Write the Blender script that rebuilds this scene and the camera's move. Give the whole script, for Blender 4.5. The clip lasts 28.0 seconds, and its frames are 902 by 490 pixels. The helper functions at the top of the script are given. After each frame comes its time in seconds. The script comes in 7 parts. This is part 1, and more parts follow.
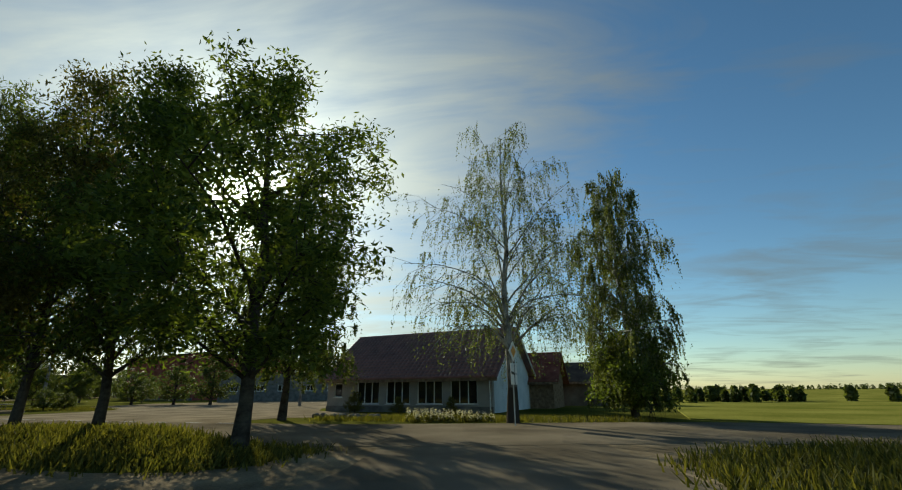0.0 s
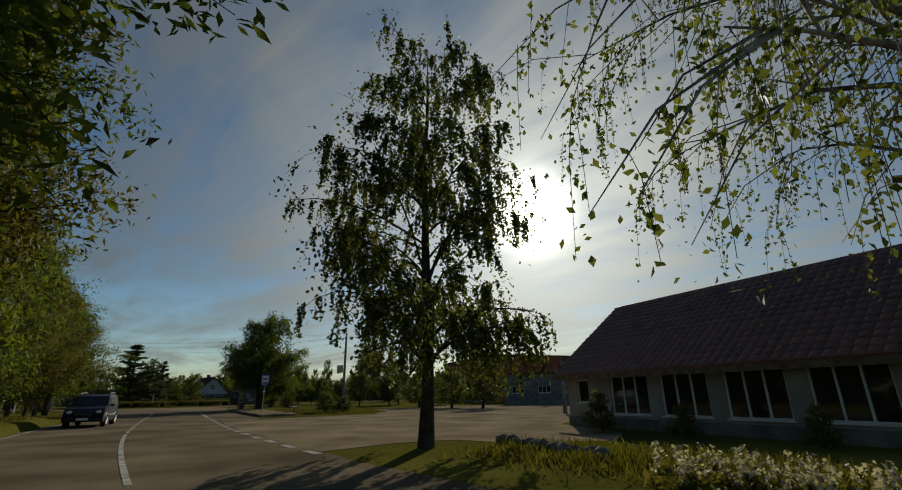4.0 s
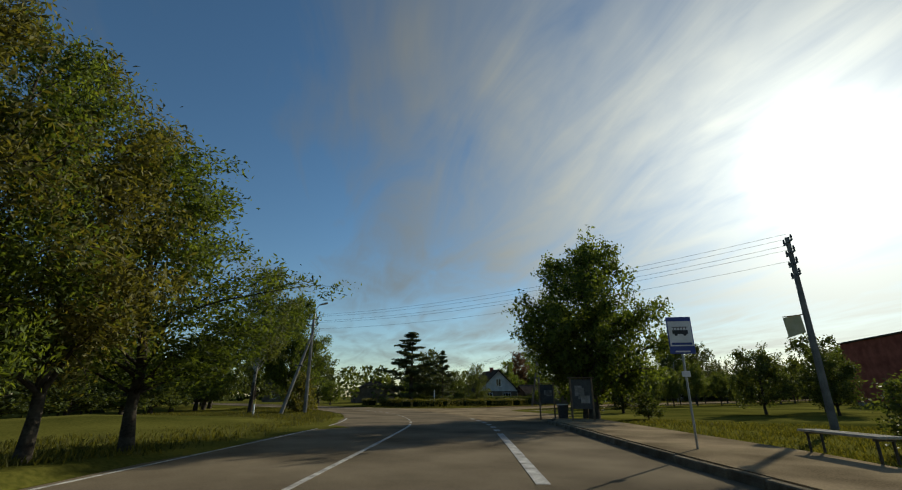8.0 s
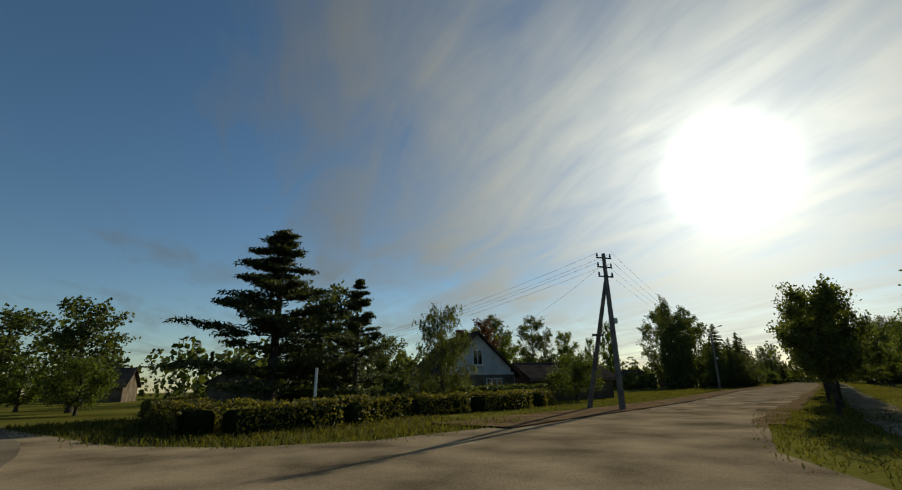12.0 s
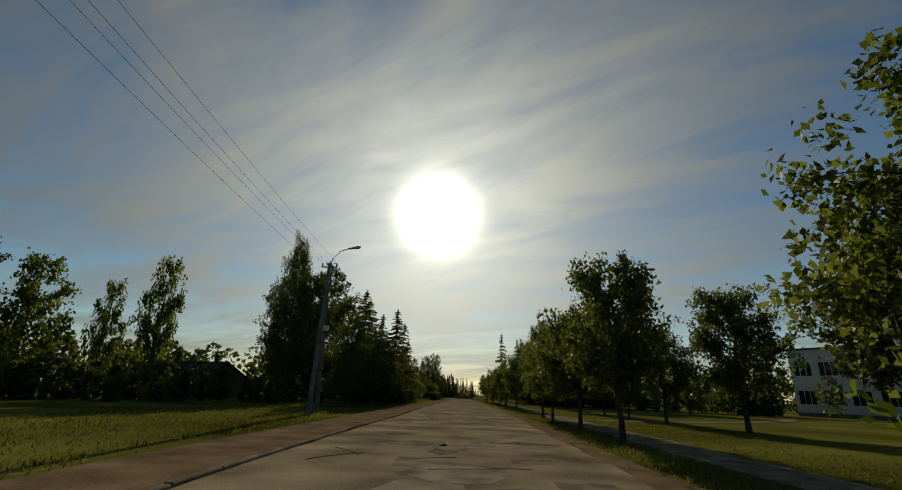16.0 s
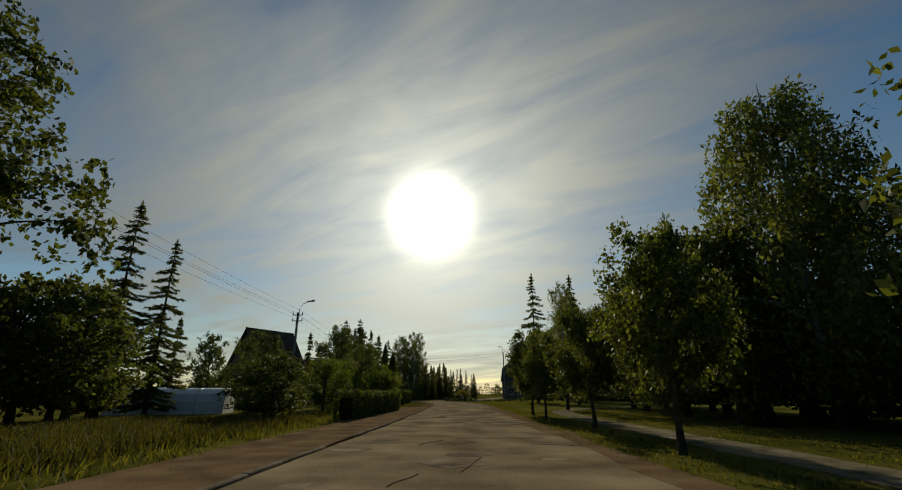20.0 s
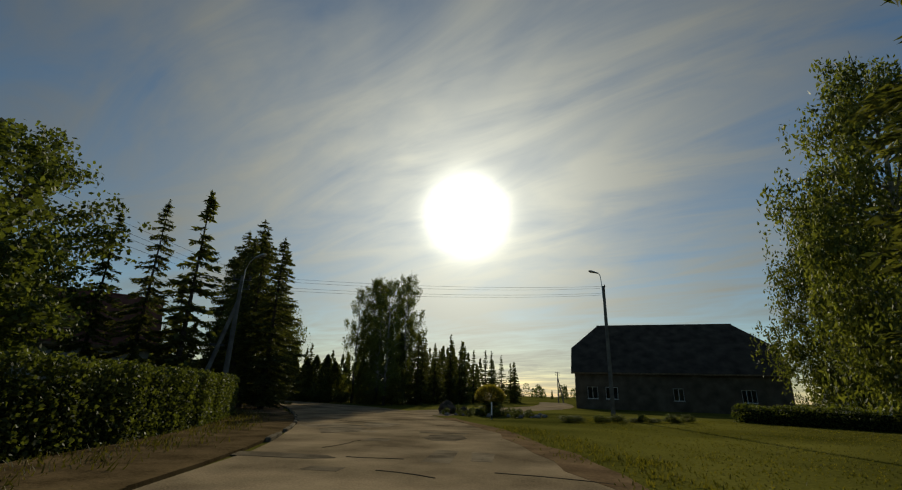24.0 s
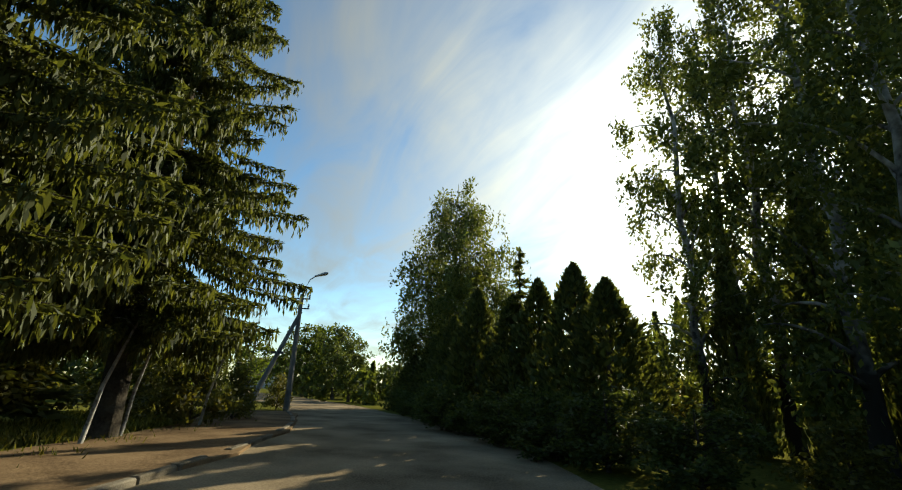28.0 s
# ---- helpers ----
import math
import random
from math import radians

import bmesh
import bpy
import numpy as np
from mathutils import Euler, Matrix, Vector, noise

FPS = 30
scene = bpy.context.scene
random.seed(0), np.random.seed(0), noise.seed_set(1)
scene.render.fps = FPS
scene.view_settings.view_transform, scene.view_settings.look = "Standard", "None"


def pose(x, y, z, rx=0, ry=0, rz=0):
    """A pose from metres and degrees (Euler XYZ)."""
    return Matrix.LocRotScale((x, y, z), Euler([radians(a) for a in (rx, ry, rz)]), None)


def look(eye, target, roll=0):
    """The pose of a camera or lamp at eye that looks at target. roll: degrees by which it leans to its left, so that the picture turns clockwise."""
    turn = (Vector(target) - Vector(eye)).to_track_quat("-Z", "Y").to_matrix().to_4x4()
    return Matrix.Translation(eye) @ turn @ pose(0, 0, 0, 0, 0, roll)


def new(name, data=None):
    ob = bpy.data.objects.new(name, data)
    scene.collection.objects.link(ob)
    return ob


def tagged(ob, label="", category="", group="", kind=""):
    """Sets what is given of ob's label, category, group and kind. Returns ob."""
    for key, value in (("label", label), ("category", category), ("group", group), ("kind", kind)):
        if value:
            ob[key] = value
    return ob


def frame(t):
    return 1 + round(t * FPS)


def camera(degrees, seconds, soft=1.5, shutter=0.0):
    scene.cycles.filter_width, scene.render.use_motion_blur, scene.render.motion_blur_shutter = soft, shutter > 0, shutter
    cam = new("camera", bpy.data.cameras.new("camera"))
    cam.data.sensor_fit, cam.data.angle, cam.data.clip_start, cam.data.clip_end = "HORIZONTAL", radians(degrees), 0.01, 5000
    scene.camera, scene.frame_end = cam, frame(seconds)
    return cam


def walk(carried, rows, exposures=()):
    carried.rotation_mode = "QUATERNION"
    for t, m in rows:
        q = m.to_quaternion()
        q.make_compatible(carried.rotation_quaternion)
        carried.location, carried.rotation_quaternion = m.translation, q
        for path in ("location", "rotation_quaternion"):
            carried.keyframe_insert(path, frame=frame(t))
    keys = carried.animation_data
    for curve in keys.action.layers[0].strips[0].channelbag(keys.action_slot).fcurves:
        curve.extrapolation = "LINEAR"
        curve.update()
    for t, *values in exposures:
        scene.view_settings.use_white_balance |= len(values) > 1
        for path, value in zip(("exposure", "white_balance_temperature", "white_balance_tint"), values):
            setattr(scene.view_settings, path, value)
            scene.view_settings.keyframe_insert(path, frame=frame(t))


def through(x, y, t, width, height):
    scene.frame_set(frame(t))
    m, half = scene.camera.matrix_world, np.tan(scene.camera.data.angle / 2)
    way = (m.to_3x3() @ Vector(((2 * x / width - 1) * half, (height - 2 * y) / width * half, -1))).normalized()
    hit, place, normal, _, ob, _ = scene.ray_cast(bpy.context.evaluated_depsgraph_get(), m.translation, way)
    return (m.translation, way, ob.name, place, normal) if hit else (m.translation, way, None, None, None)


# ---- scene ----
cam = camera(90.0, 28.0, soft=1.1)
PATH = [
    (0.0, pose(0.441, 0.370, 1.38, 107.95, 0.43, -21.85)),
    (0.5, pose(1.968, 2.610, 1.38, 108.85, -0.85, -28.61)),
    (1.0, pose(3.333, 4.694, 1.38, 109.19, -0.84, -33.90)),
    (1.5, pose(4.504, 6.172, 1.38, 109.36, -0.84, -36.51)),
    (2.0, pose(5.455, 7.290, 1.38, 110.40, -0.44, -37.18)),
    (2.5, pose(6.182, 8.517, 1.38, 110.70, -1.01, -33.35)),
    (3.0, pose(6.673, 10.257, 1.38, 109.87, -1.02, -21.23)),
    (3.5, pose(6.671, 12.302, 1.38, 109.15, -0.68, -3.60)),
    (4.0, pose(6.094, 14.002, 1.38, 108.46, 0.69, 16.06)),
    (4.5, pose(4.726, 15.892, 1.38, 108.47, 1.87, 31.66)),
    (5.0, pose(2.942, 17.866, 1.38, 108.60, 1.96, 40.64)),
    (5.5, pose(0.650, 20.133, 1.38, 108.70, 1.51, 44.49)),
    (6.0, pose(-2.097, 22.780, 1.38, 108.75, 0.94, 45.24)),
    (6.5, pose(-5.199, 25.824, 1.38, 108.78, 0.58, 45.25)),
    (7.0, pose(-8.620, 29.284, 1.38, 108.89, 0.74, 46.87)),
    (7.5, pose(-12.375, 33.101, 1.38, 108.78, 0.27, 47.39)),
    (8.0, pose(-16.424, 37.143, 1.38, 108.57, 0.06, 47.99)),
    (8.5, pose(-20.700, 41.323, 1.38, 108.89, -0.56, 48.92)),
    (9.0, pose(-25.395, 45.499, 1.38, 108.48, -1.11, 49.91)),
    (9.5, pose(-30.110, 49.517, 1.38, 108.25, -1.74, 51.24)),
    (10.0, pose(-34.616, 53.377, 1.38, 108.38, -2.03, 52.81)),
    (10.5, pose(-38.885, 56.738, 1.38, 108.82, -2.51, 53.93)),
    (11.0, pose(-43.028, 60.013, 1.38, 109.25, -3.22, 53.44)),
    (11.5, pose(-46.631, 63.460, 1.38, 109.21, -1.83, 47.98)),
    (12.0, pose(-49.651, 67.481, 1.38, 107.42, 1.18, 39.62)),
    (12.5, pose(-51.984, 71.815, 1.38, 106.91, -0.02, 29.70)),
    (13.0, pose(-53.501, 76.714, 1.38, 106.13, -1.34, 17.38)),
    (13.5, pose(-54.329, 82.292, 1.38, 107.48, -1.58, 7.48)),
    (14.0, pose(-54.811, 89.803, 1.38, 108.48, -1.77, 2.64)),
    (14.5, pose(-55.144, 98.902, 1.38, 109.11, -1.96, 1.27)),
    (15.0, pose(-55.396, 108.696, 1.38, 109.34, -2.10, 1.83)),
    (15.5, pose(-55.581, 118.250, 1.38, 109.09, -2.09, 2.76)),
    (16.0, pose(-55.697, 127.154, 1.38, 108.31, -1.85, 2.56)),
    (16.5, pose(-55.692, 135.508, 1.38, 107.89, -1.27, 2.40)),
    (17.0, pose(-55.738, 144.072, 1.38, 107.13, -0.67, 2.41)),
    (17.5, pose(-55.944, 152.845, 1.38, 107.67, -0.89, 2.82)),
    (18.0, pose(-55.973, 161.805, 1.38, 108.05, -1.19, 3.32)),
    (18.5, pose(-56.120, 170.642, 1.38, 108.34, -0.93, 4.01)),
    (19.0, pose(-56.381, 179.817, 1.38, 108.30, -0.72, 3.89)),
    (19.5, pose(-56.611, 189.274, 1.38, 108.45, -0.39, 3.27)),
    (20.0, pose(-56.881, 198.896, 1.38, 108.28, 0.21, 2.42)),
    (20.5, pose(-56.846, 208.298, 1.38, 108.19, 0.36, 2.14)),
    (21.0, pose(-56.825, 217.594, 1.38, 108.41, -0.57, 2.12)),
    (21.5, pose(-56.731, 226.660, 1.38, 107.58, -0.35, 1.94)),
    (22.0, pose(-56.669, 234.794, 1.38, 107.26, -0.42, 1.92)),
    (22.5, pose(-56.694, 242.017, 1.38, 107.27, -0.72, 2.19)),
    (23.0, pose(-56.875, 248.691, 1.38, 107.45, -1.20, 2.88)),
    (23.5, pose(-57.230, 255.237, 1.38, 107.76, -1.67, 4.23)),
    (24.0, pose(-57.643, 261.777, 1.38, 108.25, -1.61, 6.57)),
    (24.5, pose(-58.397, 268.071, 1.38, 108.32, -0.93, 9.86)),
    (25.0, pose(-59.620, 274.284, 1.38, 107.27, -0.78, 14.17)),
    (25.5, pose(-61.248, 280.056, 1.38, 107.84, 0.71, 18.84)),
    (26.0, pose(-63.224, 285.733, 1.38, 108.00, 0.91, 24.38)),
    (26.5, pose(-65.673, 290.543, 1.38, 109.37, 0.37, 27.95)),
    (27.0, pose(-68.521, 295.350, 1.38, 107.89, -0.81, 30.68)),
    (27.5, pose(-71.223, 299.790, 1.38, 107.38, -1.64, 33.86)),
    (28.0, pose(-73.948, 304.113, 1.38, 107.74, -2.03, 37.88)),
]
EXPOSURES = [(0.0, 0.78, 6450, -6), (1.0, 0.88, 6380, -3), (2.0, 0.65, 6350, 1), (3.0, 0.9, 6550, 4), (4.0, -0.05, 6700, 2), (5.5, 0.2, 6600, 2), (8.0, 0.55, 6550, 1), (9.0, 0.72, 6600, 0), (10.0, 0.92, 6750, 1), (11.0, 0.6, 6700, 2), (12.0, 0.35, 6750, 2), (13.0, 0.05, 7000, 1), (16.0, -0.05, 7100, 1), (20.0, 0.0, 7150, 1), (25.0, 0.02, 7150, 1), (26.0, 0.33, 7100, 1), (27.0, 0.5, 6750, -7), (28.0, 1.55, 6950, -2)]
walk(cam, PATH, exposures=EXPOSURES)

# ---- light ----
SUN_AZ, SUN_EL = -5.1, 22.2      # degrees: from +y towards +x, and above the horizon
sun_dir = Vector((math.sin(radians(SUN_AZ)) * math.cos(radians(SUN_EL)), math.cos(radians(SUN_AZ)) * math.cos(radians(SUN_EL)), math.sin(radians(SUN_EL))))
sun = new("sun", bpy.data.lights.new("sun", "SUN"))
sun.data.energy, sun.data.angle, sun.data.color = 3.2, radians(0.53), (1.0, 0.9, 0.76)
sun.matrix_world = look(sun_dir * 100, (0, 0, 0))


def build_world():
    world = bpy.data.worlds.new("world")
    scene.world = world
    world.use_nodes = True
    nt = world.node_tree
    nt.nodes.clear()
    n = nt.nodes.new
    L = nt.links.new
    out, bg = n("ShaderNodeOutputWorld"), n("ShaderNodeBackground")
    sky = n("ShaderNodeTexSky")
    sky.sky_type, sky.sun_disc = "NISHITA", False
    sky.sun_elevation, sky.sun_rotation = radians(SUN_EL), radians(SUN_AZ)
    sky.air_density, sky.dust_density, sky.ozone_density, sky.altitude = 1.0, 0.25, 2.5, 50
    co = n("ShaderNodeTexCoord")

    def math_node(op, a, b=None, clamp=False):
        m = n("ShaderNodeMath")
        m.operation, m.use_clamp = op, clamp
        for i, v in enumerate((a, b)):
            if v is None:
                continue
            if isinstance(v, (int, float)):
                m.inputs[i].default_value = v
            else:
                L(v, m.inputs[i])
        return m.outputs[0]

    # cirrus: the direction is laid on a flat layer high above, then drawn out along one way
    sep = n("ShaderNodeSeparateXYZ")
    L(co.outputs["Generated"], sep.inputs[0])
    high = math_node("MAXIMUM", math_node("ADD", sep.outputs[2], 0.08), 0.03)
    flat = n("ShaderNodeCombineXYZ")
    L(math_node("DIVIDE", sep.outputs[0], high), flat.inputs[0])
    L(math_node("DIVIDE", sep.outputs[1], high), flat.inputs[1])
    turn = n("ShaderNodeMapping")
    turn.inputs["Rotation"].default_value = (0, 0, radians(29))
    L(flat.outputs[0], turn.inputs[0])
    draw = n("ShaderNodeMapping")
    draw.inputs["Scale"].default_value = (0.75, 2.3, 1)
    draw.inputs["Location"].default_value = (3.1, 1.7, 0)
    L(turn.outputs[0], draw.inputs[0])
    streak = n("ShaderNodeTexNoise")
    streak.inputs["Scale"].default_value, streak.inputs["Detail"].default_value = 1.3, 6
    streak.inputs["Roughness"].default_value, streak.inputs["Distortion"].default_value = 0.58, 1.3
    L(draw.outputs[0], streak.inputs["Vector"])
    broad = n("ShaderNodeTexNoise")
    broad.inputs["Scale"].default_value, broad.inputs["Detail"].default_value = 1.1, 4
    broad.inputs["Distortion"].default_value = 0.6
    slow = n("ShaderNodeMapping")
    slow.inputs["Scale"].default_value = (0.7, 1.0, 1)
    L(turn.outputs[0], slow.inputs[0])
    L(slow.outputs[0], broad.inputs["Vector"])
    cover = math_node("ADD", math_node("MULTIPLY", streak.outputs[0], 0.5), math_node("MULTIPLY", broad.outputs[0], 0.75))
    ramp = n("ShaderNodeMapRange")
    ramp.inputs[1].default_value, ramp.inputs[2].default_value = 0.47, 0.83
    ramp.inputs[3].default_value, ramp.inputs[4].default_value = 0.0, 0.88
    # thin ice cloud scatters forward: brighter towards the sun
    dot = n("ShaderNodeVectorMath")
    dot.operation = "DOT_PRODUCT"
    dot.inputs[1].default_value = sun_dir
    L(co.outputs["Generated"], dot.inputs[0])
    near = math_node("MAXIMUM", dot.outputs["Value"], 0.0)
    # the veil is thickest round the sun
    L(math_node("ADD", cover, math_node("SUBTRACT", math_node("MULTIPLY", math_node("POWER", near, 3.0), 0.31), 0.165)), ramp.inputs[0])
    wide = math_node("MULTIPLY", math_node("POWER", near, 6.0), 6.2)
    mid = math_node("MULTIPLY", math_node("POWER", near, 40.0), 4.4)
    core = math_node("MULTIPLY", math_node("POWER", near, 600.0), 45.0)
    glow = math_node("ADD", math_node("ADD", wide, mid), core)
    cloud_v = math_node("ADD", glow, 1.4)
    cloud = n("ShaderNodeMix")
    cloud.data_type = "RGBA"
    tint = n("ShaderNodeVectorMath")
    tint.operation = "SCALE"
    tint.inputs[0].default_value = (0.97, 0.97, 0.93)
    L(cloud_v, tint.inputs["Scale"])
    L(ramp.outputs[0], cloud.inputs["Factor"])
    deep = n("ShaderNodeHueSaturation")
    deep.inputs["Saturation"].default_value, deep.inputs["Value"].default_value = 1.12, 0.84
    L(sky.outputs[0], deep.inputs["Color"])
    L(deep.outputs[0], cloud.inputs["A"])
    L(tint.outputs[0], cloud.inputs["B"])
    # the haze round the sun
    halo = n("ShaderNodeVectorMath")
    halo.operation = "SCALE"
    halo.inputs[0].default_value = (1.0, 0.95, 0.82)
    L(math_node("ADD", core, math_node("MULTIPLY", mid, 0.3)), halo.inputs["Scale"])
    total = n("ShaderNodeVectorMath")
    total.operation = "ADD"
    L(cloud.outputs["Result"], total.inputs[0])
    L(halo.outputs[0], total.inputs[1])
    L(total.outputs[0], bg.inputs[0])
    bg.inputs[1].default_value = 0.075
    L(bg.outputs[0], out.inputs[0])


build_world()

# ---- materials ----
def surface(name, dark, light, scale=4.0, rough=0.85, bump=0.3, metal=0.0, fine=60.0, spots=0.0, coat=0.0, bump_scale=None, per_object=0.0):
    """A procedural surface: two sizes of noise between two colours, with relief."""
    m = bpy.data.materials.new(name)
    m.use_nodes = True
    nt = m.node_tree
    b = nt.nodes["Principled BSDF"]
    L = nt.links.new
    co = nt.nodes.new("ShaderNodeTexCoord")
    big, small = nt.nodes.new("ShaderNodeTexNoise"), nt.nodes.new("ShaderNodeTexNoise")
    for t, sc, de in ((big, scale, 5), (small, fine, 4)):
        t.inputs["Scale"].default_value, t.inputs["Detail"].default_value = sc, de
        L(co.outputs["Object"], t.inputs["Vector"])
    mix = nt.nodes.new("ShaderNodeMath")
    mix.operation = "MULTIPLY_ADD"
    L(small.outputs[0], mix.inputs[0])
    mix.inputs[1].default_value = 0.45
    sub = nt.nodes.new("ShaderNodeMath")
    sub.operation = "SUBTRACT"
    L(big.outputs[0], sub.inputs[0])
    sub.inputs[1].default_value = 0.22
    L(sub.outputs[0], mix.inputs[2])
    ramp = nt.nodes.new("ShaderNodeValToRGB")
    ramp.color_ramp.elements[0].position, ramp.color_ramp.elements[1].position = 0.3, 0.72
    ramp.color_ramp.elements[0].color, ramp.color_ramp.elements[1].color = (*dark, 1), (*light, 1)
    L(mix.outputs[0], ramp.inputs[0])
    col = ramp.outputs[0]
    if per_object:
        info = nt.nodes.new("ShaderNodeObjectInfo")
        hsv = nt.nodes.new("ShaderNodeHueSaturation")
        rng = nt.nodes.new("ShaderNodeMapRange")
        rng.inputs[3].default_value, rng.inputs[4].default_value = 1 - per_object, 1 + per_object
        L(info.outputs["Random"], rng.inputs[0])
        L(rng.outputs[0], hsv.inputs["Value"])
        L(col, hsv.inputs["Color"])
        col = hsv.outputs[0]
    L(col, b.inputs["Base Color"])
    b.inputs["Roughness"].default_value, b.inputs["Metallic"].default_value = rough, metal
    b.inputs["Coat Weight"].default_value = coat
    b.inputs["Specular IOR Level"].default_value = 0.5 if rough < 0.6 else 0.0
    if bump:
        bp = nt.nodes.new("ShaderNodeBump")
        bp.inputs["Strength"].default_value, bp.inputs["Distance"].default_value = bump, 0.02
        L(small.outputs[0], bp.inputs["Height"])
        L(bp.outputs[0], b.inputs["Normal"])
    return m


def foliage(name, dark, light, through=0.45, gloss=0.35):
    """Leaves: each one of its own shade, letting light through."""
    m = bpy.data.materials.new(name)
    m.use_nodes = True
    nt = m.node_tree
    L = nt.links.new
    b, out = nt.nodes["Principled BSDF"], nt.nodes["Material Output"]
    geo, info = nt.nodes.new("ShaderNodeNewGeometry"), nt.nodes.new("ShaderNodeObjectInfo")
    ramp = nt.nodes.new("ShaderNodeValToRGB")
    ramp.color_ramp.elements[0].color, ramp.color_ramp.elements[1].color = (*dark, 1), (*light, 1)
    ramp.color_ramp.elements[1].position = 0.95
    L(geo.outputs["Random Per Island"], ramp.inputs[0])
    hsv, rng = nt.nodes.new("ShaderNodeHueSaturation"), nt.nodes.new("ShaderNodeMapRange")
    rng.inputs[3].default_value, rng.inputs[4].default_value = 0.82, 1.15
    L(info.outputs["Random"], rng.inputs[0])
    L(rng.outputs[0], hsv.inputs["Value"])
    L(ramp.outputs[0], hsv.inputs["Color"])
    L(hsv.outputs[0], b.inputs["Base Color"])
    b.inputs["Roughness"].default_value, b.inputs["Specular IOR Level"].default_value = 1 - gloss, 0.2
    tr, mx = nt.nodes.new("ShaderNodeBsdfTranslucent"), nt.nodes.new("ShaderNodeMixShader")
    warm = nt.nodes.new("ShaderNodeMix")
    warm.data_type, warm.blend_type = "RGBA", "MULTIPLY"
    warm.inputs["Factor"].default_value = 1.0
    warm.inputs["B"].default_value = (1.7, 1.55, 0.6, 1)
    L(hsv.outputs[0], warm.inputs["A"])
    L(warm.outputs["Result"], tr.inputs[0])
    mx.inputs[0].default_value = through
    L(b.outputs[0], mx.inputs[1])
    L(tr.outputs[0], mx.inputs[2])
    L(mx.outputs[0], out.inputs[0])
    return m


ASPHALT = surface("asphalt", (0.1, 0.081, 0.057), (0.235, 0.19, 0.132), 0.35, 0.8, 0.5, fine=45)
OLD_ASPHALT = surface("worn_asphalt", (0.112, 0.086, 0.054), (0.345, 0.266, 0.168), 0.5, 0.75, 0.6, fine=30)
PATCH = surface("asphalt_patch", (0.09, 0.073, 0.05), (0.28, 0.228, 0.158), 1.2, 0.75, 0.5, fine=40, per_object=0.3)
GRAVEL = surface("gravel", (0.15, 0.118, 0.08), (0.32, 0.255, 0.17), 0.4, 0.95, 0.7, fine=25)
SLABS = surface("paving", (0.08, 0.072, 0.04), (0.27, 0.225, 0.155), 1.2, 0.9, 0.5, fine=30)
CONCRETE = surface("concrete", (0.1, 0.096, 0.088), (0.22, 0.21, 0.19), 1.6, 0.85, 0.35, fine=40, per_object=0.12)
KERB = surface("kerb_concrete", (0.1, 0.084, 0.06), (0.26, 0.222, 0.165), 2.0, 0.9, 0.4, fine=40, per_object=0.18)
PAINT = surface("road_paint", (0.2, 0.19, 0.175), (0.55, 0.53, 0.5), 3.0, 0.7, 0.3, fine=25)
GROUND = surface("meadow", (0.042, 0.046, 0.009), (0.16, 0.148, 0.032), 0.12, 0.95, 0.6, fine=9)
FIELD = surface("crop_field", (0.12, 0.125, 0.022), (0.26, 0.24, 0.055), 0.15, 0.95, 0.6, fine=6)
WEEDS = foliage("weed_blades", (0.03, 0.032, 0.01), (0.095, 0.088, 0.026), 0.3, 0.2)
GRASS = foliage("grass_blades", (0.035, 0.042, 0.009), (0.118, 0.112, 0.028), 0.42, 0.2)
BARK = surface("bark", (0.03, 0.025, 0.02), (0.1, 0.085, 0.065), 3.0, 0.95, 0.9, fine=18)


def birch_bark():
    """White bark with dark scars, grown over by rough dark bark towards the foot."""
    m = surface("birch_bark", (0.05, 0.045, 0.04), (0.46, 0.44, 0.39), 2.2, 0.85, 0.5, fine=9)
    nt = m.node_tree
    b = nt.nodes["Principled BSDF"]
    white = b.inputs["Base Color"].links[0].from_socket
    co, sep = nt.nodes.new("ShaderNodeTexCoord"), nt.nodes.new("ShaderNodeSeparateXYZ")
    noise, rise, mix = nt.nodes.new("ShaderNodeTexNoise"), nt.nodes.new("ShaderNodeMath"), nt.nodes.new("ShaderNodeMix")
    noise.inputs["Scale"].default_value = 3.0
    nt.links.new(co.outputs["Object"], noise.inputs["Vector"])
    nt.links.new(co.outputs["Object"], sep.inputs[0])
    rise.operation = "MULTIPLY_ADD"
    nt.links.new(noise.outputs[0], rise.inputs[0])
    rise.inputs[1].default_value = 4.0
    nt.links.new(sep.outputs[2], rise.inputs[2])
    span = nt.nodes.new("ShaderNodeMapRange")
    span.inputs[1].default_value, span.inputs[2].default_value = 3.6, 5.2
    nt.links.new(rise.outputs[0], span.inputs[0])
    mix.data_type = "RGBA"
    mix.inputs["A"].default_value = (0.045, 0.038, 0.03, 1)
    nt.links.new(span.outputs[0], mix.inputs["Factor"])
    nt.links.new(white, mix.inputs["B"])
    nt.links.new(mix.outputs["Result"], b.inputs["Base Color"])
    return m


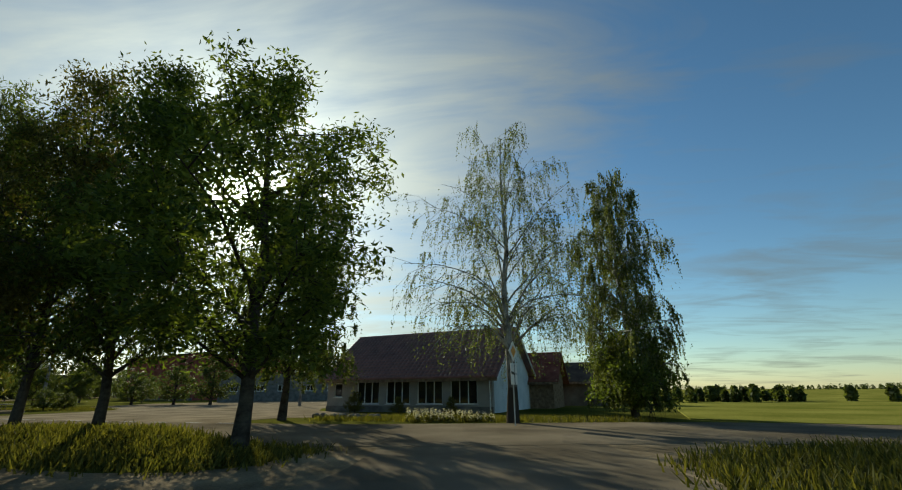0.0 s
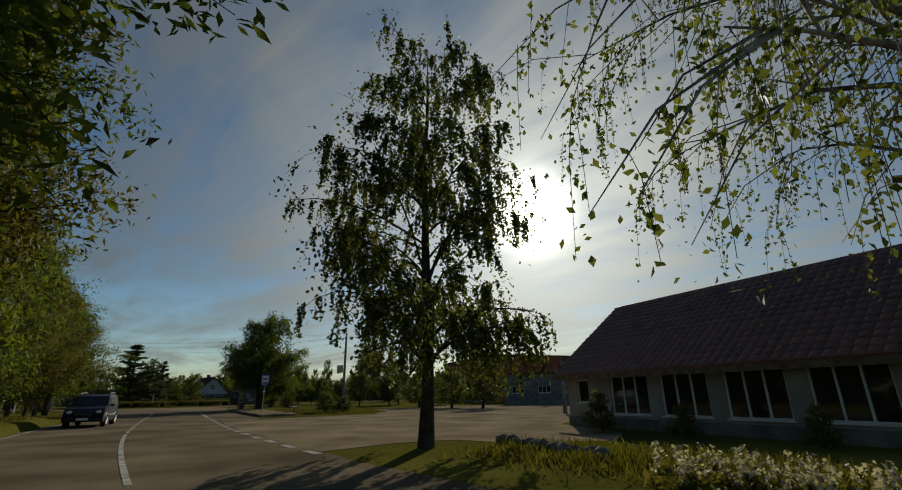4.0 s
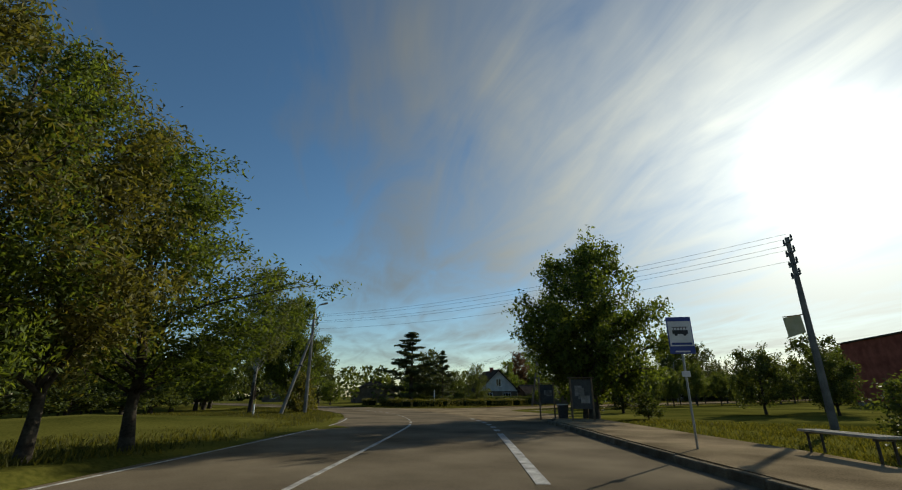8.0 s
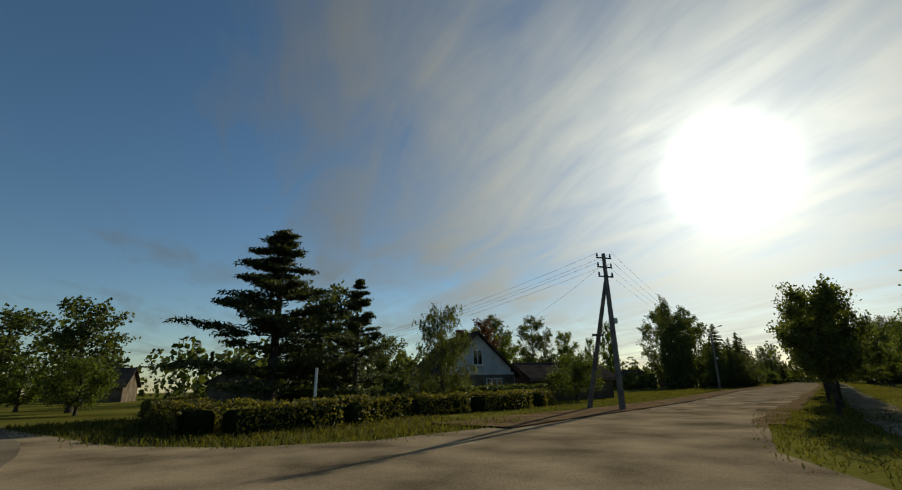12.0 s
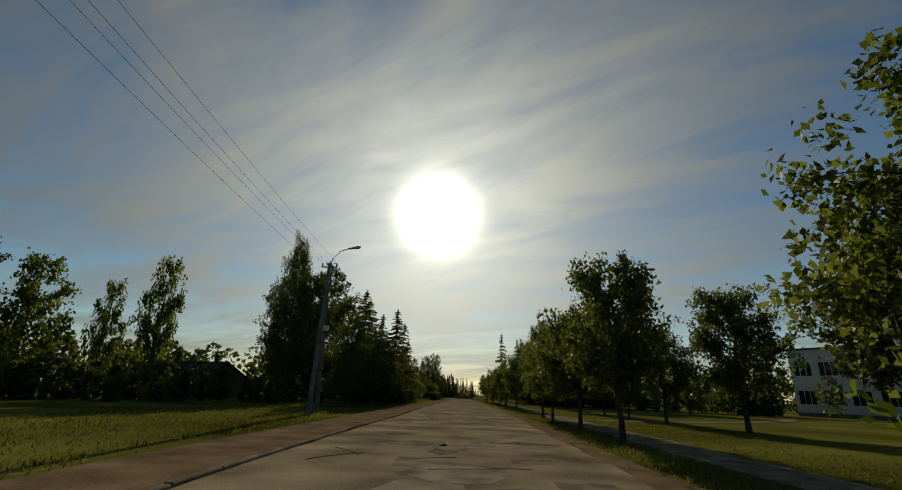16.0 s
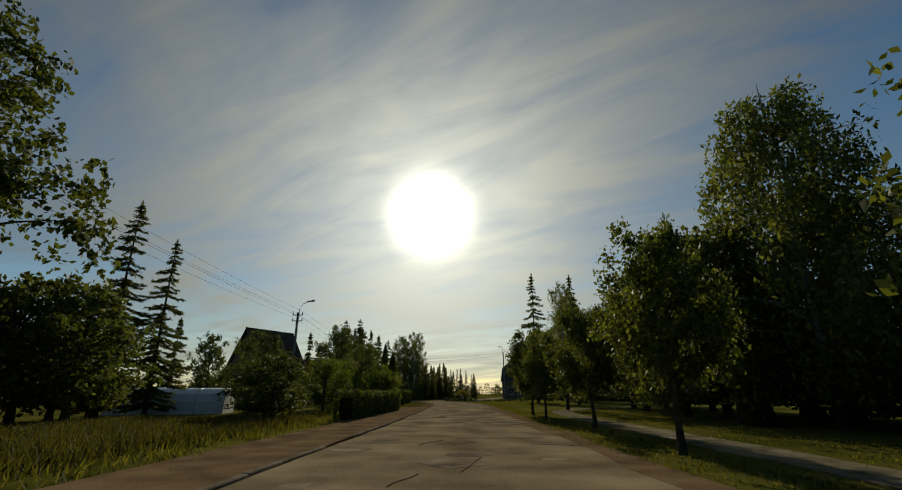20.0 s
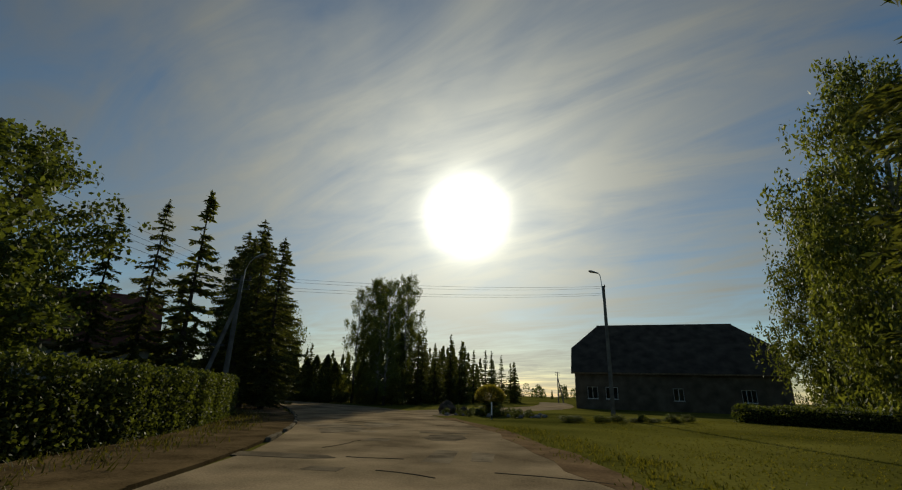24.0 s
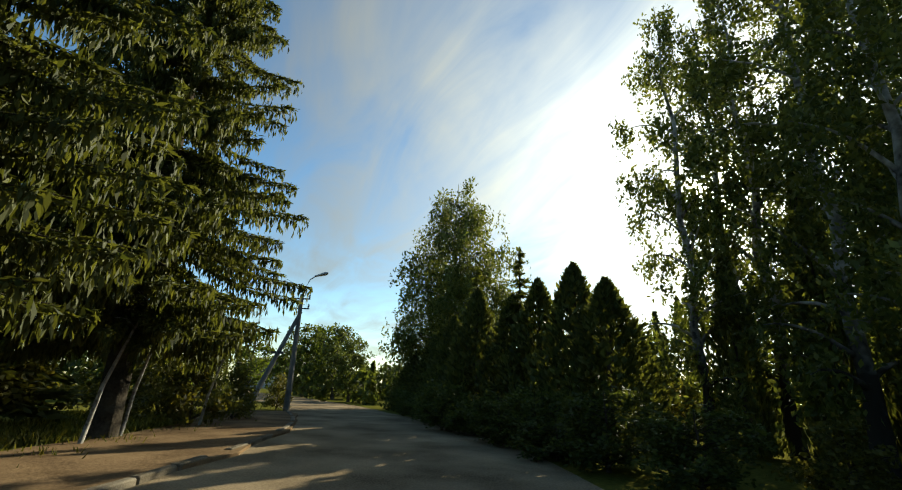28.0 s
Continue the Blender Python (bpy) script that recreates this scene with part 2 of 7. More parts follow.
BIRCH_BARK = birch_bark()
LEAF = foliage("leaf", (0.034, 0.055, 0.012), (0.115, 0.15, 0.032), 0.52)
LEAF_LINDEN = foliage("leaf_linden", (0.04, 0.06, 0.016), (0.128, 0.152, 0.039), 0.42, 0.4)
LEAF_BIRCH = foliage("leaf_birch", (0.045, 0.064, 0.018), (0.14, 0.16, 0.048), 0.4, 0.4)
LEAF_DARK = foliage("leaf_dark", (0.036, 0.049, 0.015), (0.1, 0.124, 0.036), 0.38)
LEAF_COPPER = foliage("leaf_copper", (0.035, 0.02, 0.014), (0.1, 0.05, 0.035), 0.4)
LEAF_OLIVE = foliage("leaf_olive", (0.05, 0.055, 0.014), (0.14, 0.13, 0.035), 0.4)
NEEDLE = foliage("needle", (0.036, 0.048, 0.016), (0.115, 0.126, 0.04), 0.34, 0.3)
NEEDLE_PINE = foliage("pine_needle", (0.03, 0.045, 0.022), (0.085, 0.1, 0.045), 0.25, 0.3)
YELLOW_LEAF = foliage("leaf_gold", (0.12, 0.11, 0.025), (0.3, 0.26, 0.07), 0.4)
PETAL = foliage("petal", (0.26, 0.25, 0.26), (0.48, 0.47, 0.47), 0.3)
# near-black filler: the shade inside a hedge put into its colour
HEDGE_SHADE_CORE = surface("hedge_shade_core", (0.008, 0.012, 0.005), (0.02, 0.03, 0.01), 8, 0.95, 0.4)
TILE = surface("roof_tile", (0.12, 0.055, 0.046), (0.26, 0.115, 0.09), 1.5, 0.5, 0.3, fine=30, per_object=0.15)
ROOF_DARK = surface("roof_sheet", (0.042, 0.033, 0.026), (0.1, 0.079, 0.062), 0.8, 0.8, 0.3, fine=20)
ROOF_RED = surface("roof_red", (0.1, 0.04, 0.03), (0.2, 0.085, 0.06), 1.0, 0.7, 0.3, fine=20)
PLASTER = surface("plaster", (0.25, 0.24, 0.215), (0.39, 0.37, 0.335), 0.7, 0.9, 0.25, fine=40)
CREAM = surface("cream_render", (0.5, 0.46, 0.36), (0.66, 0.61, 0.5), 0.5, 0.9, 0.2, fine=40)
WHITE = surface("white_paint", (0.6, 0.6, 0.58), (0.8, 0.8, 0.78), 3.0, 0.5, 0.1, fine=50)
BLUEGREY = surface("blue_siding", (0.46, 0.52, 0.55), (0.62, 0.67, 0.69), 1.0, 0.7, 0.2, fine=30)
BOARDS = surface("whitewashed_boards", (0.4, 0.4, 0.385), (0.58, 0.575, 0.55), 1.2, 0.8, 0.25, fine=30)
OCHRE = surface("ochre_boards", (0.3, 0.14, 0.06), (0.46, 0.23, 0.1), 1.0, 0.85, 0.3, fine=25)
BRICK = surface("red_brick", (0.16, 0.05, 0.035), (0.3, 0.1, 0.07), 0.8, 0.9, 0.4, fine=12)
WOOD = surface("weathered_wood", (0.1, 0.07, 0.045), (0.26, 0.19, 0.12), 4.0, 0.8, 0.4, fine=40)
OLD_WALL = surface("barn_wall", (0.075, 0.058, 0.042), (0.175, 0.14, 0.1), 0.8, 0.9, 0.4, fine=20)
STEEL = surface("galvanised_steel", (0.3, 0.3, 0.3), (0.48, 0.48, 0.47), 6.0, 0.45, 0.1, metal=0.8)
BLACK = surface("black_iron", (0.015, 0.015, 0.016), (0.04, 0.04, 0.04), 6.0, 0.5, 0.1)
RUBBER = surface("rubber", (0.012, 0.012, 0.012), (0.03, 0.03, 0.03), 8.0, 0.8, 0.2)
NAVY = surface("navy_car_paint", (0.004, 0.005, 0.016), (0.008, 0.009, 0.03), 1.0, 0.42, 0.0, coat=0.15)
ALLOY = surface("alloy", (0.4, 0.4, 0.41), (0.6, 0.6, 0.6), 5.0, 0.35, 0.0, metal=0.9)
SIGN_BLUE = surface("sign_blue", (0.03, 0.05, 0.22), (0.045, 0.075, 0.3), 4.0, 0.5, 0.0)
SIGN_YELLOW = surface("sign_yellow", (0.6, 0.4, 0.05), (0.75, 0.52, 0.09), 4.0, 0.5, 0.0)
ORANGE = surface("sign_orange", (0.55, 0.25, 0.04), (0.68, 0.34, 0.07), 6.0, 0.5, 0.0)
CRACK = surface("crack_dirt", (0.03, 0.026, 0.02), (0.075, 0.062, 0.046), 4.0, 0.95, 0.4)
STONE = surface("field_stone", (0.11, 0.1, 0.09), (0.3, 0.28, 0.25), 2.5, 0.9, 0.5, fine=20, per_object=0.25)
# brown verge, made darker than the soil to carry the trees' shade
SHADED_VERGE = surface("shaded_trodden_verge", (0.05, 0.036, 0.018), (0.15, 0.105, 0.055), 1.1, 0.95, 0.7, fine=18)
BOULDER = surface("boulder_stone", (0.045, 0.036, 0.028), (0.15, 0.12, 0.09), 3.0, 0.95, 0.7, fine=18, per_object=0.2)
SOIL = surface("bare_soil", (0.095, 0.063, 0.036), (0.22, 0.15, 0.085), 0.9, 0.95, 0.6, fine=16)
FADED = surface("faded_poster", (0.16, 0.14, 0.12), (0.36, 0.34, 0.31), 3.0, 0.7, 0.1, fine=14, per_object=0.25)
FLAG_CLOTH = surface("faded_cloth", (0.42, 0.37, 0.22), (0.56, 0.5, 0.32), 3.0, 0.8, 0.1)
FILM = surface("greenhouse_film", (0.5, 0.52, 0.52), (0.68, 0.7, 0.7), 1.5, 0.35, 0.15)


def glass_material():
    m = bpy.data.materials.new("window_glass")
    m.use_nodes = True
    b = m.node_tree.nodes["Principled BSDF"]
    b.inputs["Base Color"].default_value = (0.02, 0.024, 0.026, 1)
    b.inputs["Roughness"].default_value, b.inputs["IOR"].default_value = 0.04, 1.5
    b.inputs["Transmission Weight"].default_value = 0.25
    return m


GLASS = glass_material()
CAR_GLASS = surface("car_glass", (0.02, 0.021, 0.022), (0.035, 0.036, 0.037), 2.0, 0.3, 0.0)
for paint, shine in ((NAVY, 0.22), (CAR_GLASS, 0.25)):
    paint.node_tree.nodes["Principled BSDF"].inputs["Specular IOR Level"].default_value = shine

# ---- mesh tools ----
class Geo:
    """Collects corners and faces for one mesh."""
    def __init__(self):
        self.v, self.f = [], []

    def add(self, verts, faces):
        o = len(self.v)
        self.v += [tuple(p) for p in verts]
        self.f += [tuple(i + o for i in q) for q in faces]
        return self

    def box(self, c, s, m=None, bevel=0.0):
        x, y, z = (k / 2 for k in s)
        if bevel:
            b = min(bevel, x * 0.9, y * 0.9, z * 0.9)
            P = []
            for sz, q in ((-z, b), (-z + b, 0), (z - b, 0), (z, b)):
                X, Y = x - q, y - q
                k = b if q == 0 else b * 0.5
                P += [(-X + k, -Y, sz), (X - k, -Y, sz), (X, -Y + k, sz), (X, Y - k, sz), (X - k, Y, sz), (-X + k, Y, sz), (-X, Y - k, sz), (-X, -Y + k, sz)]
            F = [tuple(range(7, -1, -1)), tuple(range(24, 32))]
            F += [(8 * r + i, 8 * r + (i + 1) % 8, 8 * r + 8 + (i + 1) % 8, 8 * r + 8 + i) for r in range(3) for i in range(8)]
        else:
            P = [(-x, -y, -z), (x, -y, -z), (x, y, -z), (-x, y, -z), (-x, -y, z), (x, -y, z), (x, y, z), (-x, y, z)]
            F = [(3, 2, 1, 0), (4, 5, 6, 7), (0, 1, 5, 4), (1, 2, 6, 5), (2, 3, 7, 6), (3, 0, 4, 7)]
        P = [Vector(p) for p in P]
        if m is not None:
            P = [m @ p for p in P]
        return self.add([p + Vector(c) for p in P], F)

    def tube(self, pts, radii, n=8, caps=True):
        pts = [Vector(p) for p in pts]
        if isinstance(radii, (int, float)):
            radii = [radii] * len(pts)
        P, F = [], []
        for i, p in enumerate(pts):
            d = (pts[min(i + 1, len(pts) - 1)] - pts[max(i - 1, 0)]).normalized()
            a = d.cross(Vector((0, 0, 1)) if abs(d.z) < 0.95 else Vector((1, 0, 0))).normalized()
            b = d.cross(a)
            for k in range(n):
                t = 2 * math.pi * k / n
                P.append(p + (a * math.cos(t) + b * math.sin(t)) * radii[i])
        for i in range(len(pts) - 1):
            for k in range(n):
                F.append((i * n + k, i * n + (k + 1) % n, (i + 1) * n + (k + 1) % n, (i + 1) * n + k))
        if caps:
            F += [tuple(range(n)), tuple(range((len(pts) - 1) * n + n - 1, (len(pts) - 1) * n - 1, -1))]
        return self.add(P, F)

    def prism(self, poly, z0, z1):
        """A flat outline, counter-clockwise, between two heights."""
        n = len(poly)
        P = [(x, y, z0) for x, y in poly] + [(x, y, z1) for x, y in poly]
        return self.add(P, [tuple(range(n - 1, -1, -1)), tuple(range(n, 2 * n))] + [(i, (i + 1) % n, n + (i + 1) % n, n + i) for i in range(n)])

    def ball(self, c, r, rough=0.0, seed=0, nu=12, nv=8):
        rnd = random.Random(seed)
        P, F = [], []
        r = (r, r, r) if isinstance(r, (int, float)) else r
        for j in range(nv + 1):
            th = math.pi * j / nv
            for i in range(nu):
                ph = 2 * math.pi * i / nu
                k = 1 + rough * rnd.uniform(-1, 1)
                P.append((c[0] + r[0] * k * math.sin(th) * math.cos(ph), c[1] + r[1] * k * math.sin(th) * math.sin(ph), c[2] + r[2] * k * math.cos(th)))
        for j in range(nv):
            for i in range(nu):
                F.append((j * nu + i, (j + 1) * nu + i, (j + 1) * nu + (i + 1) % nu, j * nu + (i + 1) % nu))
        return self.add(P, F)

    def mesh(self, name, material, smooth=False):
        me = bpy.data.meshes.new(name)
        me.from_pydata([tuple(p) for p in self.v], [], self.f)
        me.materials.append(material)
        if smooth:
            me.polygons.foreach_set("use_smooth", [True] * len(me.polygons))
        me.update()
        return me


def part(name, geo, material, parent=None, label="", smooth=False):
    ob = new(name, geo.mesh(name, material, smooth))
    ob.parent = parent
    if label:
        tagged(ob, label)
    return ob


def thing(name, label, category, group="", m=None, kind=""):
    ob = new(name)
    ob.empty_display_size = 0.3
    if m is not None:
        ob.matrix_basis = m
    return tagged(ob, label, category, group, kind)


def quads(name, V, material):
    """One mesh of loose four-cornered leaves; V has the shape (leaves, 4, 3)."""
    n = len(V)
    me = bpy.data.meshes.new(name)
    me.vertices.add(4 * n)
    me.vertices.foreach_set("co", np.ascontiguousarray(V, dtype=np.float32).ravel())
    me.loops.add(4 * n)
    me.loops.foreach_set("vertex_index", np.arange(4 * n, dtype=np.int32))
    me.polygons.add(n)
    me.polygons.foreach_set("loop_start", np.arange(0, 4 * n, 4, dtype=np.int32))
    me.polygons.foreach_set("loop_total", np.full(n, 4, dtype=np.int32))
    me.materials.append(material)
    me.update(calc_edges=True)
    return me


def leaf_cards(c, size, rng, hang=0.0, along=None, slim=0.62):
    """Leaf outlines round the centres c: a bent lozenge each."""
    n = len(c)
    u = rng.normal(size=(n, 3)) if along is None else along + rng.normal(size=(n, 3)) * 0.25
    u[:, 2] -= hang
    u /= np.linalg.norm(u, axis=1, keepdims=True) + 1e-9
    w = np.cross(u, rng.normal(size=(n, 3)))
    w /= np.linalg.norm(w, axis=1, keepdims=True) + 1e-9
    s = (size * rng.uniform(0.65, 1.3, n))[:, None]
    nrm = np.cross(u, w)
    return np.stack([c - u * s, c + w * s * slim + nrm * s * 0.18, c + u * s, c - w * s * slim + nrm * s * 0.18], axis=1)

# ---- trees ----
def spline(p0, d0, length, bend, rng, n=6, wob=0.08):
    """A limb's line from p0 in the direction d0, bending towards bend."""
    pts, d = [np.array(p0, float)], np.array(d0, float)
    for i in range(n):
        d = d + np.array(bend) / n + rng.normal(size=3) * wob
        d /= np.linalg.norm(d)
        pts.append(pts[-1] + d * length / n)
    return np.array(pts)


def broadleaf(seed, h, clear, R, prof, limbs=16, rise=0.7, bend=-0.5, subs=5, leaves=9000, size=0.09, spread=0.35, weep=0.0,
              trunk_r=0.2, lean=(0, 0), fork=0.0, inner=0.3, flat=1.0, slim=0.62, twigs=True, limb=1.0, taper=0.75, skirt=0.45, strands=0):
    """Wood and leaves of a broadleaved tree. prof(u): the crown's half width, 0 to 1, from its foot (u=0) to its top."""
    rng = np.random.default_rng(seed)
    wood, ends = Geo(), []
    n = 9
    tp = np.array([[lean[0] * (i / n) ** 1.5 + rng.normal() * 0.05 * (i > 0) * h / 10, lean[1] * (i / n) ** 1.5 + rng.normal() * 0.05 * (i > 0) * h / 10, h * 0.96 * i / n] for i in range(n + 1)])
    tr = [trunk_r * (1.35 if i == 0 else 1) * max(0.06, (1 - i / n) ** taper) for i in range(n + 1)]
    tp[0, 2] = -0.15
    wood.tube(tp, tr, 9)
    on = lambda z: np.array([np.interp(z, tp[:, 2], tp[:, k]) for k in range(3)])
    az = rng.uniform(0, 6.28)
    for i in range(limbs):
        u = ((i + rng.uniform(0, 0.9)) / limbs) ** 0.9
        z = clear + (h - clear) * u * 0.96
        reach = max(0.25, R * prof(u) * rng.uniform(0.72, 1.12))
        length = reach * math.sqrt(1 + (0.55 * rise) ** 2)
        az += 2.4 + rng.normal() * 0.35
        z0 = min(h * 0.9, max(clear * 0.75, z - reach * rise * 0.62))
        d = np.array([math.cos(az), math.sin(az), rise * rng.uniform(0.7, 1.3)])
        d /= np.linalg.norm(d)
        pts = spline(on(z0), d, length * 1.05, (0, 0, bend), rng)
        r0 = max(0.012, np.interp(z0, tp[:, 2], tr) * rng.uniform(0.38, 0.6) * limb)
        wood.tube(pts, np.linspace(r0, 0.008, len(pts)), 5, False)
        ends.append((pts, length))
        for s in range(subs):
            t = rng.uniform(0.3, 0.95)
            k = t * (len(pts) - 1)
            a = pts[int(k)] + (pts[min(int(k) + 1, len(pts) - 1)] - pts[int(k)]) * (k % 1)
            dd = (pts[-1] - pts[0]) / np.linalg.norm(pts[-1] - pts[0]) + rng.normal(size=3) * 0.75
            dd /= np.linalg.norm(dd)
            sub = spline(a, dd, length * rng.uniform(0.28, 0.5), (0, 0, bend * 0.8 - weep * 0.6), rng, 4)
            if twigs:
                wood.tube(sub[::2], np.linspace(max(0.008, r0 * 0.3), 0.005, 3), 3, False)
            ends.append((sub, length * 0.45))
    w = np.array([e[1] for e in ends])
    pick = rng.choice(len(ends), leaves, p=w / w.sum())
    t = rng.uniform(inner, 1.08, leaves)
    lens = np.array([len(e[0]) for e in ends])
    flatpts = np.concatenate([e[0] for e in ends])
    start = np.concatenate([[0], np.cumsum(lens)[:-1]])
    k = np.clip(t, 0, 0.999) * (lens[pick] - 1)
    i0 = start[pick] + k.astype(int)
    a, b = flatpts[i0], flatpts[i0 + 1]
    c = a + (b - a) * (k % 1)[:, None]
    # leaves gather in clumps along the twigs
    lump = np.round(k * 3) + pick * 17.0
    jig = np.stack([np.sin(lump * 12.9898 + q) * 43758.5453 % 1 - 0.5 for q in (0.0, 1.3, 2.6)], 1)
    loose = 0.42 if weep < 0.3 else 0.22
    c = c + jig * spread * 1.4 + rng.normal(size=(leaves, 3)) * spread * np.array([loose, loose, loose * flat])
    if weep:
        # the leaves of one clump hang down along one thin twig
        c[:, 2] -= rng.uniform(0, 1, leaves) * weep * (0.3 + 2.6 * (np.abs(jig[:, 0]) * 2) ** 1.5)
    if strands:
        # thin twigs hang from the limbs, and most leaves sit along them
        pick = rng.choice(len(ends), strands, p=w / w.sum())
        per = int(leaves * 0.8 / strands)
        hung = []
        for q in pick:
            line = ends[q][0]
            k = rng.uniform(0.35, 1.0) * (len(line) - 1.001)
            a0 = line[int(k)] + (line[int(k) + 1] - line[int(k)]) * (k % 1)
            out = a0 * np.array([1, 1, 0]) / max(0.3, np.hypot(a0[0], a0[1]))
            long = weep * rng.uniform(0.5, 2.0)
            sway = out * rng.uniform(0.0, 0.22) * long + rng.normal(size=3) * np.array([0.12, 0.12, 0]) * long
            mid = a0 + sway * 0.7 + np.array([0, 0, -0.35 * long])
            low = a0 + sway + np.array([0, 0, -long])
            wood.tube([a0, mid, low], [0.006, 0.0045, 0.003], 3, False)
            t = rng.uniform(0.05, 1.03, per)[:, None]
            hung.append((1 - t) ** 2 * a0 + 2 * t * (1 - t) * mid + t ** 2 * low + rng.normal(size=(per, 3)) * 0.035)
        c = np.concatenate(hung + [c[::5]])
    c = c[c[:, 2] > clear * skirt]
    V = leaf_cards(c, size, rng, hang=0.4 + weep, slim=slim)
    return wood, V


def spruce(seed, h, R, clear=0.6, levels=34, per=7, trunk_r=0.17, size=0.16, droop=0.35, thin=0.0, pw=0.85, fringe=False, slim=0.34):
    """Wood and sprays of a spruce: whorls of boughs that hang and lift at the tips."""
    rng = np.random.default_rng(seed)
    wood = Geo().tube([(0, 0, -0.15), (0, 0, h * 0.5), (0.03, 0.02, h * 0.98)], [trunk_r * 1.2, trunk_r * 0.6, 0.015], 8)
    C, A = [], []
    for i in range(levels):
        u = (i + rng.uniform(0, 0.6)) / levels
        z = clear + (h - clear) * u
        base = R * (1 - u) ** pw * (0.55 + 0.45 * min(1, u * 6)) + 0.1
        if rng.uniform() < thin * 0.5:
            continue
        for k in range(max(3, int(per * (0.6 + 0.6 * (1 - u))))):
            if rng.uniform() < thin:
                continue
            az = rng.uniform(0, 6.283)
            L = base * rng.uniform(0.62, 1.12)
            out = np.array([math.cos(az), math.sin(az), 0])
            side = np.array([-out[1], out[0], 0])
            m = max(4, int(L / (size * 0.62)))
            s = np.linspace(0.12, 1, m)
            zz = -droop * L * (s ** 1.2) + droop * L * 0.62 * np.maximum(0, s - 0.55) ** 1.3 * 1.8 + 0.12 * L * u
            line = out[None] * (s * L)[:, None]
            line[:, 2] += z + zz
            if L > 0.5:
                wood.tube([line[0] * [0.1, 0.1, 1], line[m // 2], line[-1]], [0.028, 0.016, 0.006], 4, False)
            for sg in (-1, 1, 0):
                tuft = line + side * sg * (size * 0.55) * (1.15 - s * 0.7)[:, None] * (1 + L * 0.35) + rng.normal(size=(m, 3)) * size * 0.18
                tuft[:, 2] -= abs(sg) * size * 0.4
                C.append(tuft)
                A.append(np.tile(out * 0.8 + side * sg * 0.75 + np.array([0, 0, -0.35 if sg else 0.05]), (m, 1)))
            if fringe and L > 1.0:
                # twigs that hang like curtains from the bough
                drop = rng.uniform(0.9, 3.8, m - 1)
                for q in range(4):
                    f = line[1:] + rng.normal(size=(m - 1, 3)) * size * 0.3
                    f[:, 2] -= size * (0.5 + drop * q / 3)
                    C.append(f)
                    A.append(np.tile(np.array([0, 0, -2.2]), (m - 1, 1)))
    for q in range(8):
        C.append(np.array([[0, 0, h - q * 0.12]]) + rng.normal(size=(3, 3)) * 0.05)
        A.append(np.array([[0, 0, 1.0]] * 3) + rng.normal(size=(3, 3)) * 0.18)
    C, A = np.concatenate(C), np.concatenate(A)
    V = leaf_cards(C, size, rng, along=A, slim=slim)
    C, A = C[::2], A[::2]
    V2 = leaf_cards(C + rng.normal(size=C.shape) * size * 0.35, size * 0.8, rng, along=A + rng.normal(size=A.shape) * 0.4, slim=slim * 0.9)
    return wood, np.concatenate([V, V2])


def pine(seed, h, R, clear):
    rng = np.random.default_rng(seed)
    wood = Geo().tube([(0, 0, -0.15), (0.1, 0, h * 0.5), (0, 0.1, h * 0.97)], [0.24, 0.15, 0.02], 9)
    C = []
    for i in range(10):
        u = i / 9.4
        z = clear + (h - clear) * u
        for k in range(6):
            az = rng.uniform(0, 6.28)
            L = R * (1 - u) ** 0.85 * rng.uniform(0.6, 1.15) + 0.12
            pts = spline((0, 0, z + rng.uniform(-0.35, 0.35)), (math.cos(az), math.sin(az), 0.12), L, (0, 0, 0.18), rng, 5)
            wood.tube(pts, np.linspace(0.05, 0.012, 6), 5, False)
            for p in range(14):
                t = rng.uniform(0.3, 1.05)
                q = pts[min(5, int(t * 5))] + rng.normal(size=3) * np.array([0.3, 0.3, 0.05]) * (1.1 - 0.7 * u)
                C.append(q + rng.normal(size=(28, 3)) * np.array([0.25, 0.25, 0.075]) * (1.1 - 0.6 * u))
    C = np.concatenate(C)
    return wood, leaf_cards(C, 0.16, rng, slim=0.26)


def thuja(seed, h, R, n=5000, size=0.12):
    rng = np.random.default_rng(seed)
    wood = Geo().tube([(0, 0, -0.1), (0, 0, h * 0.6), (0, 0, h * 0.95)], [0.12, 0.07, 0.02], 7)
    u = rng.uniform(0, 1, n) ** 1.25
    az = rng.uniform(0, 6.283, n)
    lump = 1 + 0.13 * np.sin(az * 5 + u * 9) + 0.1 * np.sin(az * 3 - u * 17)
    r = R * np.minimum(1, (1 - u) ** 0.75 * 1.3) * lump * rng.uniform(0.55, 1.05, n)
    C = np.stack([np.cos(az) * r, np.sin(az) * r, 0.12 + u * (h - 0.12)], 1)
    A = np.stack([np.cos(az) * 0.4, np.sin(az) * 0.4, np.ones(n)], 1)
    return wood, leaf_cards(C, size, rng, along=A, slim=0.4)


PROTO = {}


def proto(key, name, made, wood_mat, leaf_mat, label, category):
    """Keeps the two meshes of a kind of tree."""
    wood, V = made
    PROTO[key] = (name, wood.mesh("trunk", wood_mat, True), quads("crown", V, leaf_mat), label, category)


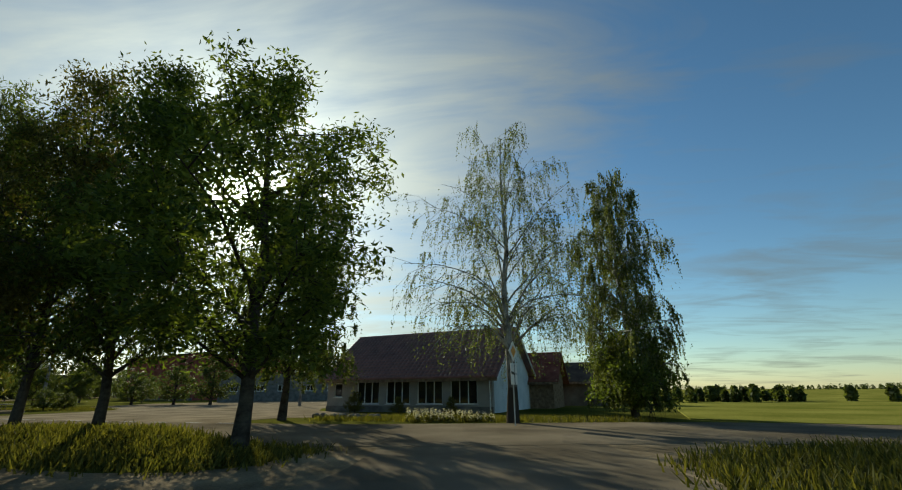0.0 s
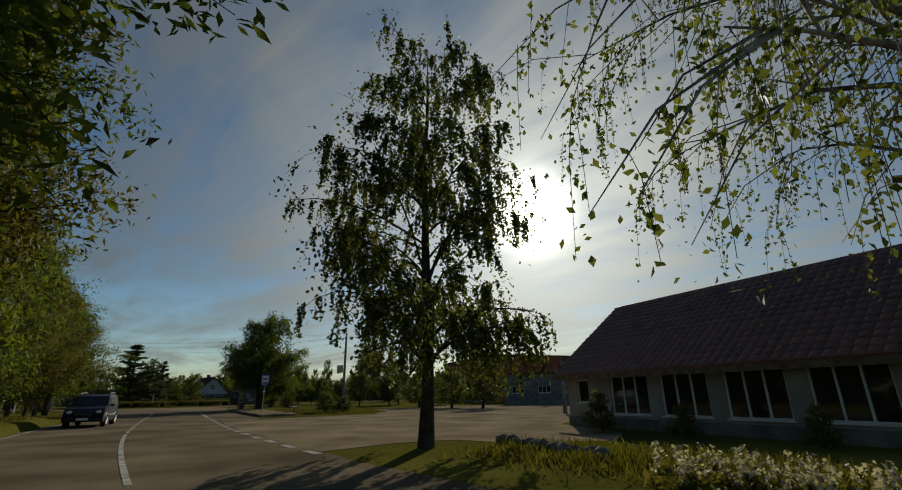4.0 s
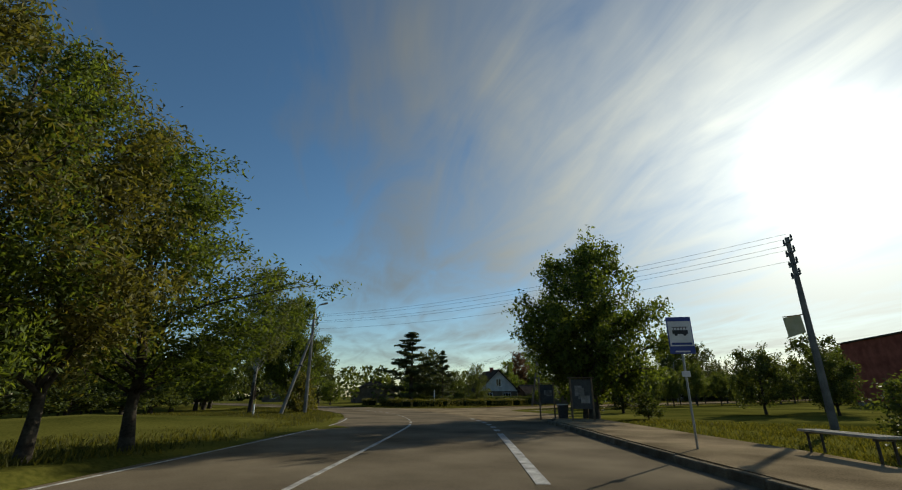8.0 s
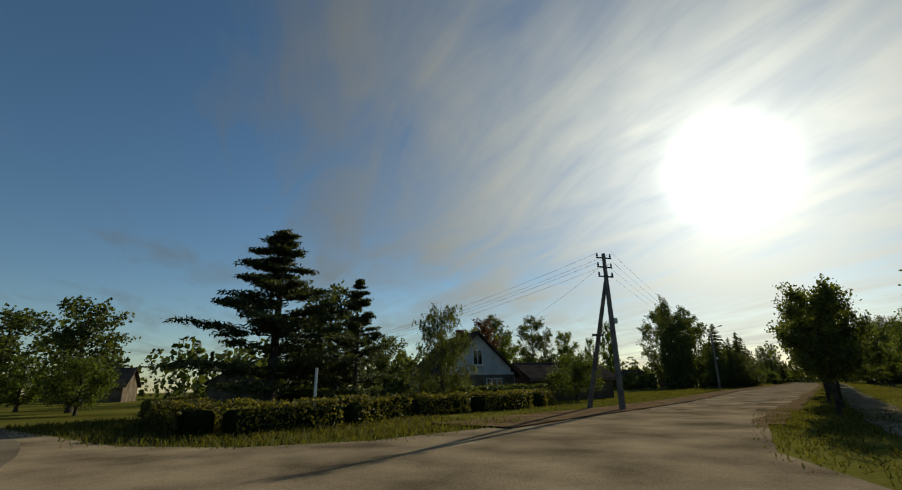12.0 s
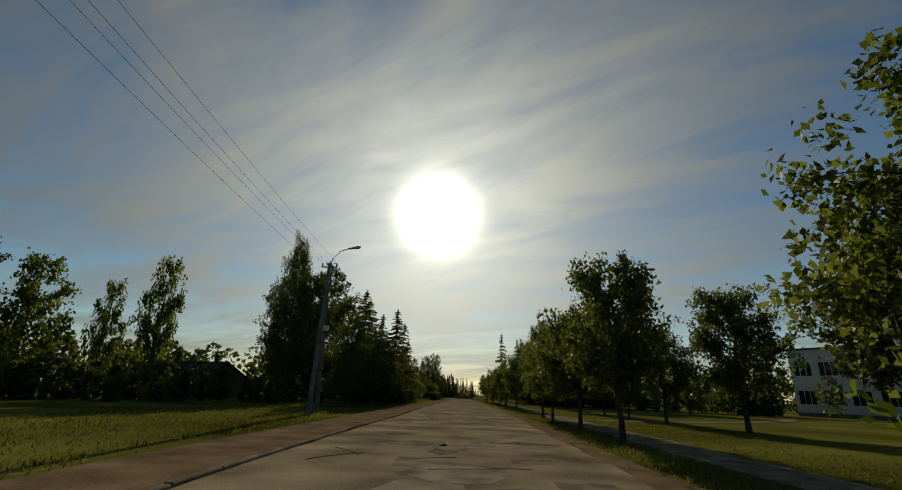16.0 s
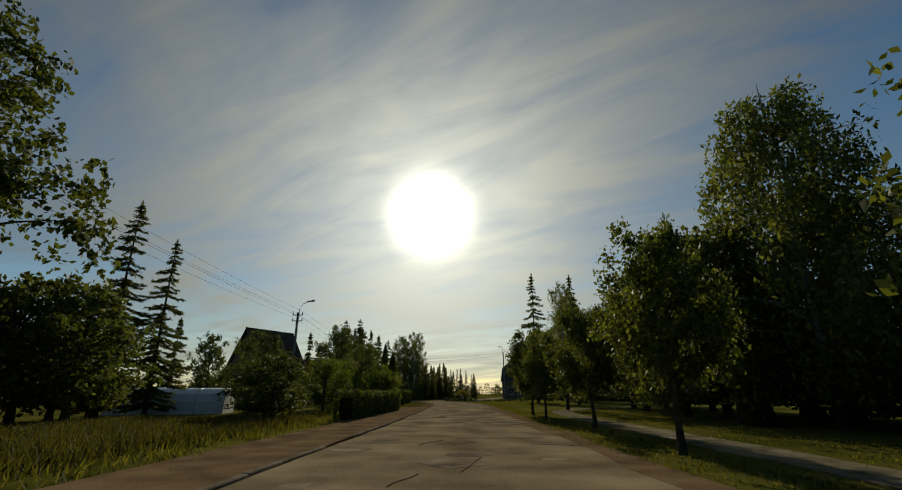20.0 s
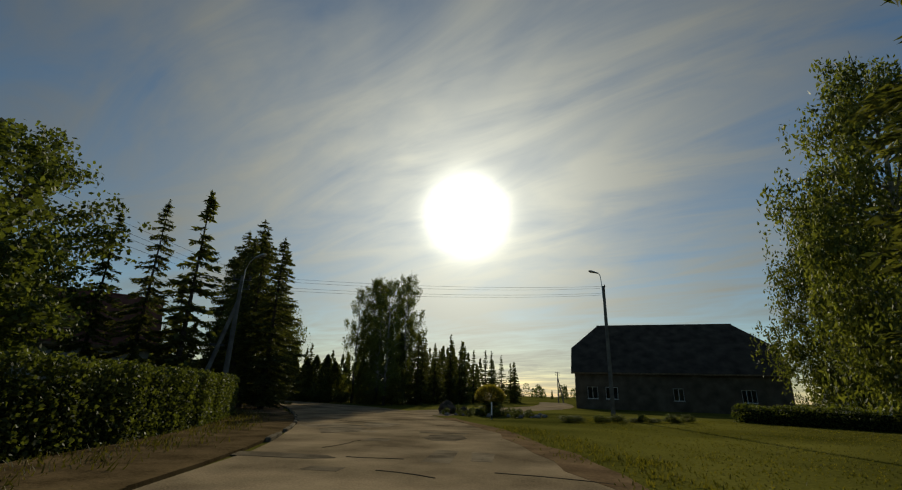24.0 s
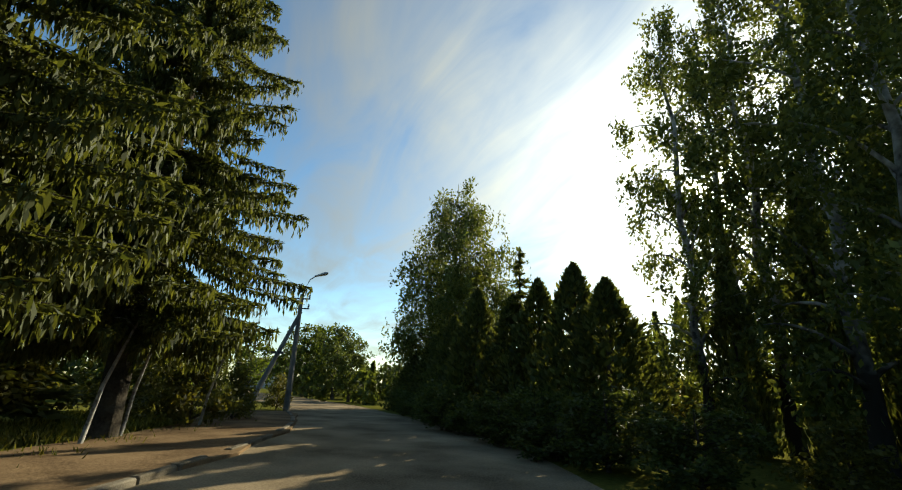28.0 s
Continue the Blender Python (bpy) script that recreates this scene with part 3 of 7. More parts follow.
def plant(key, x, y, h=1.0, w=None, rz=None, group="", label="", z=0.0, tilt=0.0):
    """Stands a tree of that kind at x, y; h and w scale its height and width."""
    name, wood, crown, lab, cat = PROTO[key]
    w = h if w is None else w
    rz = (x * 37.7 + y * 91.3) % 360 if rz is None else rz
    e = thing(name, label or lab, cat, group, pose(x, y, z, tilt, 0, rz) @ Matrix.Diagonal((w, w, h, 1)))
    for nm, me in (("trunk", wood), ("crown", crown)):
        p = new(nm, me)
        p.parent = e
    return e


oval = lambda u: max(0.3, math.sin(math.pi * min(0.9, 0.2 + 0.72 * u)) ** 0.6)
egg = lambda u: max(0.16, (1 - u) ** 0.5 * (0.6 + 0.4 * min(1, u * 4)))
tall = lambda u: max(0.32, (1 - u ** 3.5) ** 0.8 * (0.62 + 0.38 * min(1, u * 3)))
dome = lambda u: max(0.35, (1 - u ** 3.2) ** 0.65 * (0.66 + 0.34 * min(1, u * 2.5)))

for i in range(3):
    proto("ash%d" % i, "ash_tree", broadleaf(11 + i, 11.0, 2.1, 2.75, tall, 34, 1.3, -0.5, 9, 29000, 0.078, 0.36, 0.1, 0.125, lean=(0.5 - 0.5 * i, 0.3), slim=0.34), BARK, LEAF_OLIVE if i == 2 else LEAF,
          "tall ash tree with bare dark trunk and loose feathery crown", "tree")
for i in range(3):
    proto("linden%d" % i, "linden_tree", broadleaf(31 + i, 5.4, 1.7, 1.75, oval, 26, 0.95, -0.3, 6, 13500, 0.07, 0.25, 0.04, 0.1, slim=0.62, twigs=False, skirt=0.78), BARK, LEAF_LINDEN,
          "clipped linden tree with rounded dense crown on straight trunk", "tree")
proto("big_birch", "birch_tree", broadleaf(15, 15.0, 4.1, 4.0, lambda u: max(0.5, (1 - u ** 5) ** 0.5 * (0.78 + 0.22 * min(1, u * 2.5)) * (0.95 + 0.07 * math.sin(u * 13))), 46, 1.7, -0.95, 9, 34000, 0.043, 0.24, 0.8, 0.24, slim=0.6, limb=0.68, taper=0.95, strands=1500), BIRCH_BARK, LEAF_BIRCH,
      "tall silver birch with white upper trunk and thin airy crown", "tree")
proto("weep_birch", "birch_tree", broadleaf(6, 12.3, 0.9, 2.5, lambda u: (0.85 + 0.15 * min(1, u * 4)) * max(0.35, 1 - max(0, u - 0.7) ** 1.3 * 2.6) * (0.94 + 0.12 * math.sin(u * 19)), 62, 1.5, -1.1, 10, 76000, 0.058, 0.32, 0.62, 0.2, slim=0.58, strands=2200), BIRCH_BARK, LEAF_BIRCH,
      "weeping birch with dense hanging crown down to the grass", "tree")
proto("yard_birch", "birch_tree", broadleaf(27, 14.0, 2.9, 3.3, lambda u: max(0.42, math.sin(math.pi * min(0.88, 0.26 + 0.66 * u)) ** 0.55), 50, 1.35, -0.95, 9, 62000, 0.06, 0.4, 0.5, 0.19, slim=0.62, inner=0.12, limb=0.75, strands=1700), BARK, LEAF_BIRCH,
      "birch tree with dark rough trunk and drooping branches", "tree")
proto("maple", "maple_tree", broadleaf(8, 11.5, 1.8, 4.4, lambda u: max(0.3, math.sin(math.pi * min(0.9, 0.24 + 0.7 * u)) ** 0.6), 46, 1.0, -0.4, 12, 46000, 0.1, 0.42, 0.05, 0.3, slim=0.62, inner=0.2), BARK, LEAF,
      "broad maple tree with a full green crown", "tree")
proto("dark_maple", "deciduous_tree", broadleaf(18, 11.5, 1.6, 4.2, dome, 36, 1.0, -0.4, 9, 17000, 0.11, 0.36, 0.05, 0.26, slim=0.6, twigs=False), BARK, LEAF_DARK,
      "broad deciduous tree with a dense dark crown", "tree")
proto("dense_bush", "deciduous_tree", broadleaf(19, 11.5, 1.4, 4.2, dome, 34, 1.0, -0.4, 8, 6500, 0.18, 0.36, 0.05, 0.26, slim=0.6, twigs=False), BARK, LEAF_DARK,
      "low broad tree with a dense dark crown", "tree")
proto("copper", "deciduous_tree", broadleaf(44, 10.0, 1.5, 3.5, dome, 28, 1.0, -0.35, 7, 9000, 0.13, 0.42, 0.05, 0.24, slim=0.7, twigs=False), BARK, LEAF_COPPER,
      "broad copper-leaved tree behind the gabled house", "tree")
proto("poplar", "poplar_tree", broadleaf(9, 13.0, 4.6, 2.7, lambda u: max(0.3, math.sin(math.pi * min(0.9, 0.22 + 0.7 * u)) ** 0.7), 36, 1.9, -0.25, 8, 18000, 0.085, 0.32, 0.0, 0.17, lean=(0.6, 0.2)), BIRCH_BARK, LEAF_BIRCH,
      "slim aspen with pale trunk and upswept thin crown", "tree")
for i in range(2):
    proto("round%d" % i, "deciduous_tree", broadleaf(41 + i, 10.0, 1.5, 3.5, dome if i else oval, 26, 1.0, -0.35, 6, 5200, 0.16, 0.45, 0.05, 0.24, slim=0.75, twigs=False), BARK, LEAF if i else LEAF_DARK,
          "broad deciduous tree with dark green leaves", "tree")
proto("oak", "deciduous_tree", broadleaf(45, 20.0, 2.6, 6.2, dome, 40, 1.0, -0.4, 8, 15000, 0.175, 0.5, 0.05, 0.34, slim=0.7, twigs=False), BARK, LEAF_DARK,
      "large old deciduous tree with a dense dark crown", "tree")
proto("grove_birch", "birch_tree", broadleaf(51, 15.0, 2.0, 2.4, lambda u: max(0.2, (1 - u) ** 0.42 * (0.7 + 0.3 * min(1, u * 3))), 32, 1.4, -0.9, 7, 12000, 0.08, 0.3, 0.45, 0.16, slim=0.5, twigs=False), BIRCH_BARK, LEAF_BIRCH,
      "slender birch with a narrow pointed crown", "tree")
proto("hang_birch", "birch_tree", broadleaf(52, 13.0, 1.6, 3.2, dome, 52, 1.0, -1.0, 9, 38000, 0.1, 0.45, 0.9, 0.17, slim=0.45, twigs=False), BIRCH_BARK, LEAF_BIRCH,
      "weeping birch with long hanging twigs", "tree")
proto("shrub", "shrub", broadleaf(61, 2.6, 0.2, 1.4, egg, 16, 1.1, -0.3, 5, 2200, 0.08, 0.25, 0.0, 0.05, twigs=False), BARK, LEAF_OLIVE, "loose green garden shrub", "shrub")
proto("bed_shrub", "shrub", broadleaf(63, 2.6, 0.1, 1.4, egg, 14, 1.1, -0.3, 5, 1500, 0.1, 0.25, 0.0, 0.05, twigs=False), BARK, LEAF_DARK, "dark cushion plant in the flower bed", "shrub")
proto("round_shrub", "shrub", broadleaf(64, 3.0, 0.25, 1.3, lambda u: max(0.4, math.sin(math.pi * min(0.92, 0.14 + 0.8 * u)) ** 0.55), 26, 0.8, -0.2, 6, 4200, 0.075, 0.2, 0.0, 0.06, twigs=False), BARK, LEAF_DARK, "rounded dense dark shrub on the grass", "shrub")
proto("ball_tree", "deciduous_tree", broadleaf(65, 5.0, 0.9, 2.0, lambda u: max(0.45, math.sin(math.pi * min(0.92, 0.16 + 0.78 * u)) ** 0.5), 36, 0.9, -0.25, 7, 12000, 0.075, 0.28, 0.0, 0.1, twigs=False), BARK, LEAF_DARK, "rounded dense dark tree on the grass", "tree")
proto("apple", "apple_tree", broadleaf(62, 4.2, 0.8, 2.1, oval, 26, 0.8, -0.4, 7, 8000, 0.074, 0.32, 0.0, 0.12, twigs=False), BARK, LEAF, "low round fruit tree with a dense crown", "tree")
for i in range(3):
    proto("spruce%d" % i, "spruce_tree", spruce(71 + i, 14.0, 2.5, 0.7, 30, 6, size=0.27, thin=(0.0, 0.1, 0.25)[i]), BARK, NEEDLE, "dark green spruce with drooping boughs", "tree")
proto("near_spruce", "spruce_tree", spruce(77, 19.0, 4.0, 2.4, 50, 9, 0.26, 0.12, 0.42, 0.03, pw=0.62, fringe=True, slim=0.25), BARK, NEEDLE, "big old spruce with long hanging boughs", "tree")
proto("mid_spruce", "spruce_tree", spruce(79, 14.0, 2.9, 0.6, 36, 7, 0.18, 0.165, 0.4, 0.05, pw=0.75, slim=0.27), BARK, NEEDLE, "dark green spruce with drooping boughs", "tree")
proto("far_spruce", "spruce_tree", spruce(78, 10.0, 2.1, 0.3, 26, 6, 0.13, 0.16, 0.3, 0.06, pw=1.15, slim=0.3), BARK, NEEDLE, "spruce in a dark planted row", "tree")
proto("pine", "pine_tree", pine(81, 10.8, 4.5, 1.4), BARK, NEEDLE_PINE, "spreading pine with layered open branches", "tree")
proto("thuja", "thuja", thuja(82, 6.0, 1.0, 4200, 0.125), BARK, NEEDLE, "dark green columnar thuja", "tree")
proto("ball", "clipped_thuja", thuja(83, 3.0, 1.25, 3600, 0.1), BARK, NEEDLE_PINE, "rounded clipped thuja on the grass", "shrub")


# ---- hedges ----
def hedge(name, line, width, height, material, label, group="", density=620, seed=3, rough=0.12, leaf=0.066):
    """A clipped hedge along a line of points: a leafy skin round near-black boxes, coloured as the hedge's inner shade.
    """
    rng = np.random.default_rng(seed)
    e = thing(name, label, "hedge", group)
    core, C = Geo(), []
    for (x0, y0), (x1, y1) in zip(line, line[1:]):
        L = math.hypot(x1 - x0, y1 - y0)
        a = math.atan2(y1 - y0, x1 - x0)
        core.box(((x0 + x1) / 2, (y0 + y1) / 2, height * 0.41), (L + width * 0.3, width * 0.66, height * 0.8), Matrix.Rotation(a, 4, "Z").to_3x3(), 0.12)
        n = int(density * L * (width + 2 * height) / 3)
        s, q = rng.uniform(-0.03, 1.03, n), rng.uniform(0, width + 2 * height, n)
        wave = 1 + rough * np.sin(s * L * 2.1 + 1.0) * 0.5 + rough * np.sin(s * L * 5.3) * 0.4
        side = np.where(q < height, -width / 2, np.where(q > height + width, width / 2, q - height - width / 2))
        zz = np.where(q < height, q, np.where(q > height + width, q - height - width, height)) * wave
        side = side + rng.normal(size=n) * 0.05
        c = np.stack([x0 + (x1 - x0) * s - math.sin(a) * side * wave, y0 + (y1 - y0) * s + math.cos(a) * side * wave, np.maximum(0.03, zz + rng.normal(size=n) * 0.05)], 1)
        C.append(c)
    part("core", core, HEDGE_SHADE_CORE, e)
    p = new("foliage", quads("foliage", leaf_cards(np.concatenate(C), leaf, rng, slim=0.7), material))
    p.parent = e
    return e

# ---- ground and roads ----
def structure(name, geo, material, label, category, smooth=False):
    return tagged(new(name, geo.mesh(name, material, smooth)), label, category, "", "structure")


def ground_sheet():
    xs = [-3000, -1200, -600, -300] + list(range(-200, 131, 5)) + [200, 300, 600, 1200, 3000]
    ys = [-2500, -900, -300] + list(range(-60, 401, 5)) + [500, 700, 1200, 3500]
    V = [(x, y, 0.0) for y in ys for x in xs]
    n = len(xs)
    # a low swell in the lawn south of the bend, and the field's rise to the east
    def lift(x, y):
        a = 0.55 * math.exp(-((x + 47) ** 2 / 50 + (y - 40) ** 2 / 40))
        b = 0.8 * max(0, min(1, (x - 60) / 150)) if -100 < y < 260 else 0
        return a + b
    V = [(x, y, lift(x, y)) for x, y, z in V]
    F = [(j * n + i, j * n + i + 1, (j + 1) * n + i + 1, (j + 1) * n + i) for j in range(len(ys) - 1) for i in range(n - 1)]
    sheet = structure("ground", Geo().add(V, F), GROUND, "uneven meadow grass, green and straw-coloured", "ground", True)
    # the crop field east of the road
    sheet.data.materials.append(FIELD)
    for face in sheet.data.polygons:
        x, y, z = face.center
        if x > 60 and -100 < y < 260:
            face.material_index = 1
    crop = [(19.6, 17.5), (21.2, 13), (23.4, 10.4), (25.6, 6.5), (34, -3), (62, -34), (62, 90), (48, 62), (36, 34), (24, 22)]
    structure("field", Geo().prism(crop, -0.1, 0.05), FIELD, "yellow-green crop field beyond the road", "field")


ground_sheet()


def smooth_line(pts, step=2.0):
    """A finer line through the given points (Catmull-Rom)."""
    P = [np.array(p, float) for p in pts]
    P = [2 * P[0] - P[1]] + P + [2 * P[-1] - P[-2]]
    out = []
    for a, b, c, d in zip(P, P[1:], P[2:], P[3:]):
        k = max(1, int(np.linalg.norm(c - b) / step))
        for i in range(k):
            t = i / k
            out.append(0.5 * (2 * b + (c - a) * t + (2 * a - 5 * b + 4 * c - d) * t * t + (3 * b - a - 3 * c + d) * t ** 3))
    return out + [P[-2]]


def offset(line, d):
    """The line moved d metres to its right."""
    out = []
    for i, p in enumerate(line):
        t = line[min(i + 1, len(line) - 1)] - line[max(i - 1, 0)]
        t = t / np.linalg.norm(t)
        out.append(p + np.array([t[1], -t[0]]) * d)
    return out


def ribbon(left, right, z, ragged=0.0, seed=1):
    """A slab between two lines, its top at z."""
    rnd = random.Random(seed)
    g, n = Geo(), len(left)
    j = lambda: rnd.uniform(-ragged, ragged)
    V = []
    for a, b in zip(left, right):
        p, q = (a[0] + j(), a[1] + j()), (b[0] + j(), b[1] + j())
        V += [(*p, -0.1), (*p, z), (*q, z), (*q, -0.1)]
    F = []
    for i in range(n - 1):
        o, k = 4 * i, 4 * i + 4
        F += [(o, k, k + 1, o + 1), (o + 1, k + 1, k + 2, o + 2), (o + 2, k + 2, k + 3, o + 3)]
    return g.add(V, F)


main_line = smooth_line([(60, -46), (38, -16), (28, -2.4), (23, 4.2), (19.6, 8.8), (15.2, 12.4), (9.4, 15.0), (4.2, 17.0), (0, 19.5), (-10.2, 27.7), (-21, 37.7), (-30, 46.4), (-36.5, 52.4), (-43.2, 57.0), (-51, 61.0), (-61.8, 64.6), (-73, 66.5), (-100, 67.5), (-165, 65), (-320, 50)])
main_road = structure("road_main", ribbon(offset(main_line, -4.1), offset(main_line, 4.3), 0.03, 0.1, 2), ASPHALT, "grey asphalt main road with worn white markings", "road")
start_line = smooth_line([(-14, -30), (-8, -16), (-2.5, -4.5), (1.2, 1.5), (4.2, 6.5), (7.0, 12.5)])
structure("road_start", ribbon(offset(start_line, -3.4), offset(start_line, 2.5), 0.024, 0.15, 3), ASPHALT, "patched asphalt side road joining the main road", "road")
mouth = [(-14, 18.5), (-7.2, 14.4), (-4.7, 13.2), (-2.3, 11.2), (-0.9, 10.6), (0.4, 10.8), (1.6, 12.4), (2.6, 15.0), (3.0, 17), (12, 14), (14, 11), (12.1, 8.9), (10.1, 8.4), (8.1, 7.2), (6.6, 5.3), (4.6, 2), (2, 1), (-3, 3), (-9, 6), (-16, 12)]
structure("road_mouth", Geo().prism(mouth[::-1], -0.1, 0.018), OLD_ASPHALT, "crumbling asphalt at the road's mouth", "road")
fan = [(-33, 59), (-37, 68), (-42, 70.8), (-48.3, 73.6), (-50.9, 79), (-52.0, 88), (-58.4, 88), (-59.3, 80.5), (-59.8, 76.4), (-61.7, 73.6), (-65.1, 71.9), (-84, 71.0), (-72, 66), (-52, 61), (-43, 57)]
structure("road_junction", Geo().prism(fan[::-1], -0.1, 0.02), OLD_ASPHALT, "worn gravelly asphalt where the street meets the main road", "road")
street_left = smooth_line([(-58.2, 86), (-58.0, 98), (-58.5, 114), (-59.9, 136), (-60.2, 155), (-60.7, 180), (-60.8, 225), (-61.6, 258), (-62.6, 268), (-64.6, 276.5), (-68.3, 285.5), (-76.3, 300), (-85.2, 311.2), (-94, 317.5), (-106, 323), (-130, 331), (-180, 345)])
street_right = smooth_line([(-52.0, 86), (-52.1, 98), (-52.2, 114), (-52.5, 136), (-52.6, 155), (-52.9, 180), (-54.2, 225), (-55.3, 262), (-57.0, 276), (-59.8, 286), (-66.5, 300.5), (-76.5, 311.3), (-84, 317.8), (-93, 323), (-104, 328.5), (-128, 337.5), (-178, 351)])
m = min(len(street_left), len(street_right))
resample = lambda L, n: [L[int(round(i * (len(L) - 1) / (n - 1)))] for i in range(n)]
structure("road_street", ribbon(resample(street_left, m), resample(street_right, m), 0.026, 0.12, 4), OLD_ASPHALT, "worn village street of patched bleached asphalt", "road")
track = smooth_line([(-64, 293), (-60.5, 303), (-55, 316), (-50, 335), (-46, 380)])
structure("road_track", ribbon(offset(track, -3.2), offset(track, 2.6), 0.017, 0.3, 5), GRAVEL, "sandy farm track past the flower bed", "road")
yard = [(-1.0, 25.2), (-8, 31.2), (-13.5, 36.5), (-17, 40), (-14.2, 44), (-11, 50.5), (-13.5, 57.5), (-17, 63), (-13.5, 78), (0, 84), (18, 74), (10, 52), (5.6, 44), (4.7, 38), (7.2, 33.0), (6.8, 29.8), (3.8, 28.6), (1.8, 29.4), (0.2, 28)]
structure("yard", Geo().prism(yard, -0.1, 0.014), GRAVEL, "sandy gravel yard beside the house", "yard")
walk_right = smooth_line([(-46.6, 75.5), (-48.0, 83), (-48.6, 95), (-49.0, 115), (-49.2, 140), (-49.3, 158), (-49.4, 180), (-49.7, 205), (-50.2, 232), (-47.4, 243), (-40, 250)])
foot = structure("pavement_right", ribbon(offset(walk_right, -0.8), offset(walk_right, 0.8), 0.022, 0.12, 6), SLABS, "pale worn footpath between the linden rows", "pavement")
branch = smooth_line([(-49.0, 160.5), (-45, 161.2), (-38, 164), (-28, 172), (-22, 180)])
structure("pavement_branch", ribbon(offset(branch, -0.8), offset(branch, 0.8), 0.018, 0.12, 16), SLABS, "pale trodden path across the lawn towards the school", "pavement")
walk_left = smooth_line([(-60.9, 81), (-60.2, 88), (-59.4, 98), (-59.8, 114), (-61.1, 136), (-61.5, 155), (-62.0, 180), (-62.4, 225), (-63.2, 252)])
kerb_y, kerb_x = [p[1] for p in street_left if p[1] < 262], [p[0] for p in street_left if p[1] < 262]
walk_edge = [np.array((np.interp(p[1], kerb_y, kerb_x) - 0.08, p[1])) for p in walk_left]
structure("pavement_left", ribbon(offset(walk_left, -1.1), walk_edge, 0.07, 0.015, 7), SOIL, "sandy footway behind the kerb", "pavement")
corner_in = smooth_line([(-64.3, 250.0), (-65.0, 256.5), (-65.2, 262.0), (-65.5, 266.0), (-66.4, 271.6), (-67.9, 276.8), (-69.7, 281.0), (-71.7, 284.8), (-73.2, 287.8)])
corner_out = [p for p in offset(street_left, -0.12) if 249.8 < p[1] < 287.2]
structure("pavement_corner", ribbon(resample(corner_in, 30), resample(corner_out, 30), 0.074, 0.06, 12), SHADED_VERGE, "wide brown trodden verge, darkened as shaded, between hedge and street", "pavement")
verge = smooth_line([(-70.2, 286.5), (-78, 300.5), (-86.6, 311.5), (-95, 317.2)])
structure("pavement_bend", ribbon(offset(verge, -2.6), offset(verge, 0.9), 0.085, 0.2, 8), SOIL, "bare brown soil along the kerb", "pavement")
shoulder = offset(main_line, -4.9)[18:52]
structure("shoulder", ribbon(offset(shoulder, -0.8), offset(shoulder, 0.7), 0.012, 0.25, 9), GRAVEL, "sandy road shoulder strewn with dry grass", "road")



def bank_height(x, y):
    """The low grass bank between the main road and the lay-by, under the ash trees."""
    ends = max(0.0, min(1.0, (0.6 - x) / 2.4)) * max(0.0, min(1.0, (x + 31.0) / 6.0))
    if ends == 0.0:
        return 0.0
    k = int(np.argmin((MLA[:, 0] - x) ** 2 + (MLA[:, 1] - y) ** 2))
    d = MLA[min(k + 1, len(MLA) - 1)] - MLA[max(k - 1, 0)]
    d = d / np.linalg.norm(d)
    side = -((x - MLA[k, 0]) * d[1] - (y - MLA[k, 1]) * d[0])
    return 0.5 * ends * float(np.interp(side, [4.3, 4.8, 5.4, 6.4, 8.1], [0.0, 0.8, 1.0, 0.7, 0.0]))


MLA = np.array(main_line)


def grass_bank():
    g, V, F = Geo(), [], []
    line = [p for p in main_line if -33 < p[0] < 3]
    rnd = random.Random(31)
    sides = [-4.3, -4.7, -5.2, -5.7, -6.2, -6.6, -7.0, -7.5, -8.1]
    rows = [offset(line, d) for d in sides]
    for i in range(len(line)):
        for j in range(len(sides)):
            x, y = rows[j][i]
            V.append((x, y, bank_height(x, y) * rnd.uniform(0.88, 1.1) + (0.006 if 0 < j < 8 else -0.03)))
    n = len(sides)
    for i in range(len(line) - 1):
        for j in range(n - 1):
            F.append((i * n + j, (i + 1) * n + j, (i + 1) * n + j + 1, i * n + j + 1))
    structure("bank", g.add(V, F), GROUND, "low grassy bank under the row of ash trees", "ground", True)


grass_bank()

# platform of the bus stop
plat = [(-17.9, 45.3), (-21.0, 48.1), (-32.0, 58.6), (-33.2, 60.8), (-31.0, 61.6), (-19.0, 50.6), (-16.5, 47.6)]
platform = structure("bus_platform", Geo().prism(plat[::-1], -0.1, 0.17), OLD_ASPHALT, "raised asphalt waiting platform of the bus stop", "pavement")
bay = [(-14, 37.5), (-17.6, 45.2), (-32.3, 59.1), (-36, 62), (-37.5, 57.5), (-18, 40.8)]
structure("bus_bay", Geo().prism(bay[::-1], -0.1, 0.019), ASPHALT, "asphalt bus bay beside the lane", "road")


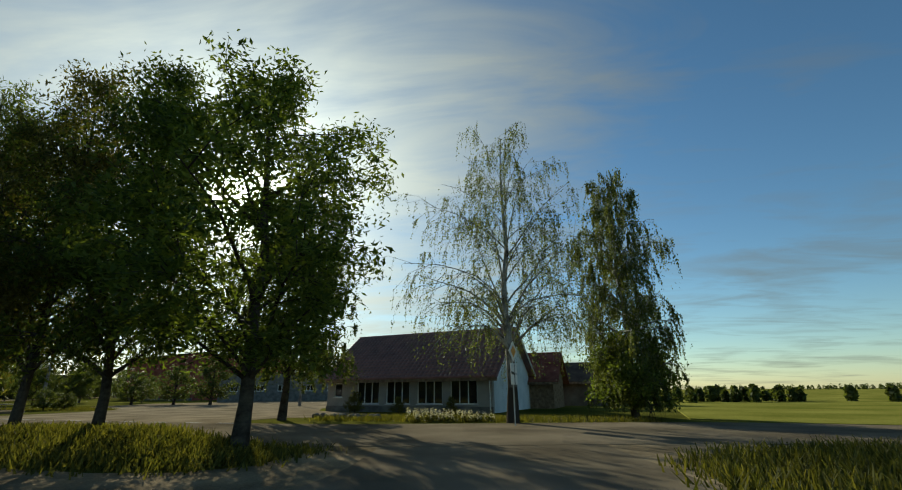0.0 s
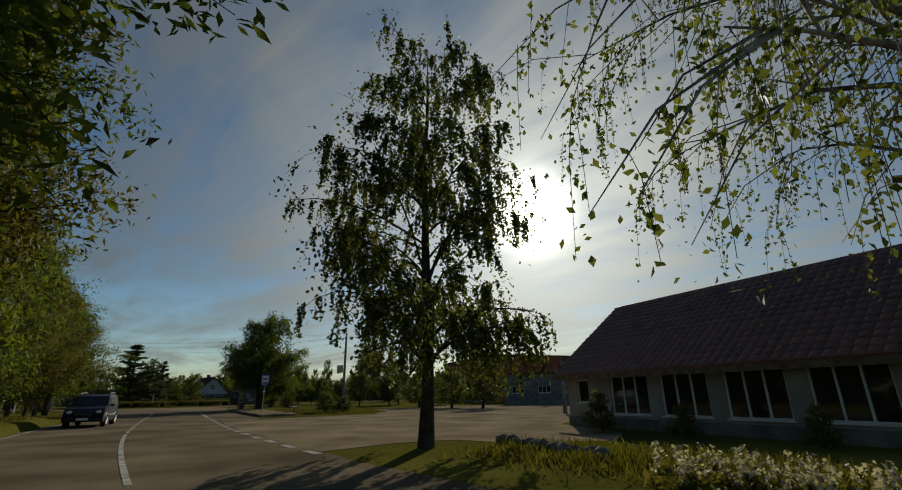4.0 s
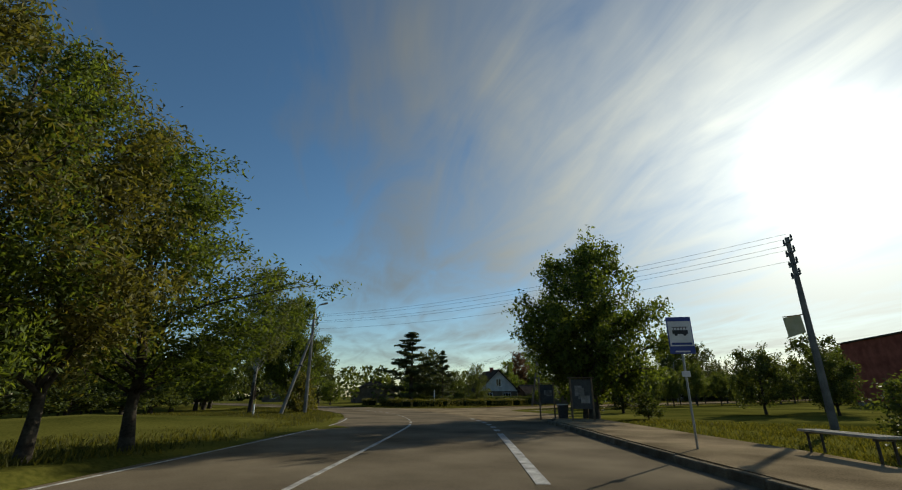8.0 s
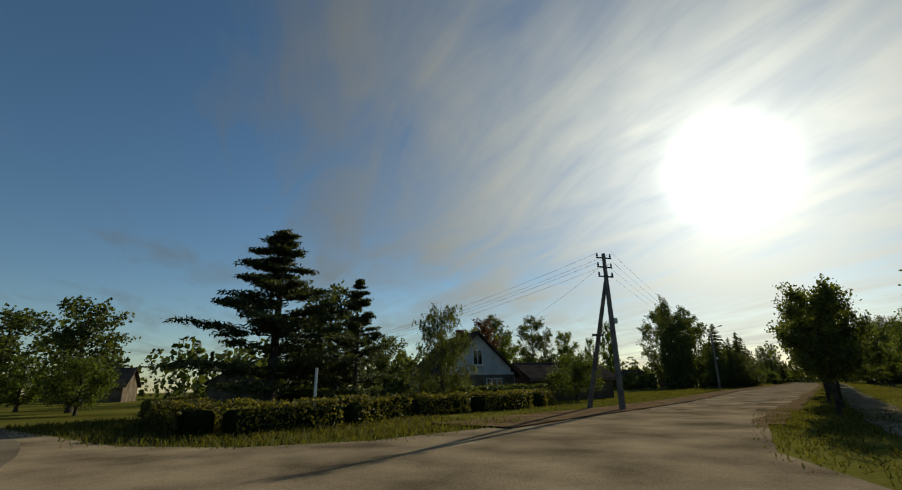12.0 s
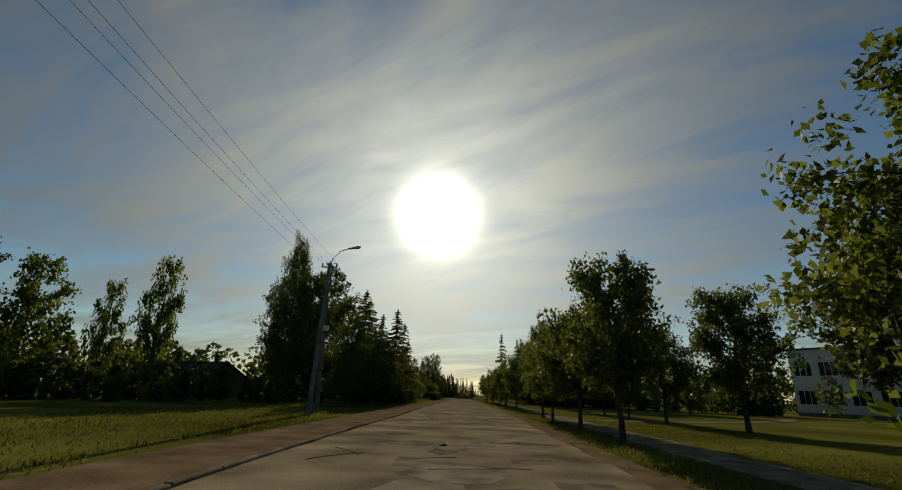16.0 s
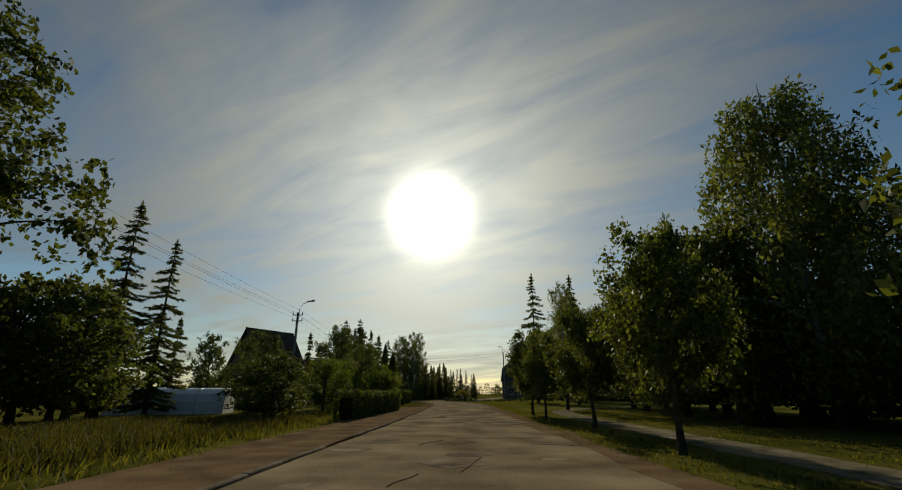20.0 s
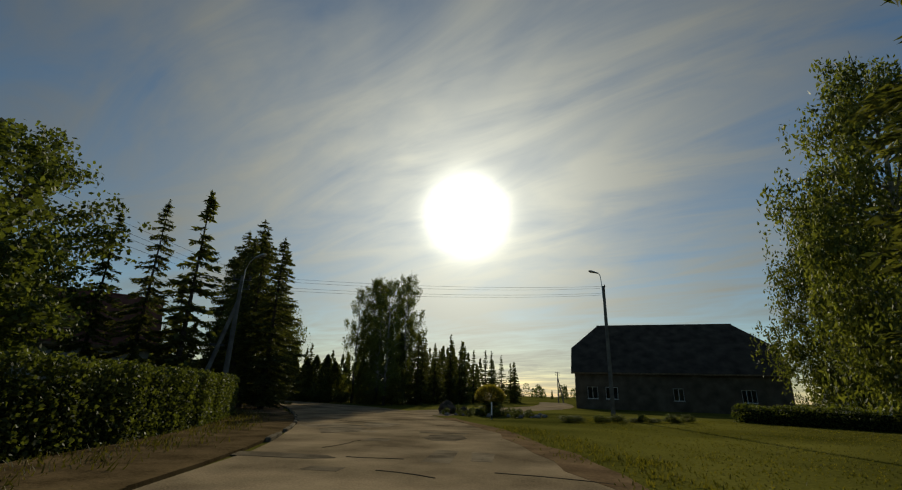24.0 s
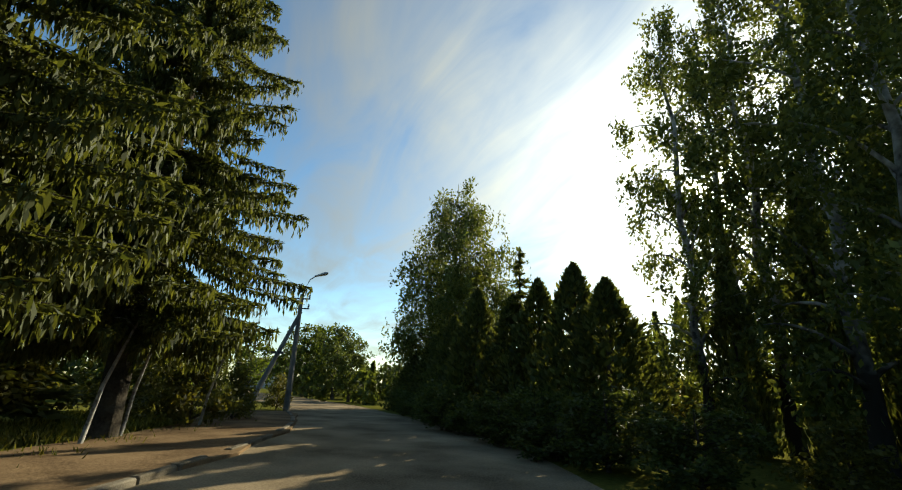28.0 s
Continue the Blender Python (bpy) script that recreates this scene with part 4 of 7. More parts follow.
def kerb(name, line, z, label, step=1.0, keep=None):
    """A row of kerb stones, each its own piece, laid along a line."""
    e = tagged(thing(name, label, "kerb"), kind="structure")
    base = Geo().box((0, 0, 0), (step - 0.02, 0.15, z + 0.12), None, 0.02).mesh("kerb_stone", KERB)
    rnd = random.Random(len(line))
    L, acc = np.array(line), 0.0
    d = np.concatenate([[0], np.cumsum(np.linalg.norm(np.diff(L, axis=0), axis=1))])
    for s in np.arange(step / 2, d[-1], step):
        if keep and not keep(s):
            continue
        x, y = np.interp(s, d, L[:, 0]), np.interp(s, d, L[:, 1])
        x2, y2 = np.interp(s + 0.2, d, L[:, 0]), np.interp(s + 0.2, d, L[:, 1])
        x1, y1 = np.interp(s - 0.2, d, L[:, 0]), np.interp(s - 0.2, d, L[:, 1])
        ob = new("kerb_stone", base)
        ob.parent = e
        ob.matrix_basis = pose(x, y, (z - 0.12) / 2 + rnd.uniform(-0.012, 0.008), rnd.uniform(-2, 2), 0, math.degrees(math.atan2(y2 - y1, x2 - x1)) + rnd.uniform(-1, 1))
    return e


kerb("kerb_platform", [np.array(p) for p in ((-17.4, 44.6), (-21.2, 48.0), (-32.2, 58.4), (-33.4, 60.6))], 0.18, "pale concrete kerb stones of the bus platform")
kerb("kerb_street", [p for p in offset(street_left, -0.1) if p[1] > 96 and p[1] < 262], 0.085, "low worn concrete kerb along the street", 1.5, lambda s: math.sin(s * 0.37) + 0.7 * math.sin(s * 1.13) > -0.95)
kerb("kerb_bend", [p for p in offset(street_left, -0.1) if p[1] > 273.4 and p[0] > -96], 0.12, "broken concrete kerb round the bend", 1.0, lambda s: math.sin(s * 1.7) > -0.8)

# ---- markings and patches ----
def strip(geo, line, a, b, w, z):
    L = np.array(line)
    d = np.concatenate([[0], np.cumsum(np.linalg.norm(np.diff(L, axis=0), axis=1))])
    ss = np.linspace(a, b, max(2, int((b - a) / 1.5) + 1))
    pts = [np.array([np.interp(s, d, L[:, 0]), np.interp(s, d, L[:, 1])]) for s in ss]
    l, r = offset(pts, -w / 2), offset(pts, w / 2)
    n = len(pts)
    V = [(*p, z) for p in l] + [(*p, z) for p in r] + [(*p, z - 0.006) for p in l] + [(*p, z - 0.006) for p in r]
    geo.add(V, [(i, n + i, n + i + 1, i + 1) for i in range(n - 1)] + [(i, i + 1, 2 * n + i + 1, 2 * n + i) for i in range(n - 1)] + [(n + i + 1, n + i, 3 * n + i, 3 * n + i + 1) for i in range(n - 1)])
    return geo


ML = np.array(main_line)
md = np.concatenate([[0], np.cumsum(np.linalg.norm(np.diff(ML, axis=0), axis=1))])
s_at = lambda x, y: md[np.argmin((ML[:, 0] - x) ** 2 + (ML[:, 1] - y) ** 2)]
s0, s1, s2 = s_at(-2, 21), s_at(-36, 52), s_at(-75, 67)
part("centre_line", strip(Geo(), main_line, s0, s0 + 14, 0.12, 0.038), PAINT, main_road)
part("centre_line", strip(Geo(), main_line, s0 + 30, s1, 0.12, 0.038), PAINT, main_road)
for s in np.arange(s0 + 15, s0 + 30, 2.2):
    part("lane_dash", strip(Geo(), main_line, s, s + 1.4, 0.12, 0.038), PAINT, main_road)
for s in np.arange(s1 + 1, s2, 2.6):
    part("lane_dash", strip(Geo(), main_line, s, s + 1.3, 0.12, 0.038), PAINT, main_road)
edge = offset(main_line, 4.0)
ED = np.array(edge)
ed = np.concatenate([[0], np.cumsum(np.linalg.norm(np.diff(ED, axis=0), axis=1))])
e_at = lambda x, y: ed[np.argmin((ED[:, 0] - x) ** 2 + (ED[:, 1] - y) ** 2)]
e0, e1 = e_at(-21.5, 43.5), e_at(-29, 50.1)
part("edge_dash", strip(Geo(), edge, e0, e1, 0.24, 0.039), PAINT, main_road)
for s in np.arange(e_at(0, 24), e_at(-40, 60), 2.0):
    if not e0 - 1.5 < s < e1 + 0.5:
        part("edge_dash", strip(Geo(), edge, s, s + 1.0, 0.24, 0.039), PAINT, main_road)
part("edge_line", strip(Geo(), offset(main_line, -3.9), s0 + 4, s1 + 6, 0.08, 0.038), PAINT, main_road)

rnd = random.Random(21)
STREET_Y, STREET_X = [86, 114, 140, 225, 262, 284], [-55.1, -55.3, -56.2, -57.4, -58.6, -62.5]
right_edge = [p for p in street_right if p[1] < 292]
street = bpy.data.objects["road_street"]
structure("shoulder_right", ribbon(offset(right_edge, -0.2), offset(right_edge, 0.65), 0.031, 0.22, 12), SOIL, "bare earth between the street and the grass", "road")
for i in range(85):
    y = rnd.uniform(90, 286)
    x = np.interp(y, STREET_Y, STREET_X) + rnd.uniform(-3.0, 3.0)
    a, pts = rnd.choice((0, 0, 1.57)) + rnd.uniform(-0.4, 0.4), []
    for q in range(rnd.randint(3, 6)):
        pts.append(np.array((x, y)))
        x, y = x + 0.42 * math.cos(a), y + 0.42 * math.sin(a)
        a += rnd.uniform(-0.35, 0.35)
    w = rnd.uniform(0.008, 0.026)
    l, r = offset(pts, -w), offset(pts, w)
    part("crack", Geo().prism([tuple(p) for p in r] + [tuple(p) for p in l[::-1]], 0.0, 0.034), CRACK, street)
for i in range(190):
    y = rnd.uniform(92, 284)
    x = np.interp(y, STREET_Y, STREET_X) + rnd.uniform(-2.9, 2.9)
    w, l, k = rnd.choice((0.35, 0.5, 0.8, 1.3)) * rnd.uniform(0.8, 1.2), rnd.choice((0.3, 0.5, 1.0, 1.5)) * rnd.uniform(0.8, 1.2), rnd.choice((4, 4, 5, 7))
    poly = [(x + w * math.cos(6.283 * q / k + 0.78) * rnd.uniform(0.8, 1.15), y + l * math.sin(6.283 * q / k + 0.78) * rnd.uniform(0.8, 1.15)) for q in range(k)]
    part("patch", Geo().prism(poly, 0.0, 0.0275 + 0.0004 * (i % 12)), PATCH, street)

# ---- lamp posts, poles, wires ----
def concrete_pole(x, y, h, face, lamp=None, strut=None, arms=2, group="power line poles", box=False, lean=0.0, label="grey concrete power pole with insulators", arm_len=0.9):
    e = thing("power_pole", label, "pole", group, pose(x, y, 0, 0, lean, face))
    part("pole", Geo().tube([(0, 0, -0.2), (0, 0, h * 0.5), (0, 0, h)], [0.17, 0.14, 0.1], 8), CONCRETE, e)
    for k in range(arms):
        z = h - 0.25 - 0.55 * k
        part("crossarm", Geo().box((0, 0, z), (1.0, 0.07, 0.07)), BLACK, e)
        for sx in (-0.45, 0.45):
            part("insulator", Geo().tube([(sx, 0, z + 0.03), (sx, 0, z + 0.12), (sx, 0, z + 0.15), (sx, 0, z + 0.26)], [0.02, 0.06, 0.05, 0.035], 8), BLACK, e)
    if strut:
        d = Vector((strut[0] - x, strut[1] - y, 0))
        d.rotate(Matrix.Rotation(-radians(face), 3, "Z"))
        part("strut", Geo().tube([(d.x, d.y, -0.2), (0.05, 0.05, h * 0.84)], [0.15, 0.1], 8), CONCRETE, e)
        part("clamp", Geo().box((d.x * 0.45, d.y * 0.45, h * 0.47), (0.75, 0.1, 0.12)), BLACK, e)
    if lamp is not None:
        a = radians(lamp - face)
        dx, dy = math.cos(a), math.sin(a)
        q = arm_len
        part("lamp_arm", Geo().tube([(0.1 * dx, 0.1 * dy, h - 1.0), (0.12 * dx, 0.12 * dy, h + 0.3), (0.4 * dx * q, 0.4 * dy * q, h + 0.85), (0.75 * dx * q, 0.75 * dy * q, h + 1.05)], 0.03, 6), STEEL, e)
        r = Matrix.Rotation(a, 4, "Z").to_3x3() @ Matrix.Rotation(radians(-14), 3, "Y")
        g = Geo()
        prof = [(0.0, 0.05, 0.05), (0.12, 0.07, 0.06), (0.3, 0.09, 0.07), (0.45, 0.13, 0.09), (0.62, 0.14, 0.1), (0.76, 0.1, 0.07), (0.8, 0.03, 0.02)]
        V = []
        for px, ry, rz in prof:
            for k in range(10):
                t = 6.2832 * k / 10
                V.append(r @ Vector((px - 0.05, ry * math.cos(t), rz * math.sin(t))) + Vector((0.75 * dx * q, 0.75 * dy * q, h + 1.06)))
        F = [(i * 10 + k, i * 10 + (k + 1) % 10, i * 10 + 10 + (k + 1) % 10, i * 10 + 10 + k) for i in range(6) for k in range(10)]
        part("lamp_head", g.add(V, F), STEEL, e, "grey street lamp head", True)
    if box:
        part("meter_box", Geo().box((0.25, 0.12, h * 0.55), (0.35, 0.25, 0.3), None, 0.02), STEEL, e)
        part("cable", Geo().tube([(0.2, 0.1, h * 0.58), (0.16, 0.1, h * 0.7), (0.13, 0.05, h - 0.6)], 0.02, 5), BLACK, e)
    return e


concrete_pole(-55.2, 55.3, 8.3, 35, lamp=48, strut=(-53.9, 52.6), arm_len=0.6, label="concrete street lamp pole propped by a leaning strut")
concrete_pole(-20.8, 62.8, 8.6, 120, arms=4, label="concrete power pole beside the bus stop with a small cream flag")
concrete_pole(-58.7, 92.4, 8.5, 60, strut=(-61.0, 93.4), arms=3, label="concrete power pole with a leaning strut at the corner", box=True)
concrete_pole(-64.9, 153.9, 8.9, 0, lamp=10, strut=(-65.6, 157.4), box=True, lean=1.2, arm_len=1.4, label="concrete street lamp pole with a strut and meter box")
concrete_pole(-73.2, 241.0, 8.8, 0, lamp=20, label="concrete street lamp pole behind the hedge", arm_len=1.0)
concrete_pole(-73.1, 286.2, 7.7, 20, lamp=-10, strut=(-74.3, 285.3), label="concrete street lamp pole with a strut by the spruces")
concrete_pole(-49.9, 297.8, 9.8, 90, lamp=180, arms=1, label="tall concrete lamp pole standing before the barn", arm_len=0.45)
concrete_pole(-96.2, 318.7, 6.2, 40, lamp=30, strut=(-96.6, 316.6), label="concrete street lamp pole at the bend")
concrete_pole(-45, 379, 7.2, 10, strut=(-43.8, 379), arms=2, label="far wooden power pole in the field")
concrete_pole(98.9, 34.3, 4.8, 10, strut=(97.9, 33.6), arms=1, label="far wooden power pole in the field")
concrete_pole(101.6, 23.3, 5.2, 10, strut=(100.6, 22.6), arms=1, label="far wooden power pole in the field")
concrete_pole(4.3, 52, 4.2, 0, arms=0, label="plain dark post behind the house", group="")


def wire(name, a, b, sag, n, gap, label):
    e = thing(name, label, "wire")
    a, b = Vector(a), Vector(b)
    side = (b - a).cross(Vector((0, 0, 1))).normalized()
    for k in range(n):
        off = side * (0.45 if k % 2 else -0.45) + Vector((0, 0, -0.55 * (k // 2)))
        pts = [a.lerp(b, t / 14) + off - Vector((0, 0, sag * 4 * (t / 14) * (1 - t / 14))) for t in range(15)]
        part("strand", Geo().tube(pts, 0.0065, 4, False), RUBBER, e)
    return e


wire("power_line", (-55.2, 55.3, 8.35), (-20.8, 62.8, 8.65), 0.7, 5, 0.4, "five slack wires across the main road")
wire("power_line", (-58.7, 92.4, 8.5), (-104, 106.0, 7.4), 0.9, 4, 0.4, "four slack wires over the gardens")
wire("power_line", (-58.7, 92.4, 8.5), (-64.7, 153.9, 8.9), 0.9, 4, 0.4, "four slack wires along the street")
wire("power_line", (-64.7, 153.9, 8.9), (-73.2, 241.0, 8.9), 1.2, 4, 0.4, "four slack wires along the street")
wire("power_line", (-73.2, 241.0, 8.9), (-73.1, 286.2, 7.7), 0.7, 4, 0.4, "four slack wires behind the hedge")
wire("power_line", (-73.1, 286.2, 7.6), (-49.9, 297.8, 9.7), 0.35, 4, 0.4, "four wires across the road's end")
wire("power_line", (-73.1, 286.2, 7.6), (-96.2, 318.7, 6.3), 0.4, 2, 0.4, "two wires along the bend")
wire("service_cable", (-58.7, 92.4, 7.6), (-76.5, 104.5, 4.9), 0.5, 1, 0.3, "service cable to the gabled house")

flag = thing("pole_flag", "small faded cream flag on the power pole", "flag", "", pose(-20.8, 62.8, 0))
part("cloth", Geo().add([(-0.2, -0.05, 4.9), (-0.85, -0.3, 4.8), (-0.8, -0.25, 3.9), (-0.15, -0.05, 4.1), (-0.5, -0.12, 4.88), (-0.48, -0.2, 4.0)], [(0, 4, 5, 3), (4, 1, 2, 5)]), FLAG_CLOTH, flag)
part("stick", Geo().tube([(0.1, 0, 4.92), (-0.85, -0.3, 4.85)], 0.02, 5), WOOD, flag)

# ---- signs and street furniture ----
def priority_sign():
    e = thing("road_sign", "priority road sign with faded orange diamond and white junction plate", "road sign", "", pose(10.2, 17.7, 0, 0, 0, 36))
    part("post", Geo().tube([(0, 0, -0.2), (0, 0, 3.3)], 0.03, 8), STEEL, e)
    r = Matrix.Rotation(radians(45), 3, "Y")
    part("diamond", Geo().box((0, -0.05, 2.98), (0.62, 0.02, 0.62), r, 0.01), WHITE, e, "white rimmed diamond")
    part("diamond_centre", Geo().box((0, -0.065, 2.98), (0.34, 0.012, 0.34), r), ORANGE, e, "faded orange centre")
    plate = part("plate", Geo().box((0, -0.05, 2.05), (0.62, 0.02, 0.86), None, 0.008), WHITE, e, "white junction plate")
    part("route_bar", Geo().box((0.04, -0.064, 1.86), (0.06, 0.008, 0.46)), BLACK, plate)
    part("route_bar", Geo().box((-0.13, -0.064, 2.08), (0.3, 0.008, 0.1), Matrix.Rotation(radians(12), 3, "Y")), BLACK, plate)
    part("side_bar", Geo().box((0.17, -0.064, 2.05), (0.22, 0.008, 0.03)), BLACK, plate)
    part("side_bar", Geo().box((0.04, -0.064, 2.27), (0.03, 0.008, 0.38)), BLACK, plate)


priority_sign()


def bus_sign():
    e = thing("bus_stop_sign", "blue bus stop sign with a white panel on a thin post", "road sign", "", pose(-21.3, 49.6, 0.17, 0, 0, 40))
    part("post", Geo().tube([(0, 0, -0.2), (0, 0, 3.1)], 0.03, 8), STEEL, e)
    panel = part("panel", Geo().box((0, -0.05, 2.72), (0.62, 0.03, 0.95), None, 0.01), SIGN_BLUE, e, "blue panel")
    part("field", Geo().box((0, -0.068, 2.76), (0.56, 0.01, 0.64)), WHITE, panel, "white field")
    bus = Geo().box((0, -0.078, 2.8), (0.38, 0.008, 0.1))
    for k in range(5):
        bus.box((-0.15 + 0.075 * k, -0.078, 2.885), (0.012, 0.008, 0.07))
    bus.box((0, -0.078, 2.925), (0.38, 0.008, 0.018))
    for sx in (-0.11, 0.11):
        bus.tube([(sx, -0.074, 2.74), (sx, -0.082, 2.74)], 0.04, 10)
    part("bus_symbol", bus, BLACK, panel, "black bus outline")
    part("text_bar", Geo().box((0, -0.077, 2.5), (0.5, 0.008, 0.055)), SIGN_BLUE, panel)
    part("text_bar", Geo().box((0, -0.07, 2.305), (0.36, 0.008, 0.035)), WHITE, panel)
    part("timetable", Geo().box((0, -0.04, 1.75), (0.2, 0.02, 0.14)), WHITE, e, "small white timetable")


bus_sign()


PALE_WOOD = surface("bleached_wood", (0.3, 0.27, 0.22), (0.5, 0.46, 0.39), 4.0, 0.7, 0.3, fine=40)


def bench():
    e = thing("bench", "low wooden plank bench on metal legs at the bus stop", "bench", "", pose(-18.5, 50.2, 0.16, 0, 0, -45))
    for k in range(3):
        part("plank", Geo().box((0, -0.17 + 0.17 * k, 0.47), (2.3, 0.15, 0.05), None, 0.01), PALE_WOOD, e)
    for sx in (-0.95, 0.95):
        part("leg", Geo().tube([(sx, -0.15, 0), (sx, -0.15, 0.44)], 0.03, 6).tube([(sx, 0.15, 0), (sx, 0.15, 0.44)], 0.03, 6).box((sx, 0, 0.42), (0.05, 0.4, 0.04)), BLACK, e)


bench()


def board(x, y, face, w, h, z, label, light):
    e = thing("notice_board", label, "notice board", "notice boards by the bus stop", pose(x, y, 0, 0, 0, face))
    for sx in (-w / 2 - 0.04, w / 2 + 0.04):
        part("post", Geo().box((sx, 0, (z + h) / 2), (0.09, 0.09, z + h + 0.1), None, 0.01), WOOD, e)
    part("panel", Geo().box((0, 0, z + h / 2), (w, 0.05, h), None, 0.01), BLACK, e)
    r2 = random.Random(int(x * 10))
    for k in range(light):
        part("notice", Geo().box((r2.uniform(-w * 0.28, w * 0.28), -0.032, z + h * r2.uniform(0.3, 0.72)), (r2.uniform(0.3, 0.45) * w, 0.006, r2.uniform(0.25, 0.4) * h)), FADED, e)
    part("cap", Geo().box((0, 0, z + h + 0.08), (w + 0.3, 0.25, 0.05), None, 0.01), WOOD, e)


board(-34.6, 61.6, 38, 0.8, 1.1, 1.0, "dark wooden notice board with a pale paper", 2)
board(-30.6, 59.3, 52, 1.1, 1.5, 0.75, "large notice board with faded posters under the maple", 3)


def marker(x, y, h, label, head, face=0):
    e = thing("marker_post", label, "post", "", pose(x, y, 0, 0, 0, face))
    part("post", Geo().box((0, 0, h / 2), (0.09, 0.09, h), None, 0.012), WHITE, e)
    if head:
        part("plate", Geo().box((0, -0.05, h - 0.12), (0.2, 0.03, 0.28), None, 0.01), SIGN_YELLOW, e, "yellow plate")
    part("foot_band", Geo().box((0, 0, 0.12), (0.096, 0.096, 0.2)), BLACK, e)


marker(-52.4, 50.0, 1.15, "white marker post with a yellow plate on the lawn", True, 40)
marker(-65.6, 78.4, 2.2, "thin pale post on the corner verge", False)
marker(-58.5, 291.0, 0.95, "short white post beside the flower bed", False)


def street_bin(x, y):
    e = thing("litter_bin", "dark round litter bin under the trees", "bin", "", pose(x, y, 0))
    part("drum", Geo().tube([(0, 0, 0), (0, 0, 0.1), (0, 0, 0.85), (0, 0, 0.9)], [0.26, 0.28, 0.33, 0.35], 14), BLACK, e)
    part("rim", Geo().tube([(0, 0, 0.88), (0, 0, 0.94)], 0.37, 14), STEEL, e)


street_bin(-33.6, 61.8)

# ---- the house with the long window wall ----
def window(parent, x, y, z, w, h, panes, ax="x", frame_mat=None, name="window"):
    """A window set 6 cm into a wall whose face looks along -y (local): frame, panes, sill."""
    fm = frame_mat or WHITE
    t = 0.055
    pw = (w - t) / panes
    f = wall_with_openings(w, h, 0.08, [(t + pw * k, t, pw * (k + 1), h - t) for k in range(panes)], y - 0.04, x - w / 2, z)
    win = part(name, f, fm, parent)
    for k in range(panes):
        part("pane", Geo().box((x - w / 2 + t / 2 + pw * (k + 0.5), y + 0.02, z + h / 2), (pw - t, 0.012, h - 2 * t)), GLASS, win)
    part("sill", Geo().box((x, y - 0.09, z - 0.03), (w + 0.12, 0.16, 0.05), None, 0.01), fm, win)
    return win


def wall_with_openings(w, h, t, holes, y=0.0, x_off=0.0, z_off=0.0):
    """A wall from x=0 to w, z=0 to h, its face at y, with rectangular holes (x0, z0, x1, z1) through it, as one joined shell."""
    xs = sorted({0, w, *[a for q in holes for a in (q[0], q[2])]})
    zs = sorted({0, h, *[a for q in holes for a in (q[1], q[3])]})
    nx, nz = len(xs) - 1, len(zs) - 1
    full = lambda i, k: 0 <= i < nx and 0 <= k < nz and not any(q[0] < (xs[i] + xs[i + 1]) / 2 < q[2] and q[1] < (zs[k] + zs[k + 1]) / 2 < q[3] for q in holes)
    V, F, seen = [], [], {}

    def v(i, d, k):
        if (i, d, k) not in seen:
            seen[i, d, k] = len(V)
            V.append((xs[i] + x_off, y + t * d, zs[k] + z_off))
        return seen[i, d, k]

    for i in range(nx):
        for k in range(nz):
            if not full(i, k):
                continue
            F.append((v(i, 0, k), v(i + 1, 0, k), v(i + 1, 0, k + 1), v(i, 0, k + 1)))
            F.append((v(i, 1, k + 1), v(i + 1, 1, k + 1), v(i + 1, 1, k), v(i, 1, k)))
            if not full(i - 1, k):
                F.append((v(i, 0, k), v(i, 0, k + 1), v(i, 1, k + 1), v(i, 1, k)))
            if not full(i + 1, k):
                F.append((v(i + 1, 0, k + 1), v(i + 1, 0, k), v(i + 1, 1, k), v(i + 1, 1, k + 1)))
            if not full(i, k - 1):
                F.append((v(i + 1, 0, k), v(i, 0, k), v(i, 1, k), v(i + 1, 1, k)))
            if not full(i, k + 1):
                F.append((v(i, 0, k + 1), v(i + 1, 0, k + 1), v(i + 1, 1, k + 1), v(i, 1, k + 1)))
    return Geo().add(V, F)


